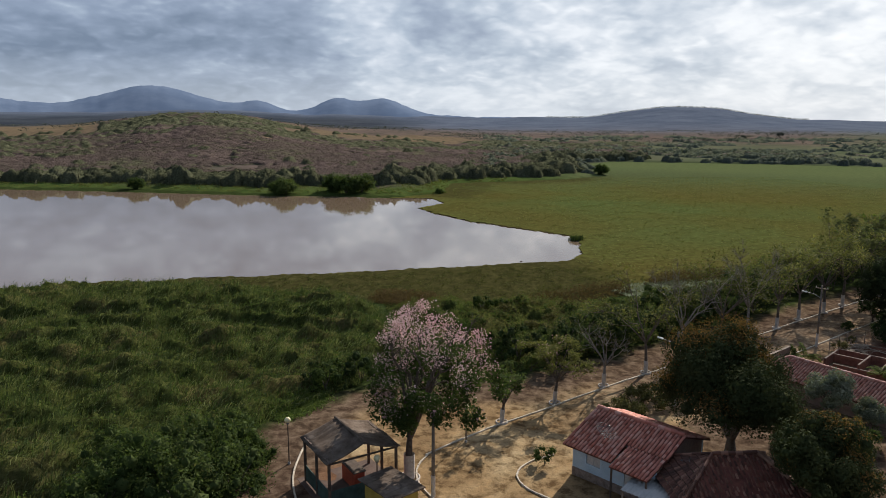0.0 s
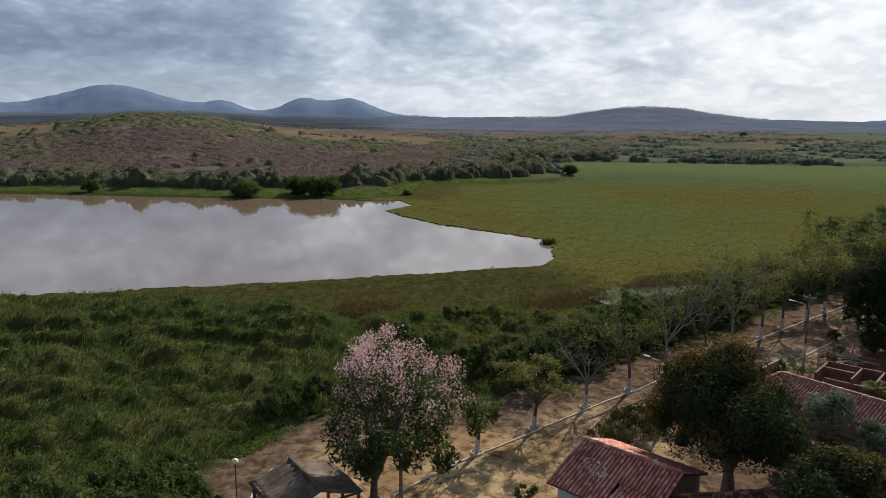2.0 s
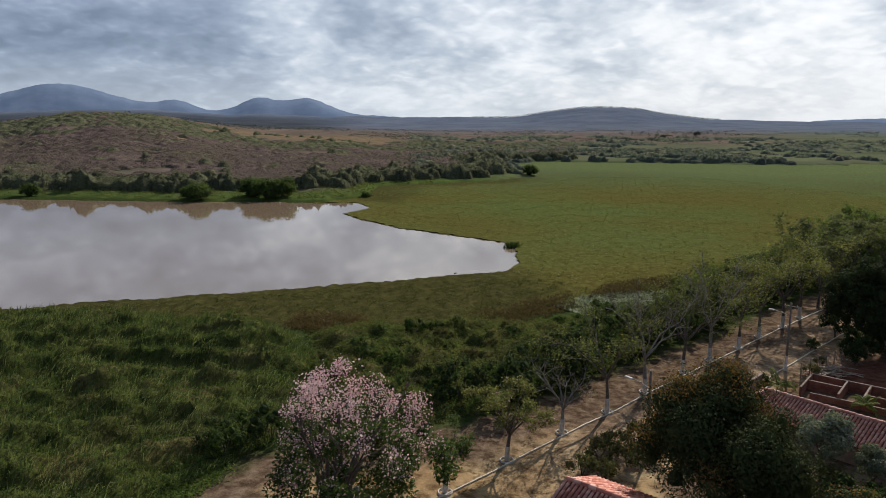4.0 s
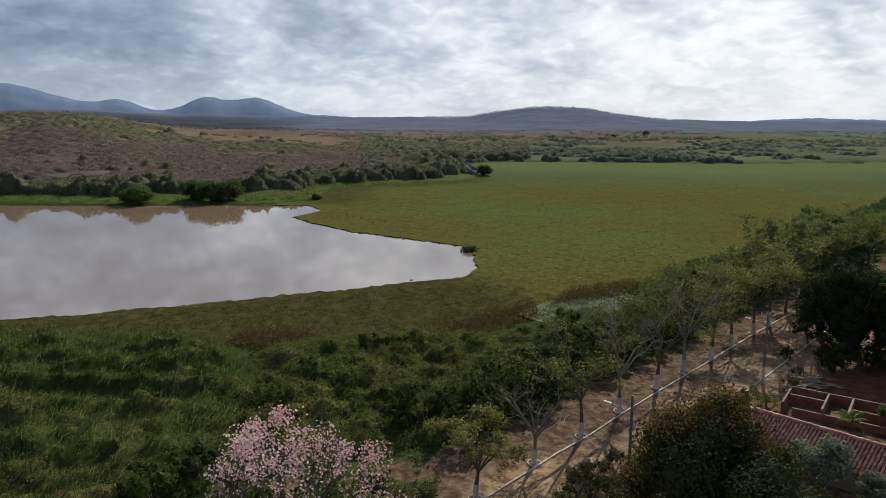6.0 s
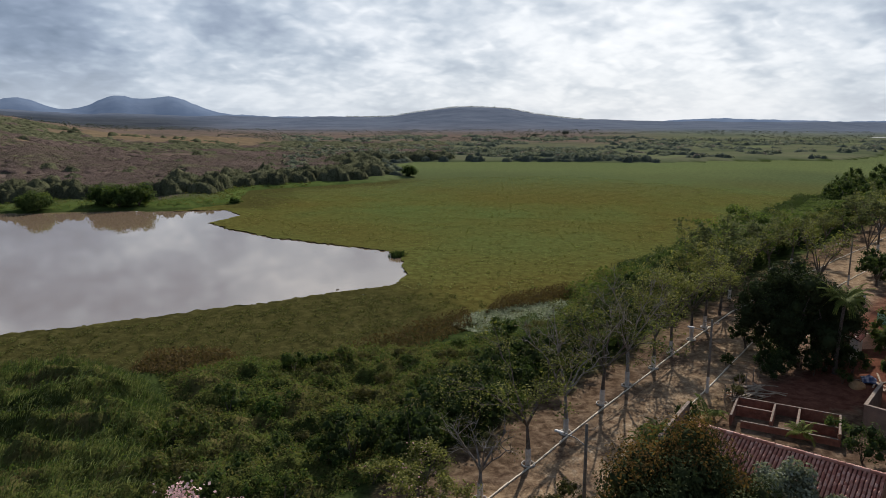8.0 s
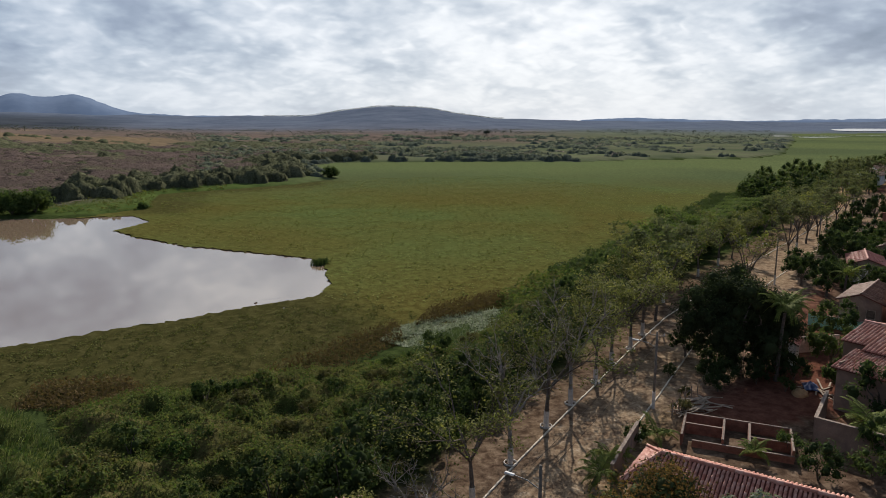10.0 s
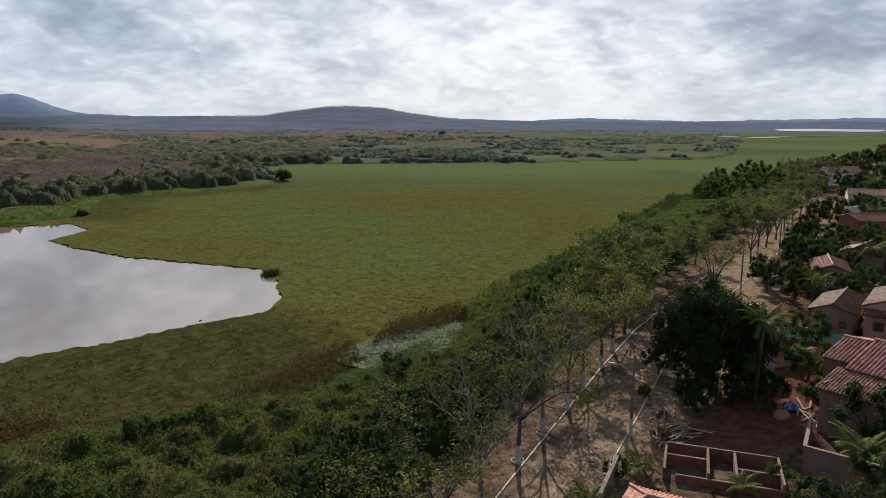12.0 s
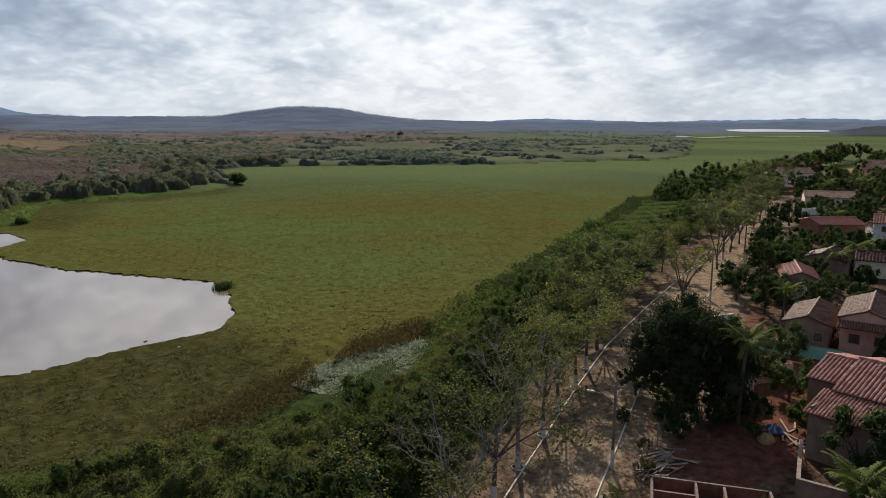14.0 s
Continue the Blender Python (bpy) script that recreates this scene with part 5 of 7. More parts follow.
for x, y, k, s in ((-5.3, 32.8, 6, 1.1), (-7.6, 30.9, 6, 1.2), (-3.6, 30.2, 6, 1.2), (-5.6, 28.6, 6, 1.25), (-9.5, 33.5, 6, 1.0), (-2.9, 33.4, 6, 0.9), (-8.6, 27.6, 6, 1.2), (-2.4, 28.0, 6, 1.1), (-4.0, 26.4, 6, 1.2), (-1.6, 31.4, 6, 0.7), (-6.4, 35.2, 6, 0.8), (2.0, 43.2, 1, 0.9), (4.6, 45.2, 0, 0.9), (1.2, 44.6, 2, 0.7), (2.8, 46.4, 1, 0.8),
                   (23.9, 38.2, 4, 0.9), (25.6, 38.6, 4, 0.9), (22.4, 37.0, 4, 1.0), (20.9, 36.0, 4, 0.9), (23.8, 36.3, 4, 1.0), (25.8, 37.2, 4, 0.9), (21.8, 35.2, 4, 0.9), (29.6, 30.6, 0, 0.75), (31.6, 29.2, 0, 0.7), (28.6, 27.6, 1, 0.8), (30.6, 27.0, 0, 0.8), (33.0, 28.8, 1, 0.8), (27.6, 25.2, 0, 0.7), (30.8, 32.6, 1, 0.7), (32.2, 31.2, 4, 1.2), (14.3, 30.3, 1, 0.5), (29.6, 38.2, 4, 0.8), (38.6, 44.0, 1, 0.6), (44.6, 45.6, 4, 0.7), (52.6, 49.2, 0, 0.8), (53.8, 47.6, 2, 0.75), (55.6, 46.8, 0, 0.9), (57.6, 47.6, 0, 0.85), (58.6, 49.4, 2, 0.7), (54.6, 51.2, 0, 0.7), (51.2, 48.6, 0, 0.6), (49.8, 46.8, 0, 0.6), (51.6, 47.6, 0, 0.7), (53.4, 46.2, 2, 0.55), (56.4, 45.2, 0, 0.8),
                   (53.9, 44.2, 1, 0.5), (64.2, 47.8, 2, 0.55), (45.2, 38.4, 1, 0.6), (43.6, 35.6, 0, 0.8), (46.4, 34.2, 1, 0.8), (47.0, 47.4, 4, 0.5)):
    (again if k in first else put)(BUSH[k], x, y, rr.uniform(0, 360), s)
    first.add(k)
gp = scatter(GLADE, 26000, bp)
v, f = leaves(np.column_stack([gp, terrain(gp[:, 0], gp[:, 1]) + (0.4 + 0.35 * waves(gp[:, 0], gp[:, 1], 5, 71)).clip(0.1, 1.2) + 0.4 * bp.rand(len(gp))]), 0.36, bp, 0.66, 0.4)
tagged(part_np("bank_grass", v, [f], M_LEAF_LIGHT, None), "lush light green grass in a glade of the bank", "grass", kind="stuff")
lawn = scatter([(-1.2, 39.6), (-0.2, 42.2), (1.8, 43.4), (2.0, 41.2), (0.6, 39.2), (-0.8, 38.4)], 5200, bp)
lawn = lawn + bp.normal(size=lawn.shape) * 0.35
v, f = leaves(np.column_stack([lawn, terrain(lawn[:, 0], lawn[:, 1]) + marsh_top(lawn[:, 0], lawn[:, 1]) * 0.85 * step(-0.3, 2.2, marsh_depth(lawn[:, 0], lawn[:, 1])) + 0.15 * bp.rand(len(lawn))]), 0.16, bp, 0.5, 0.5)
tagged(part_np("bank_grass", v, [f], M_LEAF_LIGHT, None), "bright green creeping grass on the bank above the kiosk", "grass", kind="stuff")
# taller trees along the bank towards the village
for x, y, s, k in ((56, 70, 0.8, 0), (70, 78, 0.95, 1), (84, 83, 0.8, 0), (97, 86, 0.75, 1), (105, 88.5, 0.75, 0), (112, 92, 0.8, 0), (120, 92.5, 0.8, 1), (128, 95, 0.9, 0), (139, 99, 0.95, 1), (150, 103, 1.0, 0), (161, 108, 1.0, 1), (172, 113, 1.1, 1), (181, 118, 1.1, 0), (190, 124, 1.2, 0), (206, 138, 1.6, 1), (222, 143, 1.5, 1), (270, 150, 1.6, 1), (310, 158, 1.6, 1), (355, 172, 1.7, 0), (385, 180, 1.8, 1), (420, 190, 1.9, 0), (460, 196, 2.0, 0), (203, 117, 0.9, 1), (211, 122, 1.0, 1), (219, 126, 1.0, 0), (226, 129, 1.0, 1), (240, 130, 1.0, 1), (186, 137, 1.2, 1), (195, 134, 1.35, 1), (200, 146, 1.5, 1), (215, 146, 1.7, 1), (228, 152, 1.8, 1), (238, 147, 1.6, 1), (255, 150, 1.5, 0), (290, 155, 1.7, 1), (330, 165, 1.8, 0)):
    again((dark, light)[k], x, y, x * 7 % 360, s)
pinkish = put(dense_tree("blossom_tree", "round trumpet tree in hazy pink blossom in the far village", 37, 6.5, 3.6, M_LEAF_OLIVE, M_BLOSSOM, 40, 60, 0.4, 0.24, 0.05, 0.75, group="pink flowering trees", core=0.75, lobes=8), 283, 151, 0, 1.2)
for x, y, s in ((262, 146, 0.9), (438, 201, 1.7), (450, 203, 1.8), (402, 186, 1.4), (296, 147, 1.0)):
    again(pinkish, x, y, x * 13 % 360, s)
# low growth filling the gardens between the houses
hedge = put(dense_tree("garden_bush", "rough green bush in a garden among the houses", 38, 2.6, 2.3, M_LEAF_GREEN, M_SHRUB, 18, 34, 0.34, 0.05, 0.02, 0.5, "bush", "bushes in the gardens", 3, core=0.75), 93.5, 58.5)
HOMES = [(77.3, 51, 5.5), (79.4, 46.9, 6), (95.2, 60.8, 5), (108.6, 63, 5), (113, 56.5, 6.5), (135.5, 63.5, 7), (136.2, 74.4, 7), (184, 95.4, 9), (232, 133.5, 9), (252, 136, 9), (281, 119, 9), (300, 128, 10), (141, 68, 5), (83, 55, 3), (93.5, 58.5, 3)]
for x, y in scatter([(84, 56), (98, 66), (126, 77), (150, 87), (185, 102), (215, 118), (250, 130), (300, 138), (330, 125), (300, 105), (220, 85), (160, 66), (120, 53), (92, 50)], 420, bp):
    if all((x - a) ** 2 + (y - b) ** 2 > r * r for a, b, r in HOMES):
        again(hedge, x, y, x * 17 % 360, 0.45 + 0.45 * (x * 7.3 % 1) + 0.002 * x)
        HOMES.append((x, y, 3.2 + 0.02 * (x - 90)))


# ---------------------------------------------------------------- palms
def frond(rng, L, droop, yaw, rise):
    """A rib with leaflets on both sides."""
    k = np.linspace(0, 1, 12)
    out = np.stack([np.cos(yaw) * k * L * (1 - 0.25 * k * droop), np.sin(yaw) * k * L * (1 - 0.25 * k * droop), L * (rise * k - droop * k ** 2)], -1)
    side = np.array([-np.sin(yaw), np.cos(yaw), 0])
    vs = []
    for a in np.linspace(0.12, 1, 36):
        i = min(int(a * 11), 10)
        u = a * 11 - i
        c = out[i] * (1 - u) + out[i + 1] * u
        d = out[i + 1] - out[i]
        d /= np.linalg.norm(d)
        ll = L * 0.22 * math.sin(min(a * 1.1 + 0.25, 1.0) * 3.1) + 0.12
        for sgn in (-1, 1):
            tip = c + side * sgn * ll * 0.8 + d * ll * 0.55 + np.array([0, 0, -ll * rng.uniform(0.25, 0.6)])
            w = d * 0.025 * L * 0.65
            mid = (c + tip) / 2 + np.array([0, 0, ll * 0.12])
            vs += [c - w * 0.6, mid - w, tip, mid + w, ]
    v = np.array(vs)
    return (v, np.arange(len(v)).reshape(-1, 4)), (out, 0.03 * (1.1 - k))


def palm(x, y, height, L, n, seed, label, name="coconut_palm", cat="palm"):
    rng = np.random.RandomState(seed)
    root = put(rooted(name, label, cat), x, y)
    if height > 0.6:
        k = np.linspace(0, 1, 8)
        lean = rng.normal(size=2) * 0.3
        v, f = tubes([(np.stack([lean[0] * k ** 2, lean[1] * k ** 2, k * height], -1), 0.15 - 0.05 * k + 0.06 * (k == 0))], 8)
        part_np("trunk", v, [f], M_BARK, root, smooth=True)
        top = np.array([lean[0], lean[1], height])
    else:
        top = np.array([0, 0, height])
    for i in range(n):
        rise = rng.uniform(0.15, 1.0)
        (fv, ff), rib = frond(rng, L * rng.uniform(0.8, 1.1), 0.30 + 0.45 * (1 - rise) + rng.uniform(0, 0.2), i * 2.399 + rng.normal() * 0.2, rise)
        rv, rf = tubes([rib], 4)
        v, f = merge((fv, ff), (rv, rf))
        part_np("frond", v + top, [f], M_PALM, root)
    return root


palm(55.2, 45.8, 6.0, 2.1, 30, 71, "coconut palm with sunlit yellow-green fronds above the yard")
palm(49.6, 36.2, 1.6, 2.6, 16, 72, "young coconut palm with wide feathery fronds")
palm(35.4, 42.9, 0.5, 1.7, 14, 73, "clump of short bright palm fronds by the house corner", "dwarf_palm")
palm(33.0, 41.6, 0.7, 1.7, 14, 74, "clump of short bright palm fronds by the house corner", "dwarf_palm")
palm(31.2, 39.4, 0.4, 1.3, 12, 75, "clump of short bright palm fronds by the house corner", "dwarf_palm")
palm(39.8, 43.6, 0.5, 1.7, 12, 76, "clump of short bright palm fronds by the house corner", "dwarf_palm")
palm(42.6, 38.8, 0.6, 1.2, 12, 77, "low dark palm beside the unfinished walls", "dwarf_palm")
palm(82.6, 56.2, 3.2, 2.0, 16, 78, "coconut palm among dark garden trees")
palm(106.5, 60.4, 3.4, 2.4, 16, 79, "spreading dark coconut palm behind the pink house")
palm(146.0, 78.0, 3.6, 2.6, 16, 80, "coconut palm beside the red-roofed house")
palm(196.0, 101.0, 5.0, 2.8, 16, 81, "coconut palm among far roofs")
for px, py, ph, ps in ((203.0, 97.5, 5.5, 82), (209.0, 97.0, 5.0, 83), (214.0, 99.5, 6.0, 84), (113.5, 60.6, 3.4, 85)):
    palm(px, py, ph, 3.0, 16, ps, "light green coconut palm in a village garden")

# dark conical garden conifer
def conifer(x, y):
    rng = np.random.RandomState(82)
    root = put(rooted("conifer", "small dense dark conical conifer before the pink house", "tree"), x, y)
    v, f = tubes([([(0, 0, 0), (0, 0, 0.5), (0, 0, 2.8)], [0.1, 0.08, 0.02])])
    part_np("trunk", v, [f], M_BARK, root)
    k = rng.rand(2600)
    a = rng.uniform(0, 6.283, 2600)
    r = 1.25 * (1 - k) ** 0.8 * rng.uniform(0.75, 1.05, 2600) * (1 + 0.12 * np.sin(a * 5))
    v, f = leaves(np.stack([r * np.cos(a), r * np.sin(a), 0.25 + 3.0 * k], -1), 0.2, rng, 0.2, 0.4)
    part_np("crown", v, [f], M_LEAF_DARK, root)


conifer(75.0, 43.8)


# ---------------------------------------------------------------- far shore
def clumps(p, z, size, rng, per, tall=0.8, leaf=0.5):
    """Bushy heaps far off: a handful of large leaf sprays each."""
    n = len(p)
    c = np.repeat(np.column_stack([p, z]), per, 0)
    s = np.repeat(size, per)
    d = rng.normal(size=(n * per, 3))
    d /= np.linalg.norm(d, axis=1, keepdims=True)
    d[:, 2] = np.abs(d[:, 2])
    c = c + d * (s * rng.uniform(0.2, 1.0, n * per) ** 0.5)[:, None] * np.array([1, 1, tall]) + np.column_stack([0 * s, 0 * s, s * 0.15])
    return leaves(c, s * leaf, rng, 0.3, 0.8, d * 0.55)


def polar(a, r):
    return EYE[0] + r * np.sin(np.radians(a)), EYE[1] + r * np.cos(np.radians(a))


def field(n, a0, a1, r0, r1, rng, power=1.0):
    a = rng.uniform(a0, a1, n)
    r = r0 + (r1 - r0) * rng.rand(n) ** power
    x, y = polar(a, r)
    return np.column_stack([x, y])


def canopy(name, label, a0, a1, r0, r1, da, grow, p, R, H, tone, mat, rng):
    """Crown beside crown as one billowing roof of leaves; each crown keeps its own tone."""
    az = np.radians(np.arange(a0, a1, da))
    rad = np.geomspace(r0, r1, int(math.log(r1 / r0) / grow))
    A, Q = np.meshgrid(az, rad)
    x, y = EYE[0] + Q * np.sin(A), EYE[1] + Q * np.cos(A)
    x, y = x + rng.normal(size=x.shape) * 0.2, y + rng.normal(size=x.shape) * 0.25
    top, hue = np.full(x.shape, -0.4), np.zeros(x.shape)
    ragged = rng.uniform(0.6, 1.9, x.shape)
    pa, pr = np.arctan2(p[:, 0] - EYE[0], p[:, 1] - EYE[1]), np.hypot(p[:, 0] - EYE[0], p[:, 1] - EYE[1])
    i0, i1 = np.searchsorted(rad, pr - R), np.searchsorted(rad, pr + R)
    j0, j1 = np.searchsorted(az, pa - R / pr), np.searchsorted(az, pa + R / pr)
    for k in range(len(p)):
        w = (slice(i0[k], i1[k]), slice(j0[k], j1[k]))
        d2 = ((x[w] - p[k, 0]) ** 2 + (y[w] - p[k, 1]) ** 2) / R[k] ** 2 * ragged[w]
        h = H[k] * np.sqrt(np.maximum(1 - d2, 0)) - 0.4 * (d2 >= 1)
        up = h > top[w]
        top[w] = np.where(up, h, top[w])
        hue[w] = np.where(up, tone[k], hue[w])
    z = terrain(x, y) + top * (1 + 0.10 * rng.normal(size=x.shape) * (top > 0)) - 0.1
    m = len(az)
    i, j = np.meshgrid(np.arange(len(rad) - 1), np.arange(m - 1), indexing="ij")
    q = np.stack([i * m + j, i * m + j + 1, (i + 1) * m + j + 1, (i + 1) * m + j], -1).reshape(-1, 4)
    q = q[(top > 0).ravel()[q].any(1)]
    used, inv = np.unique(q, return_inverse=True)
    ob = tagged(part_np(name, np.stack([x, y, z], -1).reshape(-1, 3)[used], [inv.reshape(-1, 4)], mat, None, smooth=True), label, "woods", kind="stuff")
    a = ob.data.attributes.new("tone", "FLOAT", "POINT")
    a.data.foreach_set("value", hue.ravel()[used].astype(np.float32))
    return ob


def sprays(p, R, H, per, rng, leaf):
    n = len(p) * per
    d = rng.normal(size=(n, 3))
    d[:, 2] = np.abs(d[:, 2]) + 0.15
    d /= np.linalg.norm(d, axis=1, keepdims=True)
    c = np.repeat(np.column_stack([p, terrain(p[:, 0], p[:, 1])]), per, 0)
    return leaves(c + d * np.repeat(np.column_stack([R, R, H]), per, 0) * rng.uniform(0.92, 1.08, n)[:, None], leaf, rng, 0.3, 0.9, d * 0.8)


def canopy_material(name, stops):
    m, t = material(name)
    pos = nd(t, "ShaderNodeNewGeometry").outputs["Position"]
    f = nd(t, "ShaderNodeAttribute", attribute_name="tone").outputs["Fac"]
    f = math_node(t, "ADD", f, math_node(t, "MULTIPLY", math_node(t, "SUBTRACT", noise_tex(t, pos, 0.5, 4.0, 0.7), 0.5), 0.12), clamp=True)
    n = noise_tex(t, pos, 1.6, 5.0, 0.75)
    col = mix(t, 0.9, ramp(t, f, stops), ramp(t, n, [(0.34, (0.55, 0.55, 0.55)), (0.5, (0.98, 0.98, 0.98)), (0.66, (1.4, 1.4, 1.38))]), "MULTIPLY")
    b = nd(t, "ShaderNodeBump", {"Strength": 0.9, "Height": n, "Distance": 0.5})
    finish(t, nd(t, "ShaderNodeBsdfDiffuse", {"Color": col, "Normal": b.outputs[0]}).outputs[0])
    return m


M_CANOPY = canopy_material("hillside_canopy", [(0.0, (0.058, 0.062, 0.038)), (0.18, (0.076, 0.080, 0.046)), (0.32, (0.090, 0.096, 0.058)), (0.45, (0.112, 0.110, 0.066)), (0.55, (0.088, 0.074, 0.058)), (0.7, (0.088, 0.068, 0.060)), (0.85, (0.104, 0.079, 0.072)), (1.0, (0.128, 0.100, 0.084))])
# haze over the plain is put into these greyer, bluer tones
M_CANOPY_PLAIN = canopy_material("hazed_plain_canopy", [(0.0, (0.062, 0.074, 0.062)), (0.3, (0.082, 0.096, 0.070)), (0.55, (0.108, 0.120, 0.074)), (0.8, (0.120, 0.110, 0.088)), (1.0, (0.145, 0.126, 0.106))])

# the hillside: dark woods by the water, leafless scrub above them, green thickets on the crest
rng = np.random.RandomState(91)
p = field(34000, -37, 25, 222, 640, rng, 0.85)
s = signed(NORTH, p[:, 0], p[:, 1])
az = np.degrees(np.arctan2(p[:, 0] - EYE[0], p[:, 1] - EYE[1]))
wood = waves(p[:, 0], p[:, 1], 70, 94) + 0.5 * waves(p[:, 0], p[:, 1], 24, 95)
u = rng.rand(len(p))
band = (s > 9 + 3 * wood) & (s < 27 + 7 * wood)
high = (s > 195 - 75 * step(-4, 6, az) + 30 * wood) & (az > -18) & (wood + 0.5 * u > -0.1)
scrub = (s >= 27 + 7 * wood) & ~high
bare = ochre_strip(p[:, 0], p[:, 1]) > 0.5
keep = ((band & (u < 0.75)) | (high & (u < 0.8)) | (scrub & (wood + u > -0.3))) & (~bare | (u < 0.04))
green = band | high | (scrub & (u > 0.994)) | ((az < -18) & (s > 100) & (u < 0.25))
tone = np.where(green, 0.14 + 0.12 * rng.normal(size=len(p)) + 0.10 * high, 0.70 + 0.14 * waves(p[:, 0], p[:, 1], 55, 87) + 0.06 * rng.normal(size=len(p)))
tone = np.where(green & (rng.rand(len(p)) < 0.10), 0.38, tone)
R = np.where(green, rng.uniform(1.6, 3.2, len(p)) * (1 + 0.3 * band), rng.uniform(1.8, 3.4, len(p)))
H = R * np.where(green, rng.uniform(0.6, 1.0, len(p)), rng.uniform(0.28, 0.48, len(p)))
H *= 1 - 0.1 * high + 0.35 * band * (rng.rand(len(p)) < 0.3)
p, R, H, tone, green, band, high = p[keep], R[keep], H[keep], tone[keep].clip(0, 1), green[keep], band[keep], high[keep]
canopy("woods", "dark shore woods, grey-brown leafless scrub and green thickets on the far hillside", -37, 25, 215, 660, 0.16, 0.0042, p, R, H, tone, M_CANOPY, rng)
near = np.hypot(p[:, 0] - EYE[0], p[:, 1] - EYE[1]) < 430
for sel, mat, per, lab in ((band & near, M_WOODS_SHORE, 60, "loose sprays of dark green leaves over the shore woods"), (green & ~band & near, M_WOODS, 14, "loose sprays of green leaves over the hillside thickets"), (~green & near, M_SCRUB, 7, "bare grey-brown twigs over the hillside scrub")):
    v, f = sprays(p[sel], R[sel], H[sel], per, rng, 0.42)
    tagged(part_np("woods", v, [f], mat, None), lab, "woods", kind="stuff")
# the plain beyond the carpet: a dark edge, thickets and open grass
p = field(30000, 12, 76, 285, 900, rng, 0.8)
s = signed(NORTH, p[:, 0], p[:, 1])
az = np.degrees(np.arctan2(p[:, 0] - EYE[0], p[:, 1] - EYE[1]))
wood = waves(p[:, 0], p[:, 1], 60, 94) + 0.6 * waves(p[:, 0], p[:, 1], 22, 95)
u = rng.rand(len(p))
edge = (s > 3) & (s < 16 + 12 * wood) & (wood > -0.7 + 1.0 * step(30, 46, az))
back = (s > 40) & (s < 150) & (wood + 0.6 * waves(p[:, 0], p[:, 1], 130, 86) > -0.5 + 1.1 * step(32, 48, az))
rear = (s >= 150) & (wood + 0.7 * waves(p[:, 0], p[:, 1], 170, 97) > 0.55)
keep = (edge & (u < 0.9)) | (back & (u < 0.75)) | (rear & (u < 0.5))
R = rng.uniform(1.5, 3.0, len(p)) * (1 + 0.3 * rear)
H = R * rng.uniform(0.7, 1.3, len(p)) * np.where(edge, 0.85, 0.7)
tone = np.where(edge, 0.2, 0.36) + 0.14 * rng.normal(size=len(p)) + np.where(rng.rand(len(p)) < 0.2, 0.4, 0)
p, R, H, tone = p[keep], R[keep], H[keep], tone[keep].clip(0, 1)
canopy("woods", "dark thickets along the carpet's edge and over the grassy plain", 12, 76, 280, 940, 0.15, 0.004, p, R, H, tone, M_CANOPY_PLAIN, rng)
near = np.hypot(p[:, 0] - EYE[0], p[:, 1] - EYE[1]) < 520
v, f = sprays(p[near], R[near], H[near], 12, rng, 0.55)
tagged(part_np("woods", v, [f], M_WOODS, None), "loose sprays of leaves over the plain's thickets", "woods", kind="stuff")
p = field(9000, -34, 75, 640, 1750, rng, 0.9)
wood = waves(p[:, 0], p[:, 1], 130, 84) + 0.7 * waves(p[:, 0], p[:, 1], 300, 83)
p = p[(signed(NORTH, p[:, 0], p[:, 1]) > 20) & (wood > 0.25)]
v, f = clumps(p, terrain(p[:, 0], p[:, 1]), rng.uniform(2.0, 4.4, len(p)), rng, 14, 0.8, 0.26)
tagged(part_np("woods", v, [f], M_WOODS_HAZED, None), "haze-tinted grey-green woods scattered over the far plain", "woods", kind="stuff")
p = field(12000, -36, 14, 195, 300, rng)
s = signed(NORTH, p[:, 0], p[:, 1])
p = p[(s > 0.5) & (s < 17)]
v, f = clumps(p, terrain(p[:, 0], p[:, 1]), rng.uniform(0.4, 0.9, len(p)), rng, 9, 0.6, 0.4)
tagged(part_np("shore_grass", v, [f], M_SHRUB, None), "bright green waterside grass on the far shore", "grass", kind="stuff")
# light green leaves on the upper crown stand in for sunlit tops
SHORE = dense_tree("shore_tree", "dark leafy tree leaning over the far water's edge", 96, 6.5, 4.6, M_LEAF_GREEN, M_LEAF_LIGHT, 40, 80, 0.52, 0.3, 0.02, 0.6, "tree", "trees on the far shore")
put(SHORE, -11.2, 199.5, 0, 0.85, -0.8)
for x, y, s, a in ((6.0, 198.5, 1.05, 120), (10.5, 199.5, 1.0, 200), (2.5, 203, 0.9, 30), (-57.6, 221.5, 0.7, 60), (33, 197, 0.35, 0), (108, 262, 0.8, 10), (-14, 203, 0.7, 80)):
    again(SHORE, x, y, a, s, -0.8)
# skyline trees on the long hill
p = field(900, 17, 36, 2820, 2960, rng)
v, f = clumps(p, terrain(p[:, 0], p[:, 1]), rng.uniform(2.2, 4.6, len(p)), rng, 9, 1.3, 0.45)
tagged(part_np("ridge_trees", v, [f], M_WOODS_SHORE, None), "sparse trees along the distant ridge", "woods", kind="stuff")
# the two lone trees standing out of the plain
lone = put(dense_tree("plain_tree", "flat-topped dark tree standing out on the plain", 97, 13, 8.5, M_WOODS_HAZED, None, 22, 90, 1.2, 0.4, 0.45, core=0.2, group="lone trees on the plain"), 488, 708, 0, 0.55)
again(lone, 433, 690, 90, 0.42)
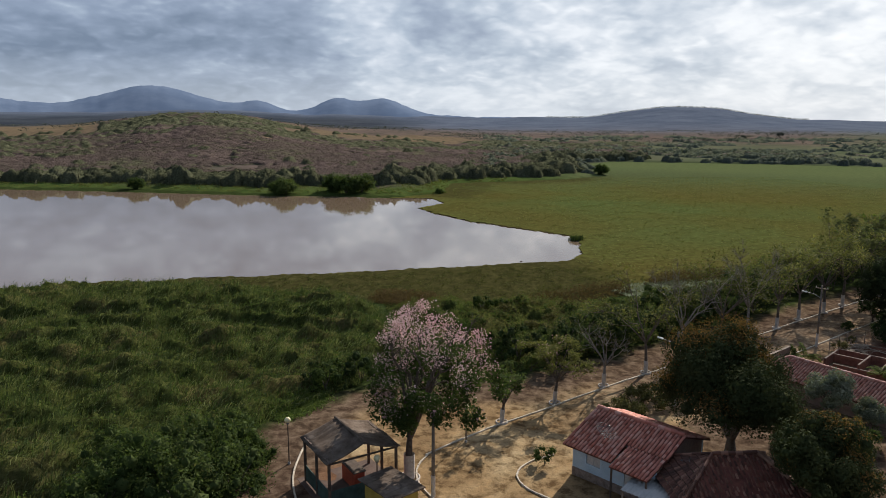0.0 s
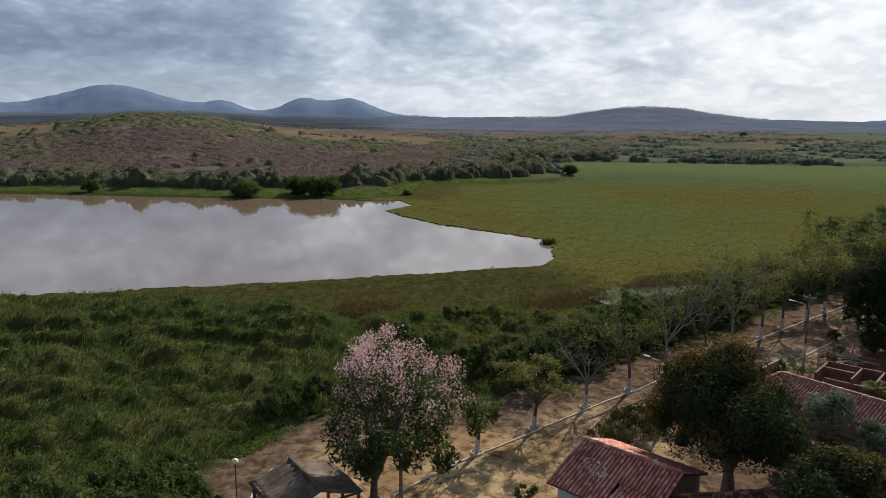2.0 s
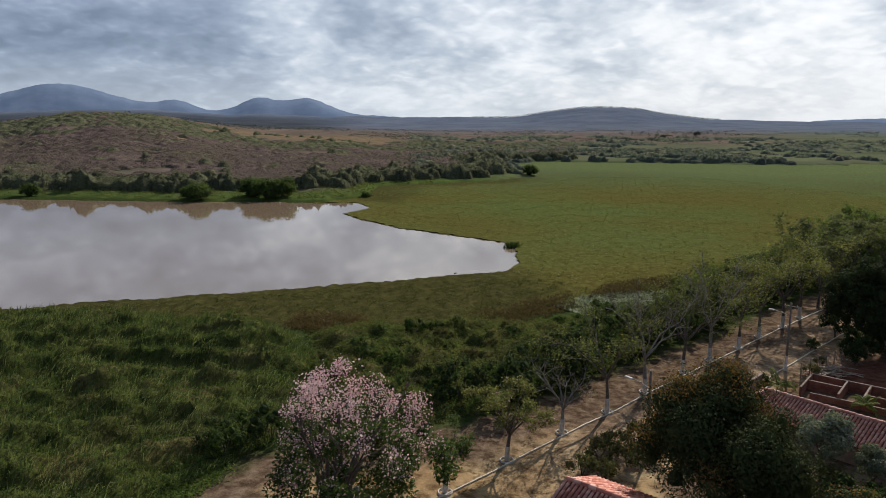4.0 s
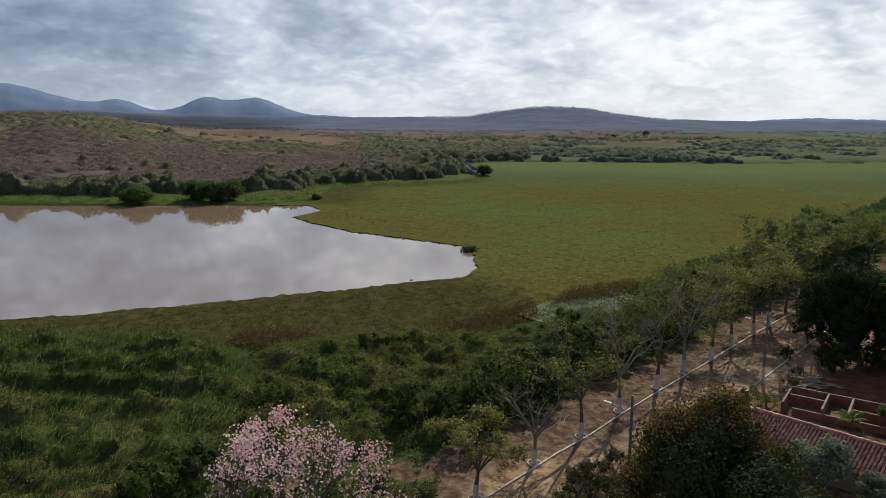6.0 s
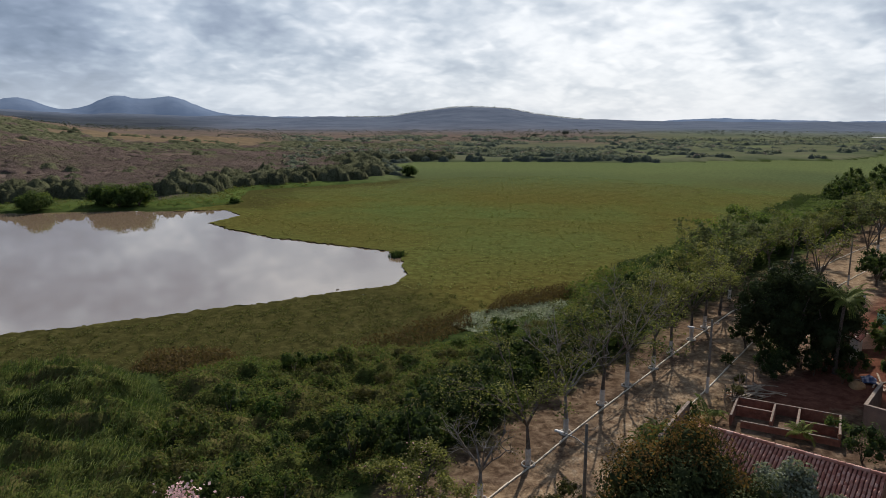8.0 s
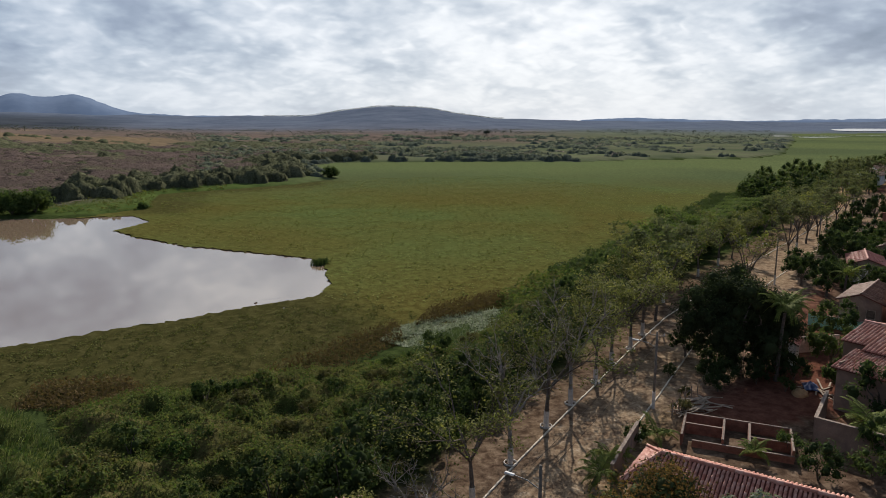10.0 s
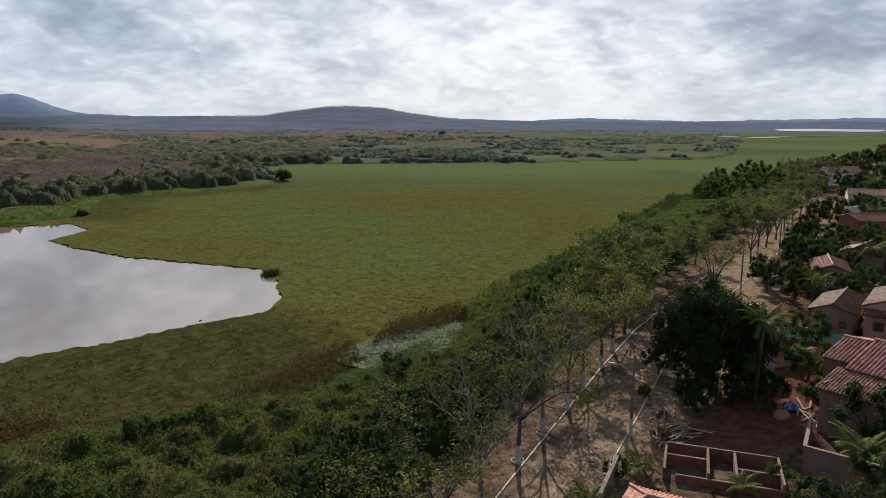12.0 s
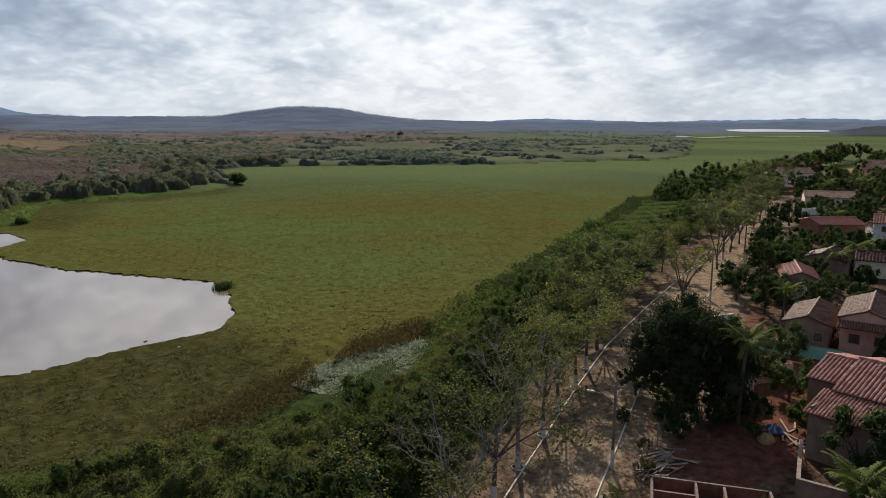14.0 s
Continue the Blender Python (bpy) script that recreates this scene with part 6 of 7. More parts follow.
# tussock by the lake's tip
tus = put(rooted("reed_tussock", "dark reed tussock at the tip of the open water", "reeds"), 44.9, 112.0)
tus.location.z = 0.0
rng = np.random.RandomState(98)
pp = rng.normal(size=(420, 2)) * 0.55
v, q4, q3 = blades(pp, 0 * pp[:, 0], 0.9, 0.07, rng, (0.3, 0.1), 0.5)
part_np("blade_cluster", v, [q4, q3], M_LEAF_DARK, tus)


# ---------------------------------------------------------------- houses
def tile_slope(x0, x1, ridge, eave, pitch=0.2, row=0.22, seed=0, sag=0.0, trim=None):
    """Barrel tiles over one roof slope, from the ridge (y, z) down to the eave (y, z), course over course."""
    rng = np.random.RandomState(seed)
    (y0, z0), (y1, z1) = ridge, eave
    L = math.hypot(y1 - y0, z1 - z0)
    n, m = max(1, round((x1 - x0) / pitch)), max(1, round(L / row))
    dy, dz = (y1 - y0) / L, (z1 - z0) / L
    ny, nz = -dz * (1 if y1 > y0 else -1), abs(dy)
    ny = -dz if y1 > y0 else dz
    prof = np.array([(-0.34, -0.026), (-0.26, 0.026), (0.0, 0.052), (0.26, 0.026), (0.34, -0.026)])
    i, j = np.meshgrid(np.arange(n), np.arange(m), indexing="ij")
    i, j = i.ravel(), j.ravel()
    if trim:
        u, xc = (j + 0.6) / m, x0 + (i + 0.5) * (x1 - x0) / n
        ok = (xc > trim[0] + (x0 - trim[0]) * u) & (xc < trim[1] + (x1 - trim[1]) * u)
        i, j = i[ok], j[ok]
    k = len(i)
    loose = 3.5 if sag else 1.0
    shift, lift = rng.normal(size=k) * 0.008 * loose, rng.normal(size=k) * 0.006 * loose
    w = (x1 - x0) / n
    s0 = j * L / m - 0.05
    s1 = (j + 1) * L / m + 0.01
    vs = []
    for s, h in ((s0, 0.0), (s1, 0.020), (s1, -0.03)):
        for px, pz in prof:
            x = x0 + (i + 0.5) * w + px * w + shift
            q = pz * (0.0 if h < 0 else 1.0) + h + lift
            droop = sag * np.sin(np.pi * (i + 0.5) / n) * np.sin(np.pi * s / L)
            vs.append(np.stack([x, y0 + dy * s + ny * q * (1 if y1 > y0 else 1), z0 + dz * s + nz * q - droop], -1))
    v = np.stack(vs, 1).reshape(-1, 3)
    base = 15 * np.arange(k)[:, None]
    faces = []
    for a in range(2):
        for b in range(4):
            faces.append(base + np.array([[a * 5 + b, (a + 1) * 5 + b, (a + 1) * 5 + b + 1, a * 5 + b + 1]]))
    return v, np.concatenate(faces)


def wall_boxes(bm, axis, at, lo, hi, z0, z1, t, holes=()):
    """A straight wall with rectangular openings through it, as one closed body. axis: along x or y."""
    us = sorted({lo, hi, *(p + s * w / 2 for p, w, _, _ in holes for s in (-1, 1))})
    zs = sorted({z0, z1, *(z0 + k for _, _, sill, h in holes for k in (sill, sill + h))})
    solid_cell = lambda u, z: not any(abs(u - p) < w / 2 and z0 + sill < z < z0 + sill + h for p, w, sill, h in holes)
    cells = {(i, j) for i in range(len(us) - 1) for j in range(len(zs) - 1) if solid_cell((us[i] + us[i + 1]) / 2, (zs[j] + zs[j + 1]) / 2)}
    made = {}
    def vert(i, j, k):
        if (i, j, k) not in made:
            off = at + (k - 0.5) * t
            made[i, j, k] = bm.verts.new((us[i], off, zs[j]) if axis == "x" else (off, us[i], zs[j]))
        return made[i, j, k]
    for i, j in cells:
        for k in (0, 1):
            bm.faces.new([vert(i, j, k), vert(i + 1, j, k), vert(i + 1, j + 1, k), vert(i, j + 1, k)])
        for (di, dj), ((a, b), (c, d)) in {(-1, 0): ((0, 0), (0, 1)), (1, 0): ((1, 0), (1, 1)), (0, -1): ((0, 0), (1, 0)), (0, 1): ((0, 1), (1, 1))}.items():
            if (i + di, j + dj) not in cells:
                bm.faces.new([vert(i + a, j + b, 0), vert(i + c, j + d, 0), vert(i + c, j + d, 1), vert(i + a, j + b, 1)])
    bmesh.ops.recalc_face_normals(bm, faces=bm.faces)


def window(parent, axis, at, p, w, z, h, out, frame_mat=None, pane_mat=None, name="window", leaves_n=2):
    """A framed opening with shutters or door leaves, a little back from the wall's face."""
    frame_mat, pane_mat = frame_mat or M_WOOD, pane_mat or M_DARKWOOD
    f = 0.06
    def b4(bm, a, b, c, d, back, front):
        y0, y1 = sorted((at + out * back, at + out * front))
        if axis == "x":
            box(bm, a, y0, c, b, y1, d)
        else:
            box(bm, y0, a, c, y1, b, d)
    bm = bmesh.new()
    b4(bm, p - w / 2, p - w / 2 + f, z, z + h, -0.05, 0.09)
    b4(bm, p + w / 2 - f, p + w / 2, z, z + h, -0.05, 0.09)
    b4(bm, p - w / 2 + f, p + w / 2 - f, z + h - f, z + h, -0.05, 0.09)
    b4(bm, p - w / 2 + f, p + w / 2 - f, z, z + f, -0.05, 0.09)
    fr = part(name, bm, frame_mat, parent)
    step_w = (w - 2 * f) / leaves_n
    for k in range(leaves_n):
        bm = bmesh.new()
        a = p - w / 2 + f + k * step_w
        b4(bm, a + 0.01, a + step_w - 0.01, z + f, z + h - f, -0.02, 0.03)
        part("shutter" if name == "window" else "door_leaf", bm, pane_mat, fr)
    return fr


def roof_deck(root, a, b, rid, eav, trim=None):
    """The pan tiles that the cover tiles lie on, coloured dark for the shade between."""
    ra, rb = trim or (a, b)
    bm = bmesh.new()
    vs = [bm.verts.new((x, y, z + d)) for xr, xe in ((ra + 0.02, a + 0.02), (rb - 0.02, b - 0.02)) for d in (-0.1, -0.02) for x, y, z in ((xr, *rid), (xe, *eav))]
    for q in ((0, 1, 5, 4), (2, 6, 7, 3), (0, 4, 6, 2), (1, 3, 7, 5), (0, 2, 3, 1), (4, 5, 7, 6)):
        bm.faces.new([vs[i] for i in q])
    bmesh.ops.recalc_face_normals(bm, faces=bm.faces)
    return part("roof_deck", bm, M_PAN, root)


def gable_house(name, label, cx, cy, yaw, L, W, zg, ze, zr, tile, wall_mat, over=0.3, openings=(), slopes=None, seed=0, gable_mat=None, plinth=None, verge=0.15, win=None, sag=0.0, hip=0.0, group=""):
    """A one-storey house under a tiled gable roof. openings: (side, along, width, sill, height, kind)."""
    root = tagged(new(name), label, "house", group)
    root.matrix_world = pose(cx, cy, zg, 0, 0, yaw)
    h, top = ze - zg, zr - zg
    over_z = (top - h) / (W / 2) * over
    holes = {k: [] for k in "SNEW"}
    for s, p, w, sill, hh, kind in openings:
        holes[s].append((p, w, sill, hh))
    t = 0.16
    for s in "SN":
        bm = bmesh.new()
        wall_boxes(bm, "x", (-1 if s == "S" else 1) * (W / 2 - t / 2), -L / 2, L / 2, -0.3, h - 0.02, t, [(p, w, sill + 0.3, hh) for p, w, sill, hh in holes[s]])
        part("wall", bm, wall_mat, root)
    for s in "EW":
        bm = bmesh.new()
        at = (1 if s == "E" else -1) * (L / 2 - t / 2)
        wall_boxes(bm, "y", at, -W / 2 + t, W / 2 - t, -0.3, h - 0.02, t, [(p, w, sill + 0.3, hh) for p, w, sill, hh in holes[s]])
        wall = part("wall", bm, wall_mat if not gable_mat else gable_mat, root)
        if not hip:
            bm = bmesh.new()
            vs = [bm.verts.new((at + dx, y, z)) for dx in (-t / 2, t / 2) for y, z in ((-W / 2 + 0.02, h - 0.02), (W / 2 - 0.02, h - 0.02), (0, top - 0.05))]
            bm.faces.new((vs[2], vs[1], vs[0])), bm.faces.new(vs[3:6])
            for a in range(3):
                b = (a + 1) % 3
                bm.faces.new((vs[a], vs[b], vs[3 + b], vs[3 + a]))
            bmesh.ops.recalc_face_normals(bm, faces=bm.faces)
            part("gable", bm, wall_mat if not gable_mat else gable_mat, root)
    for s, p, w, sill, hh, kind in openings:
        axis, at, out = {"S": ("x", -W / 2 + t / 2, -1), "N": ("x", W / 2 - t / 2, 1), "E": ("y", L / 2 - t / 2, 1), "W": ("y", -L / 2 + t / 2, -1)}[s]
        window(root, axis, at, p, w, sill, hh, out, *(win or (None, None)), name=kind, leaves_n=2 if w > 0.9 else 1)
    if plinth:
        bm = boxes((-L / 2 - 0.02, -W / 2 - 0.02, -0.3, L / 2 + 0.02, -W / 2 - 0.002, 0.55))
        part("plinth", bm, plinth, root, "stained peeling plinth")
    x0, x1 = -L / 2 - verge, L / 2 + verge
    if hip:
        x0 += hip * 0.5
    for k, (a, b, rid, eav, *cut) in enumerate(slopes or ((x0, x1, (0, top + 0.04), (-W / 2 - over, h - over_z + 0.04)), (x0, x1, (0, top + 0.04), (W / 2 + over, h - over_z + 0.04)))):
        far = 1.0 if cx < 58 else 1.25 if cx < 90 else 1.9
        v, f = tile_slope(a, b, rid, eav, 0.2 * far, 0.23 * far, seed + k, sag, cut[0] if cut else None)
        tagged(part_np("roof_slope", v, [f], tile, root), kind="stuff")
        roof_deck(root, a, b, rid, eav, cut[0] if cut else None)
        if cut:
            x0, x1 = cut[0]
    n = int((x1 - x0) / 0.36)
    caps = []
    for k in range(n):
        xa = x0 + (x1 - x0) * k / n
        xb = x0 + (x1 - x0) * (k + 1) / n + 0.03
        z = top + 0.08 - sag * math.sin(math.pi * (k + 0.5) / n) * 0.4
        caps.append((np.array([(xa, 0, z), (xb, 0, z + 0.018)]), np.array([0.105, 0.12])))
    v, f = tubes(caps, 8)
    tagged(part_np("ridge_cap", v, [f], tile, root), kind="stuff")
    return root


def hip_end(root, x_ridge, x_eave, half, top, low, tile, seed=5):
    """A triangular tiled end, course by course."""
    rng = np.random.RandomState(seed)
    vs, fs, n = [], [], 0
    m = 9
    L = abs(x_eave - x_ridge)
    for j in range(m):
        u0, u1 = j / m, (j + 1) / m
        cols = max(1, int(2 * half * u1 / 0.2))
        for c in range(cols):
            y0, y1 = -half * u1 + 2 * half * u1 * c / cols, -half * u1 + 2 * half * u1 * (c + 1) / cols
            for u, dz in ((u0, 0.0), (u1, 0.03)):
                x = x_ridge + (x_eave - x_ridge) * u
                z = top + (low - top) * u + dz + rng.normal() * 0.004
                for y, b in ((y0, 0), ((y0 + y1) / 2, 0.07), (y1, 0)):
                    vs.append((x, y * (u / u1 if u < u1 else 1), z + b))
            for a in range(2):
                fs.append((n + a, n + a + 1, n + 3 + a + 1, n + 3 + a))
            n += 6
    caps = []
    for s in (-1, 1):
        a, b = np.array((x_ridge, 0, top + 0.05)), np.array((x_eave, s * half, low + 0.06))
        for k in range(8):
            caps.append((np.array([a + (b - a) * k / 8, a + (b - a) * (k + 1.08) / 8]), np.array([0.075, 0.09])))
    v, f = tubes(caps, 8)
    tagged(part_np("hip_cap", v, [f], tile, root), kind="stuff")
    tagged(part_np("roof_end", np.array(vs), [np.array(fs)], tile, root), kind="stuff")


# the blue house with its porch
A = gable_house("house", "small sky-blue house with red tiled roof and tiled porch", 18.9, 28.45, -55, 4.9, 5.0, 1.42, 3.62, 4.55, M_TILE, M_BLUE, 0.34,
                [("S", -1.15, 1.0, 0.95, 1.0, "window"), ("S", 1.1, 0.85, 0.02, 2.0, "door")],
                slopes=((-2.7, 0.35, (0, 3.17), (-3.15, 2.02)), (0.35, 2.7, (0, 3.17), (-1.75, 2.52)), (-2.7, 2.7, (0, 3.17), (2.85, 2.11))), seed=3, gable_mat=M_BROWNP, plinth=M_MORTAR, win=(M_BLUE, M_GREYSHEET))
v, f = tile_slope(0.42, 2.6, (-1.62, 2.46), (-3.5, 1.98), seed=8)
tagged(part_np("porch_roof", v, [f], M_TILE, A), kind="stuff")
roof_deck(A, 0.42, 2.6, (-1.62, 2.46), (-3.5, 1.98))
part("porch_beam", boxes((0.45, -3.4, 1.86, 2.55, -3.3, 1.96)), M_DARKWOOD, A)
for x in (0.5, 2.45):
    part("porch_post", boxes((x - 0.04, -3.39, -0.3, x + 0.04, -3.31, 1.86)), M_DARKWOOD, A)
part("porch_floor", boxes((0.4, -3.5, -0.3, 2.6, -2.53, 0.06)), M_CONCRETE, A)


def dish(x, y, z, r, yaw, tilt, label, mesh_dish, post=0.6):
    root = tagged(new("satellite_dish"), label, "satellite dish")
    root.matrix_world = pose(x, y, z, 0, 0, yaw)
    bm = bmesh.new()
    rod(bm, (0, 0, -post), (0, 0, 0), 0.03)
    part("mast", bm, M_METAL, root)
    ct = Matrix.Translation((0, 0, r * 0.5)) @ pose(0, 0, 0, tilt)
    if mesh_dish:
        vs, fs, n = [], [], 0
        for a in np.linspace(0, 2 * np.pi, 16, endpoint=False):
            pts = [ct @ Vector((math.cos(a) * r * u, math.sin(a) * r * u, 0.28 * r * u * u)) for u in np.linspace(0.1, 1, 5)]
            w, f = tubes([(np.array(pts), np.full(5, 0.007))], 4)
            vs.append(w), fs.append(f + n)
            n += len(w)
        for u in (0.3, 0.5, 0.7, 0.85, 1.0):
            pts = [ct @ Vector((math.cos(a) * r * u, math.sin(a) * r * u, 0.28 * r * u * u)) for a in np.linspace(0, 2 * np.pi, 25)]
            w, f = tubes([(np.array(pts), np.full(25, 0.006 if u < 1 else 0.010))], 4)
            vs.append(w), fs.append(f + n)
            n += len(w)
        part_np("mesh_bowl", np.concatenate(vs), [np.concatenate(fs)], M_METAL, root, "open wire-mesh bowl")
    else:
        bm = bmesh.new()
        rings = []
        for u in (0.0, 0.35, 0.7, 1.0):
            rings.append([bm.verts.new(ct @ Vector((math.cos(a) * r * u, math.sin(a) * r * u, 0.25 * r * u * u))) for a in np.linspace(0, 2 * np.pi, 20, endpoint=False)] if u else [bm.verts.new(ct @ Vector((0, 0, 0)))])
        for k in range(20):
            bm.faces.new((rings[0][0], rings[1][k], rings[1][(k + 1) % 20]))
            for a, b in ((1, 2), (2, 3)):
                bm.faces.new((rings[a][k], rings[b][k], rings[b][(k + 1) % 20], rings[a][(k + 1) % 20]))
        bmesh.ops.solidify(bm, geom=bm.faces[:], thickness=0.012)
        part("bowl", bm, M_GREYSHEET, root, "round pale grey bowl", True)
    bm = bmesh.new()
    tip = ct @ Vector((0, 0, r * 0.75))
    for a in (0, 2.1, 4.2):
        rod(bm, ct @ Vector((math.cos(a) * r * 0.95, math.sin(a) * r * 0.95, 0.25 * r)), tip, 0.008, sides=5)
    rod(bm, tip, tip + Vector((0, 0, 0.01)) + (tip - ct @ Vector((0, 0, 0))).normalized() * 0.1, 0.04)
    part("feed_arm", bm, M_METAL, root)
    return root


dish(16.8, 28.0, 4.0, 0.55, 40, 28, "wire-mesh satellite dish on the blue house's roof", True, 0.4)
dish(19.9, 24.9, 3.6, 0.4, 60, -65, "small round grey satellite dish beside the old roof", False, 2.0)
dish(83.0, 55.0, 4.0, 1.0, 60, -40, "wire-mesh satellite dish standing between garden trees", True, 2.4)

# lean-to of grey sheets beside the blue house
lean = tagged(new("lean_to"), "grey corrugated lean-to roof on thin posts", "shed")
lean.matrix_world = pose(18.0, 24.2, 1.45, 0, 0, -52)
n = 40
xs = np.linspace(-1.5, 1.5, n)
v = np.array([(x, y, z + 0.03 * math.sin(x * 30)) for y, z in ((-0.9, 1.35), (0.9, 1.65)) for x in xs])
q = np.array([(i, i + 1, n + i + 1, n + i) for i in range(n - 1)])
sheet_ob = part_np("roof_sheet", v, [q], M_GREYSHEET, lean)
md = sheet_ob.modifiers.new("thickness", "SOLIDIFY")
md.thickness = 0.012
for x in (-1.4, 1.4):
    for y, z in ((-0.8, 1.33), (0.8, 1.6)):
        part("post", boxes((x - 0.04, y - 0.04, -0.3, x + 0.04, y + 0.04, z)), M_WOOD, lean)

OLD = gable_house("house", "old house under a sagging soot-dark tiled roof", 21.5, 24.3, -5, 5.8, 4.4, 1.45, 3.3, 4.5, M_TILE_OLD, M_CREAM, 0.3, [("S", 0.4, 0.8, 0.9, 0.9, "window")], seed=20, sag=0.08, hip=2.0,
                  slopes=((-3.3, 3.4, (0, 3.09), (-2.55, 1.7), (-0.7, 1.5)), (-3.3, 3.4, (0, 3.09), (2.55, 1.7), (-0.7, 1.5))))
hip_end(OLD, -0.7, -3.3, 2.55, 3.09, 1.72, M_TILE_OLD, 21)
hip_end(OLD, 1.5, 3.4, 2.55, 3.09, 1.72, M_TILE_TAN, 22)

# the long house with the hipped end
B = gable_house("house", "long low house with pinkish red barrel-tiled roof, hipped end", 37.05, 35.8, -65, 9.3, 3.9, 1.5, 2.85, 3.62, M_TILE_PALE, M_BROWNP, 0.3, [("S", 1.0, 0.9, 0.6, 0.7, "window")],
                slopes=((-5.3, 4.8, (0, 2.16), (-2.25, 1.27), (-3.9, 4.8)), (-5.3, 4.8, (0, 2.16), (2.25, 1.27), (-3.9, 4.8))), seed=30, hip=1.2)
hip_end(B, -3.9, -5.3, 2.3, 2.16, 1.22, M_TILE_PALE)
gable_house("house", "low rear annexe with faded clay tiles", 41.4, 29.4, -65, 3.6, 3.2, 1.5, 2.6, 3.2, M_TILE_PALE, M_BROWNP, 0.25, seed=33)

# yard wall by the street
def yard_wall(name, label, pts, h, mat, t=0.16, cap=None):
    root = tagged(new(name), label, "wall", kind="structure")
    for a, b in zip(pts, pts[1:]):
        a, b = Vector(a), Vector(b)
        L = (b - a).length
        m = Matrix.Translation((a.x, a.y, 0)) @ pose(0, 0, min(ground_z(*a), ground_z(*b)), 0, 0, math.degrees(math.atan2(b.y - a.y, b.x - a.x)))
        o = part("wall_panel", boxes((0, -t / 2, -0.3, L, t / 2, h)), mat, root)
        o.matrix_local = m
        c = part("coping", boxes((-0.01, -t / 2 - 0.025, h, L + 0.01, t / 2 + 0.025, h + 0.05)), cap or M_MORTAR, root)
        c.matrix_local = m
    return root


yard_wall("garden_wall", "bare brown plastered yard wall beside the long house", [(38.9, 44.2), (35.0, 41.9), (33.6, 41.0)], 1.2, M_BROWNP)
yard_wall("garden_wall", "tall bare plastered boundary wall of the red yard", [(52.4, 40.4), (47.6, 38.3), (48.6, 34.6)], 1.7, M_BROWNP)
yard_wall("garden_wall", "low plaster wall across the gardens", [(60.2, 50.0), (66.5, 47.6)], 1.3, M_PINK)
yard_wall("forecourt_wall", "turquoise front wall of the gabled house", [(71.6, 53.4), (73.6, 46.2)], 1.1, M_GREENP)
yard_wall("white_wall", "whitewashed L-shaped wall end at the street corner", [(78.6, 59.4), (76.2, 60.2), (74.9, 58.3)], 0.7, M_WHITE, 0.22, M_WHITE)


# unfinished brick rooms
def ruin():
    root = tagged(new("unfinished_walls"), "roofless unfinished red brick rooms, weeds inside", "ruin")
    root.matrix_world = pose(43.4, 44.3, 1.6, 0, 0, -54.5)
    rows = [("x", 0, 0, 6.1, 1.15), ("y", 0, -3.4, -0.1, 1.15), ("x", -1.45, 0.1, 2.2, 1.05), ("x", -3.35, 0.6, 6.1, 0.62), ("y", 2.3, -3.25, -0.1, 1.15), ("y", 3.75, -3.25, -0.1, 1.1), ("y", 6.05, -3.3, -0.1, 1.2), ("x", -2.0, 3.85, 5.95, 1.0)]
    for axis, at, lo, hi, h in rows:
        h *= 0.55
        bm = bmesh.new()
        wall_boxes(bm, axis, at, lo, hi, -0.3, h, 0.14)
        w = part("brick_wall", bm, M_BRICK, root)
        # courses stand proud of their beds
        bm = bmesh.new()
        rr = random.Random(int(at * 10 + lo))
        z = 0.02
        while z < h - 0.18:
            x = lo + 0.02
            while x < hi - 0.3:
                for s in (-1, 1):
                    a, b = sorted((at + s * 0.068, at + s * (0.078 + rr.uniform(0, 0.006))))
                    if axis == "x":
                        box(bm, x, a, z, x + 0.28, b, z + 0.185)
                    else:
                        box(bm, a, x, z, b, x + 0.28, z + 0.185)
                x += 0.295
            z += 0.2
        tagged(part("brick_courses", bm, M_BRICK, w), kind="stuff")
        bm = bmesh.new()
        if axis == "x":
            box(bm, lo, at - 0.06, h + 0.003, hi, at + 0.06, h + 0.03)
        else:
            box(bm, at - 0.06, lo, h + 0.003, at + 0.06, hi, h + 0.03)
        part("mortar_top", bm, M_MORTAR, w)


ruin()

# stacked timber and yard clutter
def plank(x, y, z, L, yaw, tilt=0.0, w=0.1, mat=None):
    ob = part("plank", boxes((-L / 2, -w / 2, -0.015, L / 2, w / 2, 0.015), bevel=0.004), mat or M_WOOD, None)
    ob.matrix_world = pose(x, y, z, 0, tilt, yaw)
    return tagged(ob, "loose weathered plank lying on a timber heap", "plank", "heap of old timber")


rr = random.Random(12)
for k in range(34):
    x, y = 46.2 + rr.gauss(0, 1.0), 45.4 + rr.gauss(0, 0.5)
    plank(x, y, ground_z(x, y) + 0.03 + 0.5 * rr.random() * max(0, 1 - abs(x - 46.2) / 2), rr.uniform(1.0, 2.6), rr.gauss(-25, 28), rr.gauss(0, 5), rr.choice((0.06, 0.1, 0.16)))
for k in range(10):
    x, y = 56.0 + rr.gauss(0, 0.7), 42.4 + rr.gauss(0, 0.7)
    plank(x, y, ground_z(x, y) + 0.03 + 0.02 * k, rr.uniform(1.0, 2.4), rr.gauss(20, 40), 0, 0.12)
sand = new("sand_heap")
bm = bmesh.new()
bmesh.ops.create_uvsphere(bm, u_segments=24, v_segments=12, radius=1.0)
for vv in bm.verts:
    vv.co = Vector((vv.co.x * 0.8, vv.co.y * 0.55, max(vv.co.z, -0.1) * 0.35)) * (1 + 0.14 * noise.noise(vv.co * 2.3))
part("heap", bm, solid("yellow_sand", (0.30, 0.18, 0.09), (0.42, 0.27, 0.14), 2, 0.95, 0.4, 30), sand, smooth=True)
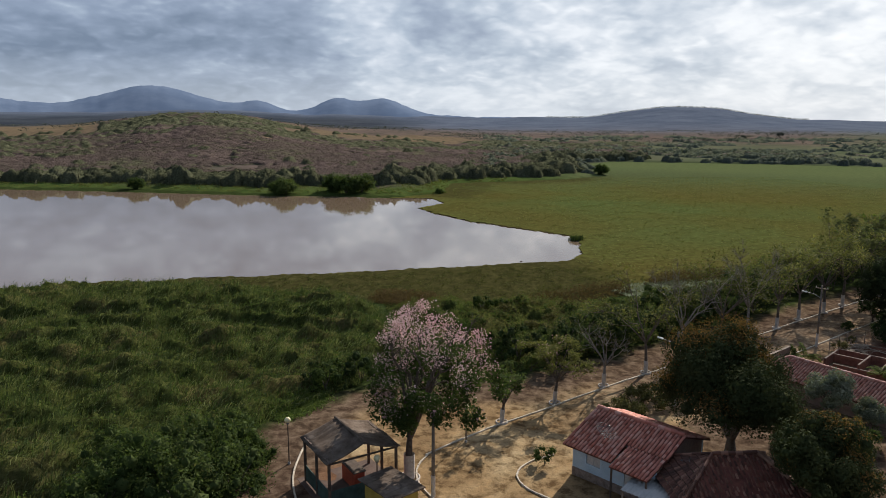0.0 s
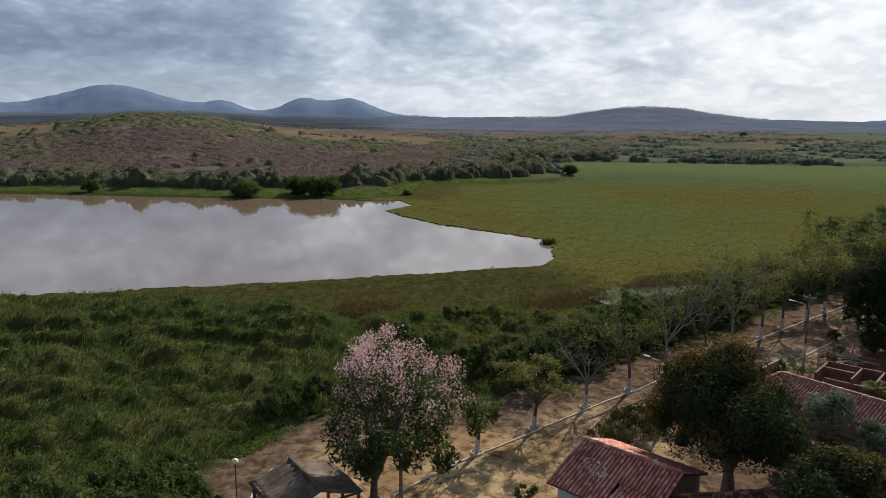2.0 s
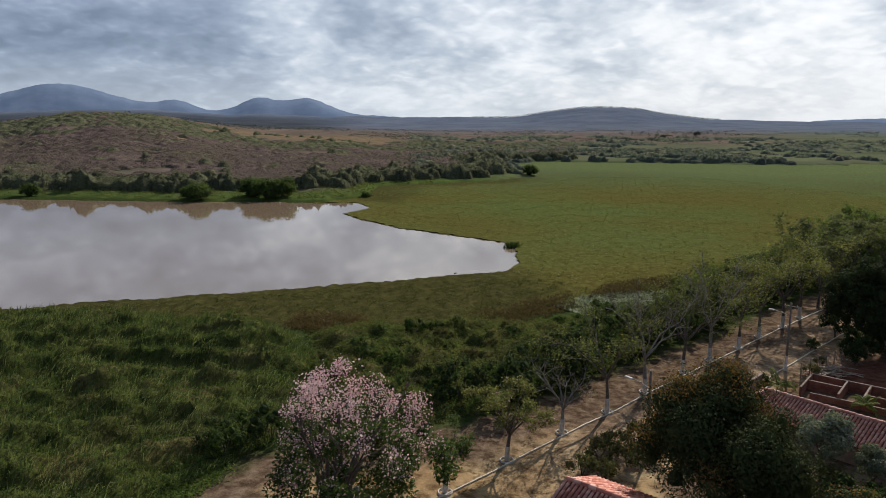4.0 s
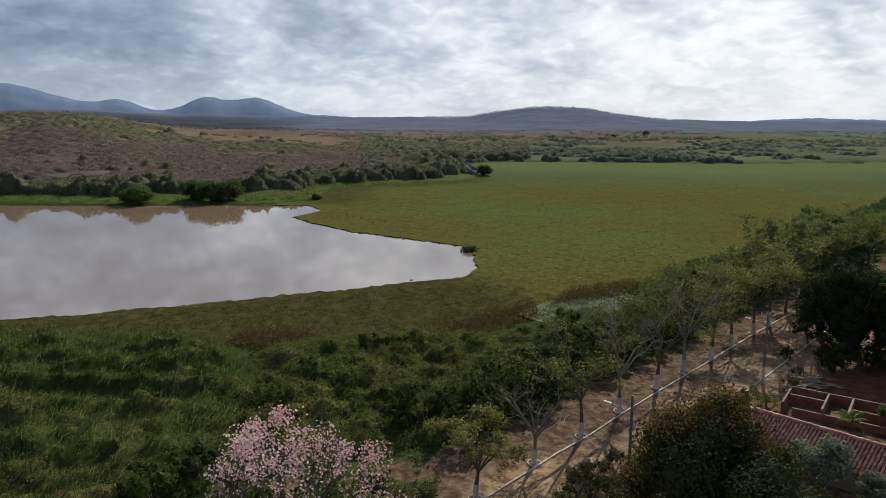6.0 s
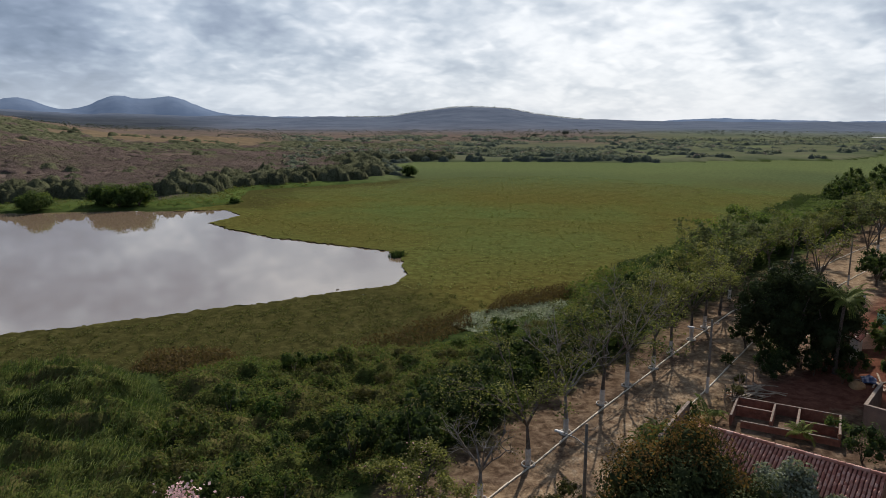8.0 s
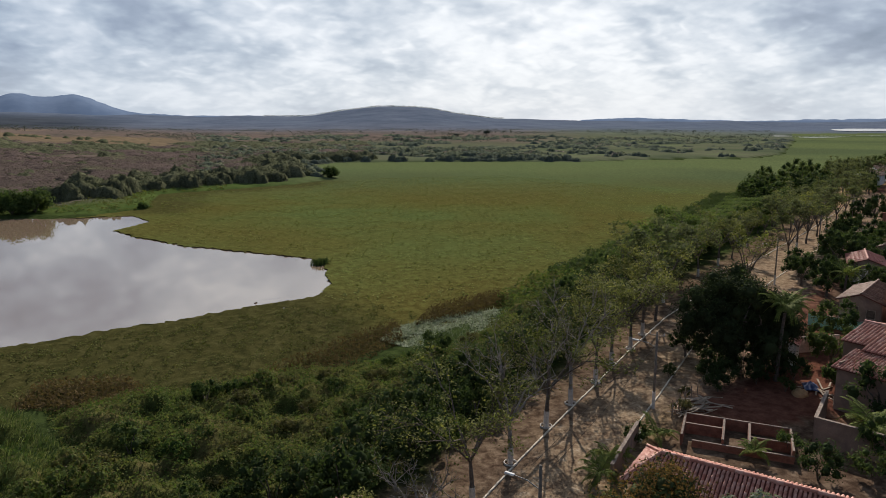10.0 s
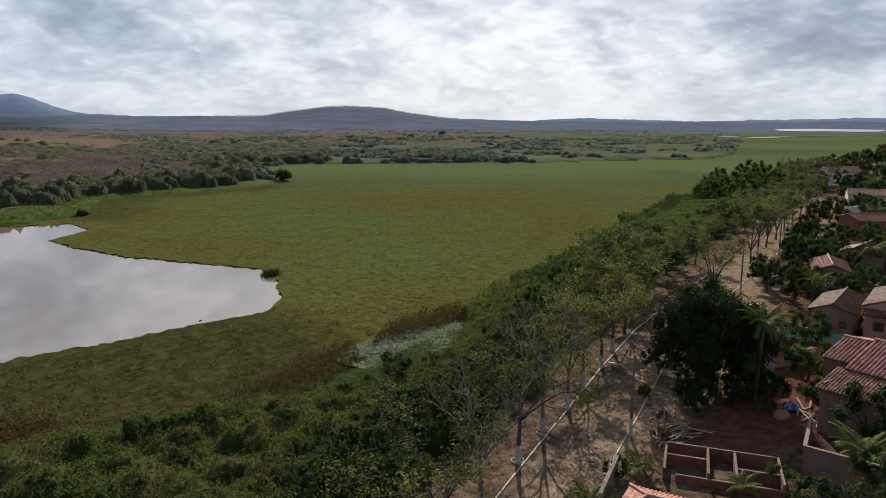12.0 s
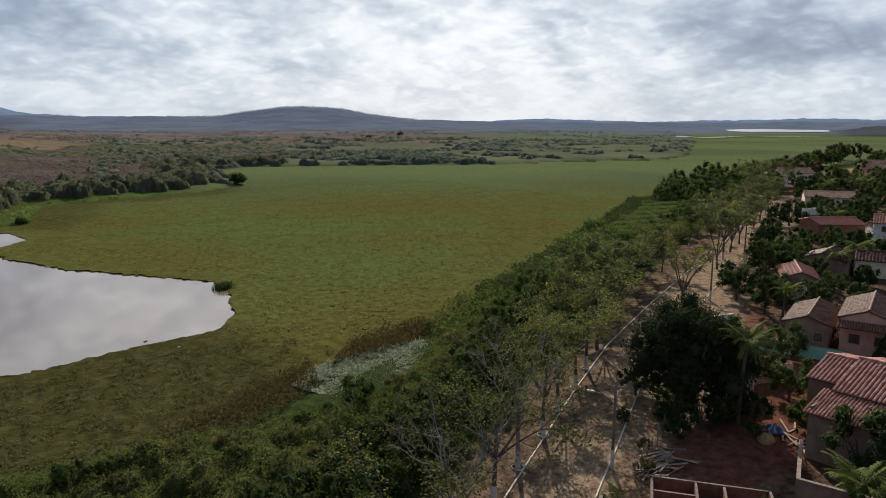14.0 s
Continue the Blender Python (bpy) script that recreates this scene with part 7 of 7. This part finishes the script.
sand.matrix_world = pose(54.4, 43.4, ground_z(54.4, 43.4), 0, 0, 30)
tagged(sand, "small heap of yellow sand in the red yard", "sand heap")


def tarp(x, y, label):
    bm = bmesh.new()
    bmesh.ops.create_grid(bm, x_segments=14, y_segments=10, size=1.0)
    for vv in bm.verts:
        d = max(0, 1 - vv.co.length * 0.8)
        vv.co = Vector((vv.co.x * 0.8, vv.co.y * 0.5, 0.45 * d + 0.12 * noise.noise(vv.co * 4) + 0.06))
    bmesh.ops.solidify(bm, geom=bm.faces[:], thickness=0.01)
    ob = part("tarpaulin", bm, M_BLUESHEET, None, smooth=True)
    ob.matrix_world = pose(x, y, ground_z(x, y), 0, 0, 40)
    return tagged(ob, label, "tarpaulin")


tarp(56.0, 43.6, "crumpled blue plastic sheet over rubble in the yard")
# small white hut under the palm
hut = gable_house("shed", "tiny white shed with faded tile roof beneath the palm", 60.2, 48.4, 25, 2.2, 1.8, 1.75, 3.3, 3.7, M_TILE_PALE, M_WHITE, 0.2, [("W", 0.0, 0.7, 0.05, 1.7, "door")], seed=41)

# the house with three roof levels
gable_house("house", "pink-tiled house with stepped barrel-tile roofs, main block", 61.2, 36.2, -87, 9.0, 8.6, 1.8, 5.3, 6.25, M_TILE_PALE, M_BROWNP, 0.25, [("S", -1.5, 0.9, 1.4, 0.9, "window")], seed=50)
gable_house("house", "side wing of the stepped pink-tiled house", 61.2, 41.8, -87, 2.0, 6.4, 1.8, 5.25, 5.95, M_TILE_PALE, M_BROWNP, 0.25, seed=54)
root = tagged(new("lean_to"), "lower pink-tiled lean-to against the stepped house", "house")
root.matrix_world = pose(55.4, 36.6, 1.8, 0, 0, -87)
v, f = tile_slope(-4.5, 4.4, (1.5, 3.32), (-1.6, 2.72), seed=57)
roof_deck(root, -4.5, 4.4, (1.5, 3.32), (-1.6, 2.72))
tagged(part_np("roof_slope", v, [f], M_TILE_PALE, root), kind="stuff")
part("wall", boxes((-4.2, -1.3, -0.3, 4.2, -1.16, 2.72)), M_BROWNP, root)
part("wall", boxes((-4.2, -1.16, -0.3, -4.06, 1.3, 3.0)), M_BROWNP, root)
part("rafter", boxes((-4.3, -1.5, 2.64, 4.3, -1.4, 2.7)), M_DARKWOOD, root)

# gabled houses up the lane
gable_house("house", "tan-tiled gabled house with turquoise front wall", 77.3, 50.95, 17, 7.4, 3.5, 1.8, 4.3, 4.95, M_TILE_TAN, M_BROWNP, 0.3, [("W", 0.5, 0.8, 0.02, 2.0, "door"), ("W", -0.9, 0.8, 0.9, 0.9, "window")], seed=60, group="gabled houses of the lane")
Eh = gable_house("house", "pink plastered gabled house with tiled front awning", 79.4, 46.9, 17, 8.0, 4.0, 1.8, 5.2, 5.95, M_TILE_TAN, M_PINK, 0.3, [("W", 0.9, 0.9, 1.1, 0.9, "window"), ("W", -1.0, 0.9, 1.1, 0.9, "window")], seed=64, group="gabled houses of the lane")
v, f = tile_slope(-2.2, 2.2, (0.0, 0.35), (1.15, 0.0), seed=66)
aw = part_np("awning", v, [f], M_TILE_TAN, Eh)
aw.matrix_local = pose(-4.05, 0, 2.75, 0, 0, 90)
roof_deck(aw, -2.2, 2.2, (0.0, 0.35), (1.15, 0.0))
tagged(aw, "narrow tiled awning over the front", kind="stuff")
gable_house("house", "small house with smooth terracotta roof among trees", 95.2, 60.8, 31, 7.0, 3.6, 1.9, 4.2, 4.85, M_TILE_RED, M_BROWNP, 0.3, [("W", 0.0, 0.8, 0.9, 0.9, "window")], seed=68, group="gabled houses of the lane")
gable_house("house", "weathered tiled house half hidden by trees", 108.6, 63.0, 10, 6.4, 5.0, 1.9, 4.2, 5.1, M_TILE_OLD, M_BROWNP, 0.3, [("W", 0.6, 0.9, 0.9, 0.9, "window")], seed=70, group="gabled houses of the lane")
gable_house("house", "long low tile-roofed house behind a palm", 113.0, 56.5, -70, 9.0, 4.4, 1.9, 4.2, 5.0, M_TILE_OLD, M_CREAM, 0.3, [("S", 0.0, 0.9, 0.9, 0.9, "window"), ("S", 2.5, 0.9, 0.9, 0.9, "window")], seed=72)
gable_house("house", "pale two-storey house with red tiled roof", 135.5, 63.5, -70, 8.0, 6.5, 2.0, 6.4, 7.3, M_TILE_RED, M_WHITE, 0.3, [("S", -2.4, 1.0, 0.9, 1.0, "window"), ("S", 0.6, 1.0, 0.9, 1.0, "window"), ("S", -2.4, 1.0, 3.0, 0.9, "window"), ("S", 0.6, 1.0, 3.0, 0.9, "window"), ("S", 2.6, 0.9, 0.02, 2.0, "door")], seed=74)
gable_house("house", "broad dark red house with low red roof", 136.2, 74.4, -38, 7.6, 6.4, 2.0, 5.2, 5.9, M_TILE_RED, M_BRICK, 0.4, [("S", -1.8, 1.6, 0.9, 1.0, "window"), ("S", 1.6, 1.2, 0.9, 1.0, "window")], seed=78)
gable_house("house", "tan-roofed house with open pillared veranda", 184.0, 95.4, -60, 10.5, 7.0, 2.1, 4.9, 5.8, M_TILE_SAND, M_CREAM, 0.5, [("S", -3.2, 1.6, 0.3, 2.0, "window"), ("S", 0.0, 1.6, 0.3, 2.0, "window"), ("S", 3.2, 1.6, 0.3, 2.0, "window")], seed=82)
yard_wall("white_wall", "low white wall before the veranda house", [(168.6, 94.2), (173.5, 88.0)], 1.4, M_WHITE, 0.2, M_WHITE)
gable_house("house", "white gabled house far along the bank", 232.0, 133.5, 20, 10, 9, 2.2, 5.0, 6.6, M_TILE_SAND, M_WHITE, 0.4, seed=86, group="far village houses")
gable_house("house", "white house with pale roof far along the bank", 252.0, 136.0, -40, 11, 8, 2.2, 5.2, 6.6, M_TILE_SAND, M_WHITE, 0.4, seed=88, group="far village houses")
gable_house("house", "far dark red house with pale tiled roof", 281.0, 119.0, -60, 11, 9, 2.2, 6.2, 8.0, M_TILE_SAND, M_BRICK, 0.4, seed=90, group="far village houses")
gable_house("house", "far house with double tiled roof", 300.0, 128.0, -60, 12, 9, 2.2, 6.0, 8.0, M_TILE_SAND, M_PINK, 0.4, seed=92, group="far village houses")
gable_house("house", "low grey-roofed house near the pale house", 141.0, 68.0, -50, 5.0, 4.0, 2.0, 4.6, 5.2, M_TILE_OLD, M_WHITE, 0.3, seed=94)


# ---------------------------------------------------------------- kiosk and park things
def kiosk():
    root = tagged(new("kiosk"), "open bar kiosk with weathered dark sheet roof", "kiosk")
    root.matrix_world = pose(3.45, 29.55, 1.5, 0, 0, -67)
    # local x runs along the ridge, y across it
    for s in (-1, 1):
        n, m = 30, 6
        vs = []
        for j in range(m):
            u = j / (m - 1)
            for i in range(n):
                w = i / (n - 1)
                vs.append((-1.8 + 3.6 * w, s * 2.05 * u, 3.1 - 0.62 * u - 0.06 * math.sin(math.pi * u) + 0.02 * math.sin(w * 60) + 0.03 * math.sin(w * 9 + u * 3)))
        q = np.array([(j * n + i, j * n + i + 1, (j + 1) * n + i + 1, (j + 1) * n + i) for j in range(m - 1) for i in range(n - 1)])
        o = part_np("roof_sheet", np.array(vs), [q], M_FIBRO, root)
        md = o.modifiers.new("thickness", "SOLIDIFY")
        md.thickness = 0.03
    bm = bmesh.new()
    rod(bm, (-1.85, 0, 3.14), (1.85, 0, 3.14), 0.07, sides=8)
    part("ridge_cap", bm, M_FIBRO, root)
    for x in (-1.65, 0, 1.65):
        for y in (-1.85, 1.85):
            part("post", boxes((x - 0.06, y - 0.06, -0.2, x + 0.06, y + 0.06, 2.48)), M_DARKWOOD, root)
    for y in (-1.85, 1.85):
        part("beam", boxes((-1.8, y - 0.05, 2.42, 1.8, y + 0.05, 2.54)), M_DARKWOOD, root)
    for x in (-1.65, 1.65):
        part("beam", boxes((x - 0.05, -1.8, 2.36, x + 0.05, 1.8, 2.42)), M_DARKWOOD, root)
    green = solid("faded_green_paint", (0.04, 0.075, 0.065), (0.075, 0.125, 0.11), 2, 0.8, 0.1, 30)
    for a, b in (((-1.6, -1.85), (-0.1, -1.85)), ((0.1, -1.85), (1.6, -1.85)), ((1.65, -1.75), (1.65, 1.75))):
        x0, x1 = sorted((a[0], b[0]))
        y0, y1 = sorted((a[1], b[1]))
        part("railing_panel", boxes((x0 - 0.02, y0 - 0.02, 0.1, x1 + 0.02, y1 + 0.02, 0.95)), green, root, "faded green railing panel")
    # slab colour darkened to hold the shade of roof and tree
    part("floor_slab", boxes((-2.1, -2.2, -0.15, 2.1, 2.2, 0.04)), solid("shaded_red_floor", (0.075, 0.050, 0.040), (0.12, 0.082, 0.064), 1.5, 0.9, 0.2, 30), root)


kiosk()


def counter(x, y, z, yaw):
    root = tagged(new("bar_counter"), "red-painted bar counter under the kiosk roof", "counter")
    root.matrix_world = pose(x, y, z, 0, 0, yaw)
    part("body", boxes((-0.8, -0.3, 0, 0.8, 0.3, 0.95), bevel=0.02), M_REDP, root)
    part("top", boxes((-0.86, -0.36, 0.953, 0.86, 0.36, 1.0), bevel=0.01), M_DARKWOOD, root)


counter(3.6, 29.7, 1.54, -67)


def booth():
    root = tagged(new("booth"), "small yellow booth with dark flat sheet roof", "booth")
    root.matrix_world = pose(5.3, 25.75, 1.5, 0, 0, -58)
    bm = bmesh.new()
    for axis, at, lo, hi in (("x", -0.7, -1.1, 1.1), ("x", 0.7, -1.1, 1.1), ("y", -1.05, -0.65, 0.65), ("y", 1.05, -0.65, 0.65)):
        wall_boxes(bm, axis, at, lo, hi, -0.2, 1.98, 0.1, [(0, 0.9, 1.1, 0.6)] if axis == "x" and at > 0 else ())
    part("wall", bm, M_YELLOW, root)
    for k in range(8):
        part("roof_sheet", boxes((-1.35 + k * 0.34, -1.0, 2.0 + 0.012 * (k % 2), -1.35 + k * 0.34 + 0.345, 1.0, 2.05 + 0.012 * (k % 2))), M_FIBRO, root)


booth()


def globe_lamp(x, y, h, label, r=0.17):
    root = tagged(new("globe_lamp"), label, "street lamp", "globe lamps")
    root.matrix_world = pose(x, y, ground_z(x, y))
    bm = bmesh.new()
    rod(bm, (0, 0, -0.2), (0, 0, h - r), 0.04, 0.03)
    part("post", bm, M_DARKWOOD, root)
    bm = bmesh.new()
    rod(bm, (0, 0, 0), (0, 0, 0.12), 0.09, 0.07)
    part("foot", bm, M_CONCRETE, root)
    bm = bmesh.new()
    rod(bm, (0, 0, h - r - 0.06), (0, 0, h - r + 0.03), 0.07, 0.09)
    part("collar", bm, M_METAL, root)
    bm = bmesh.new()
    bmesh.ops.create_uvsphere(bm, u_segments=16, v_segments=10, radius=r, matrix=Matrix.Translation((0, 0, h)))
    part("globe", bm, M_GLOBE, root, "cream glass globe", True)


globe_lamp(0.1, 32.4, 2.6, "slim globe lamp beside the kiosk's curved kerb")
globe_lamp(4.75, 27.6, 2.4, "slim globe lamp at the kiosk's corner")
globe_lamp(10.4, 33.6, 2.2, "slim globe lamp below the flowering tree")


M_POLE = solid("weathered_pole", (0.10, 0.085, 0.07), (0.19, 0.165, 0.14), 3, 0.9, 0.2, 40)


def pole(x, y, h, label, white=1.2, lamp=None, tilt=0.0, arm=None):
    root = tagged(new("utility_pole"), label, "utility pole", "utility poles")
    root.matrix_world = pose(x, y, ground_z(x, y), 0, tilt, 0)
    bm = bmesh.new()
    rod(bm, (0, 0, -0.3), (0, 0, h), 0.10, 0.07, 10)
    part("shaft", bm, M_POLE, root, smooth=True)
    if white:
        bm = bmesh.new()
        rod(bm, (0, 0, 0), (0, 0, white), 0.113, 0.108, 10)
        part("painted_base", bm, M_LIME, root, "limewashed white foot")
    if arm is not None:
        c, s = math.cos(radians(arm)), math.sin(radians(arm))
        bm = bmesh.new()
        rod(bm, (c * -0.5, s * -0.5, h - 0.25), (c * 0.5, s * 0.5, h - 0.25), 0.04)
        part("crossarm", bm, M_WOOD, root)
        for k in (-0.45, 0, 0.45):
            bm = bmesh.new()
            rod(bm, (c * k, s * k, h - 0.21), (c * k, s * k, h - 0.08), 0.03, 0.02)
            part("insulator", bm, M_GREYSHEET, root)
    if lamp is not None:
        c, s = math.cos(radians(lamp)), math.sin(radians(lamp))
        a = part_np("lamp_arm", *[w if i == 0 else [w] for i, w in enumerate(tubes([(np.array([(0, 0, h - 1.1), (c * 0.6, s * 0.6, h - 0.85), (c * 1.3, s * 1.3, h - 0.8)]), np.full(3, 0.025))], 6))], M_METAL, root)
        bm = bmesh.new()
        box(bm, -0.09, -0.24, -0.05, 0.09, 0.24, 0.05, bevel=0.035)
        o = part("lamp_head", bm, M_GREYSHEET, a, "pale street lamp head")
        o.matrix_local = pose(c * 1.45, s * 1.45, h - 0.8, 0, 0, lamp - 90)


POLES = [(7.6, 27.75, 5.6), (25.4, 37.0, 5.2), (43.5, 47.1, 5.4), (63.5, 57.4, 5.6), (84.0, 65.2, 5.6), (110, 75.4, 5.6), (140, 87, 5.6)]
for k, (x, y, h) in enumerate(POLES):
    pole(x, y, h, "concrete utility pole with white foot beside the earth street" if k != 1 else "thin grey street-lamp pole leaning over the kerb", 1.2, 115 if k in (1, 2, 4) else None, 0, 120 if k > 1 else None)


def wire(a, b, label, sag=0.35, r=0.008):
    a, b = np.array(a), np.array(b)
    k = np.linspace(0, 1, 20)[:, None]
    pts = a + (b - a) * k - np.array([0, 0, 1]) * sag * np.sin(k * np.pi)
    v, f = tubes([(pts, np.full(20, r))], 4)
    ob = part_np("power_line", v, [f], M_CABLE, None)
    return tagged(ob, label, "cable", "overhead cables")


for (x0, y0, h0), (x1, y1, h1) in zip(POLES[1:], POLES[2:]):
    for off in (-0.4, 0.4):
        c, s = math.cos(radians(120)) * off, math.sin(radians(120)) * off
        wire((x0 + c, y0 + s, 1.5 + h0 - 0.1), (x1 + c, y1 + s, 1.55 + h1 - 0.1), "thin black overhead cable between the poles")
wire((84, 65.2, 6.4), (92, 56, 5.0), "thin black overhead cable to the houses")
wire((84, 65.2, 6.2), (78, 50, 4.9), "thin black overhead cable to the houses")


def post_fence(pts, label):
    root = tagged(new("fence"), label, "fence")
    rr = random.Random(5)
    prev = None
    for x, y, h in along(pts, 1.3):
        z = ground_z(x, y)
        bm = bmesh.new()
        rod(bm, (0, 0, -0.2), (rr.uniform(-0.08, 0.08), rr.uniform(-0.08, 0.08), rr.uniform(0.9, 1.3)), 0.045, 0.035, 6)
        o = part("post", bm, M_WOOD, root)
        o.matrix_local = pose(x, y, z)
        if prev:
            for hh in (0.4, 0.8):
                bm = bmesh.new()
                rod(bm, (prev[0], prev[1], prev[2] + hh), (x, y, z + hh), 0.008, sides=4)
                part("strand", bm, M_METAL, root)
        prev = (x, y, z)


post_fence([(43.4, 45.4), (48, 47.2), (53, 49.4), (56, 51.4)], "crooked wire fence of thin wooden posts before the yard")
again(BUSH[0], 49.0, 50.6, 40, 0.34)
again(BUSH[0], 49.7, 51.0, 140, 0.32)
slab = part("paving_slab", boxes((-0.9, -0.5, -0.1, 0.9, 0.5, 0.05), bevel=0.02), M_CONCRETE, None)
slab.matrix_world = pose(39.4, 44.7, ground_z(39.4, 44.7), 0, 0, 30)
tagged(slab, "pale worn concrete slab at the yard wall's corner", "slab", kind="structure")
# floating bird-sized driftwood on the water
stick = part("driftwood", boxes((-0.2, -0.07, -0.04, 0.2, 0.07, 0.09), bevel=0.03), M_DARKWOOD, None)
stick.matrix_world = pose(30.2, 94.6, 0.0, 0, 0, 20)
tagged(stick, "dark floating piece of driftwood near the shore", "driftwood")
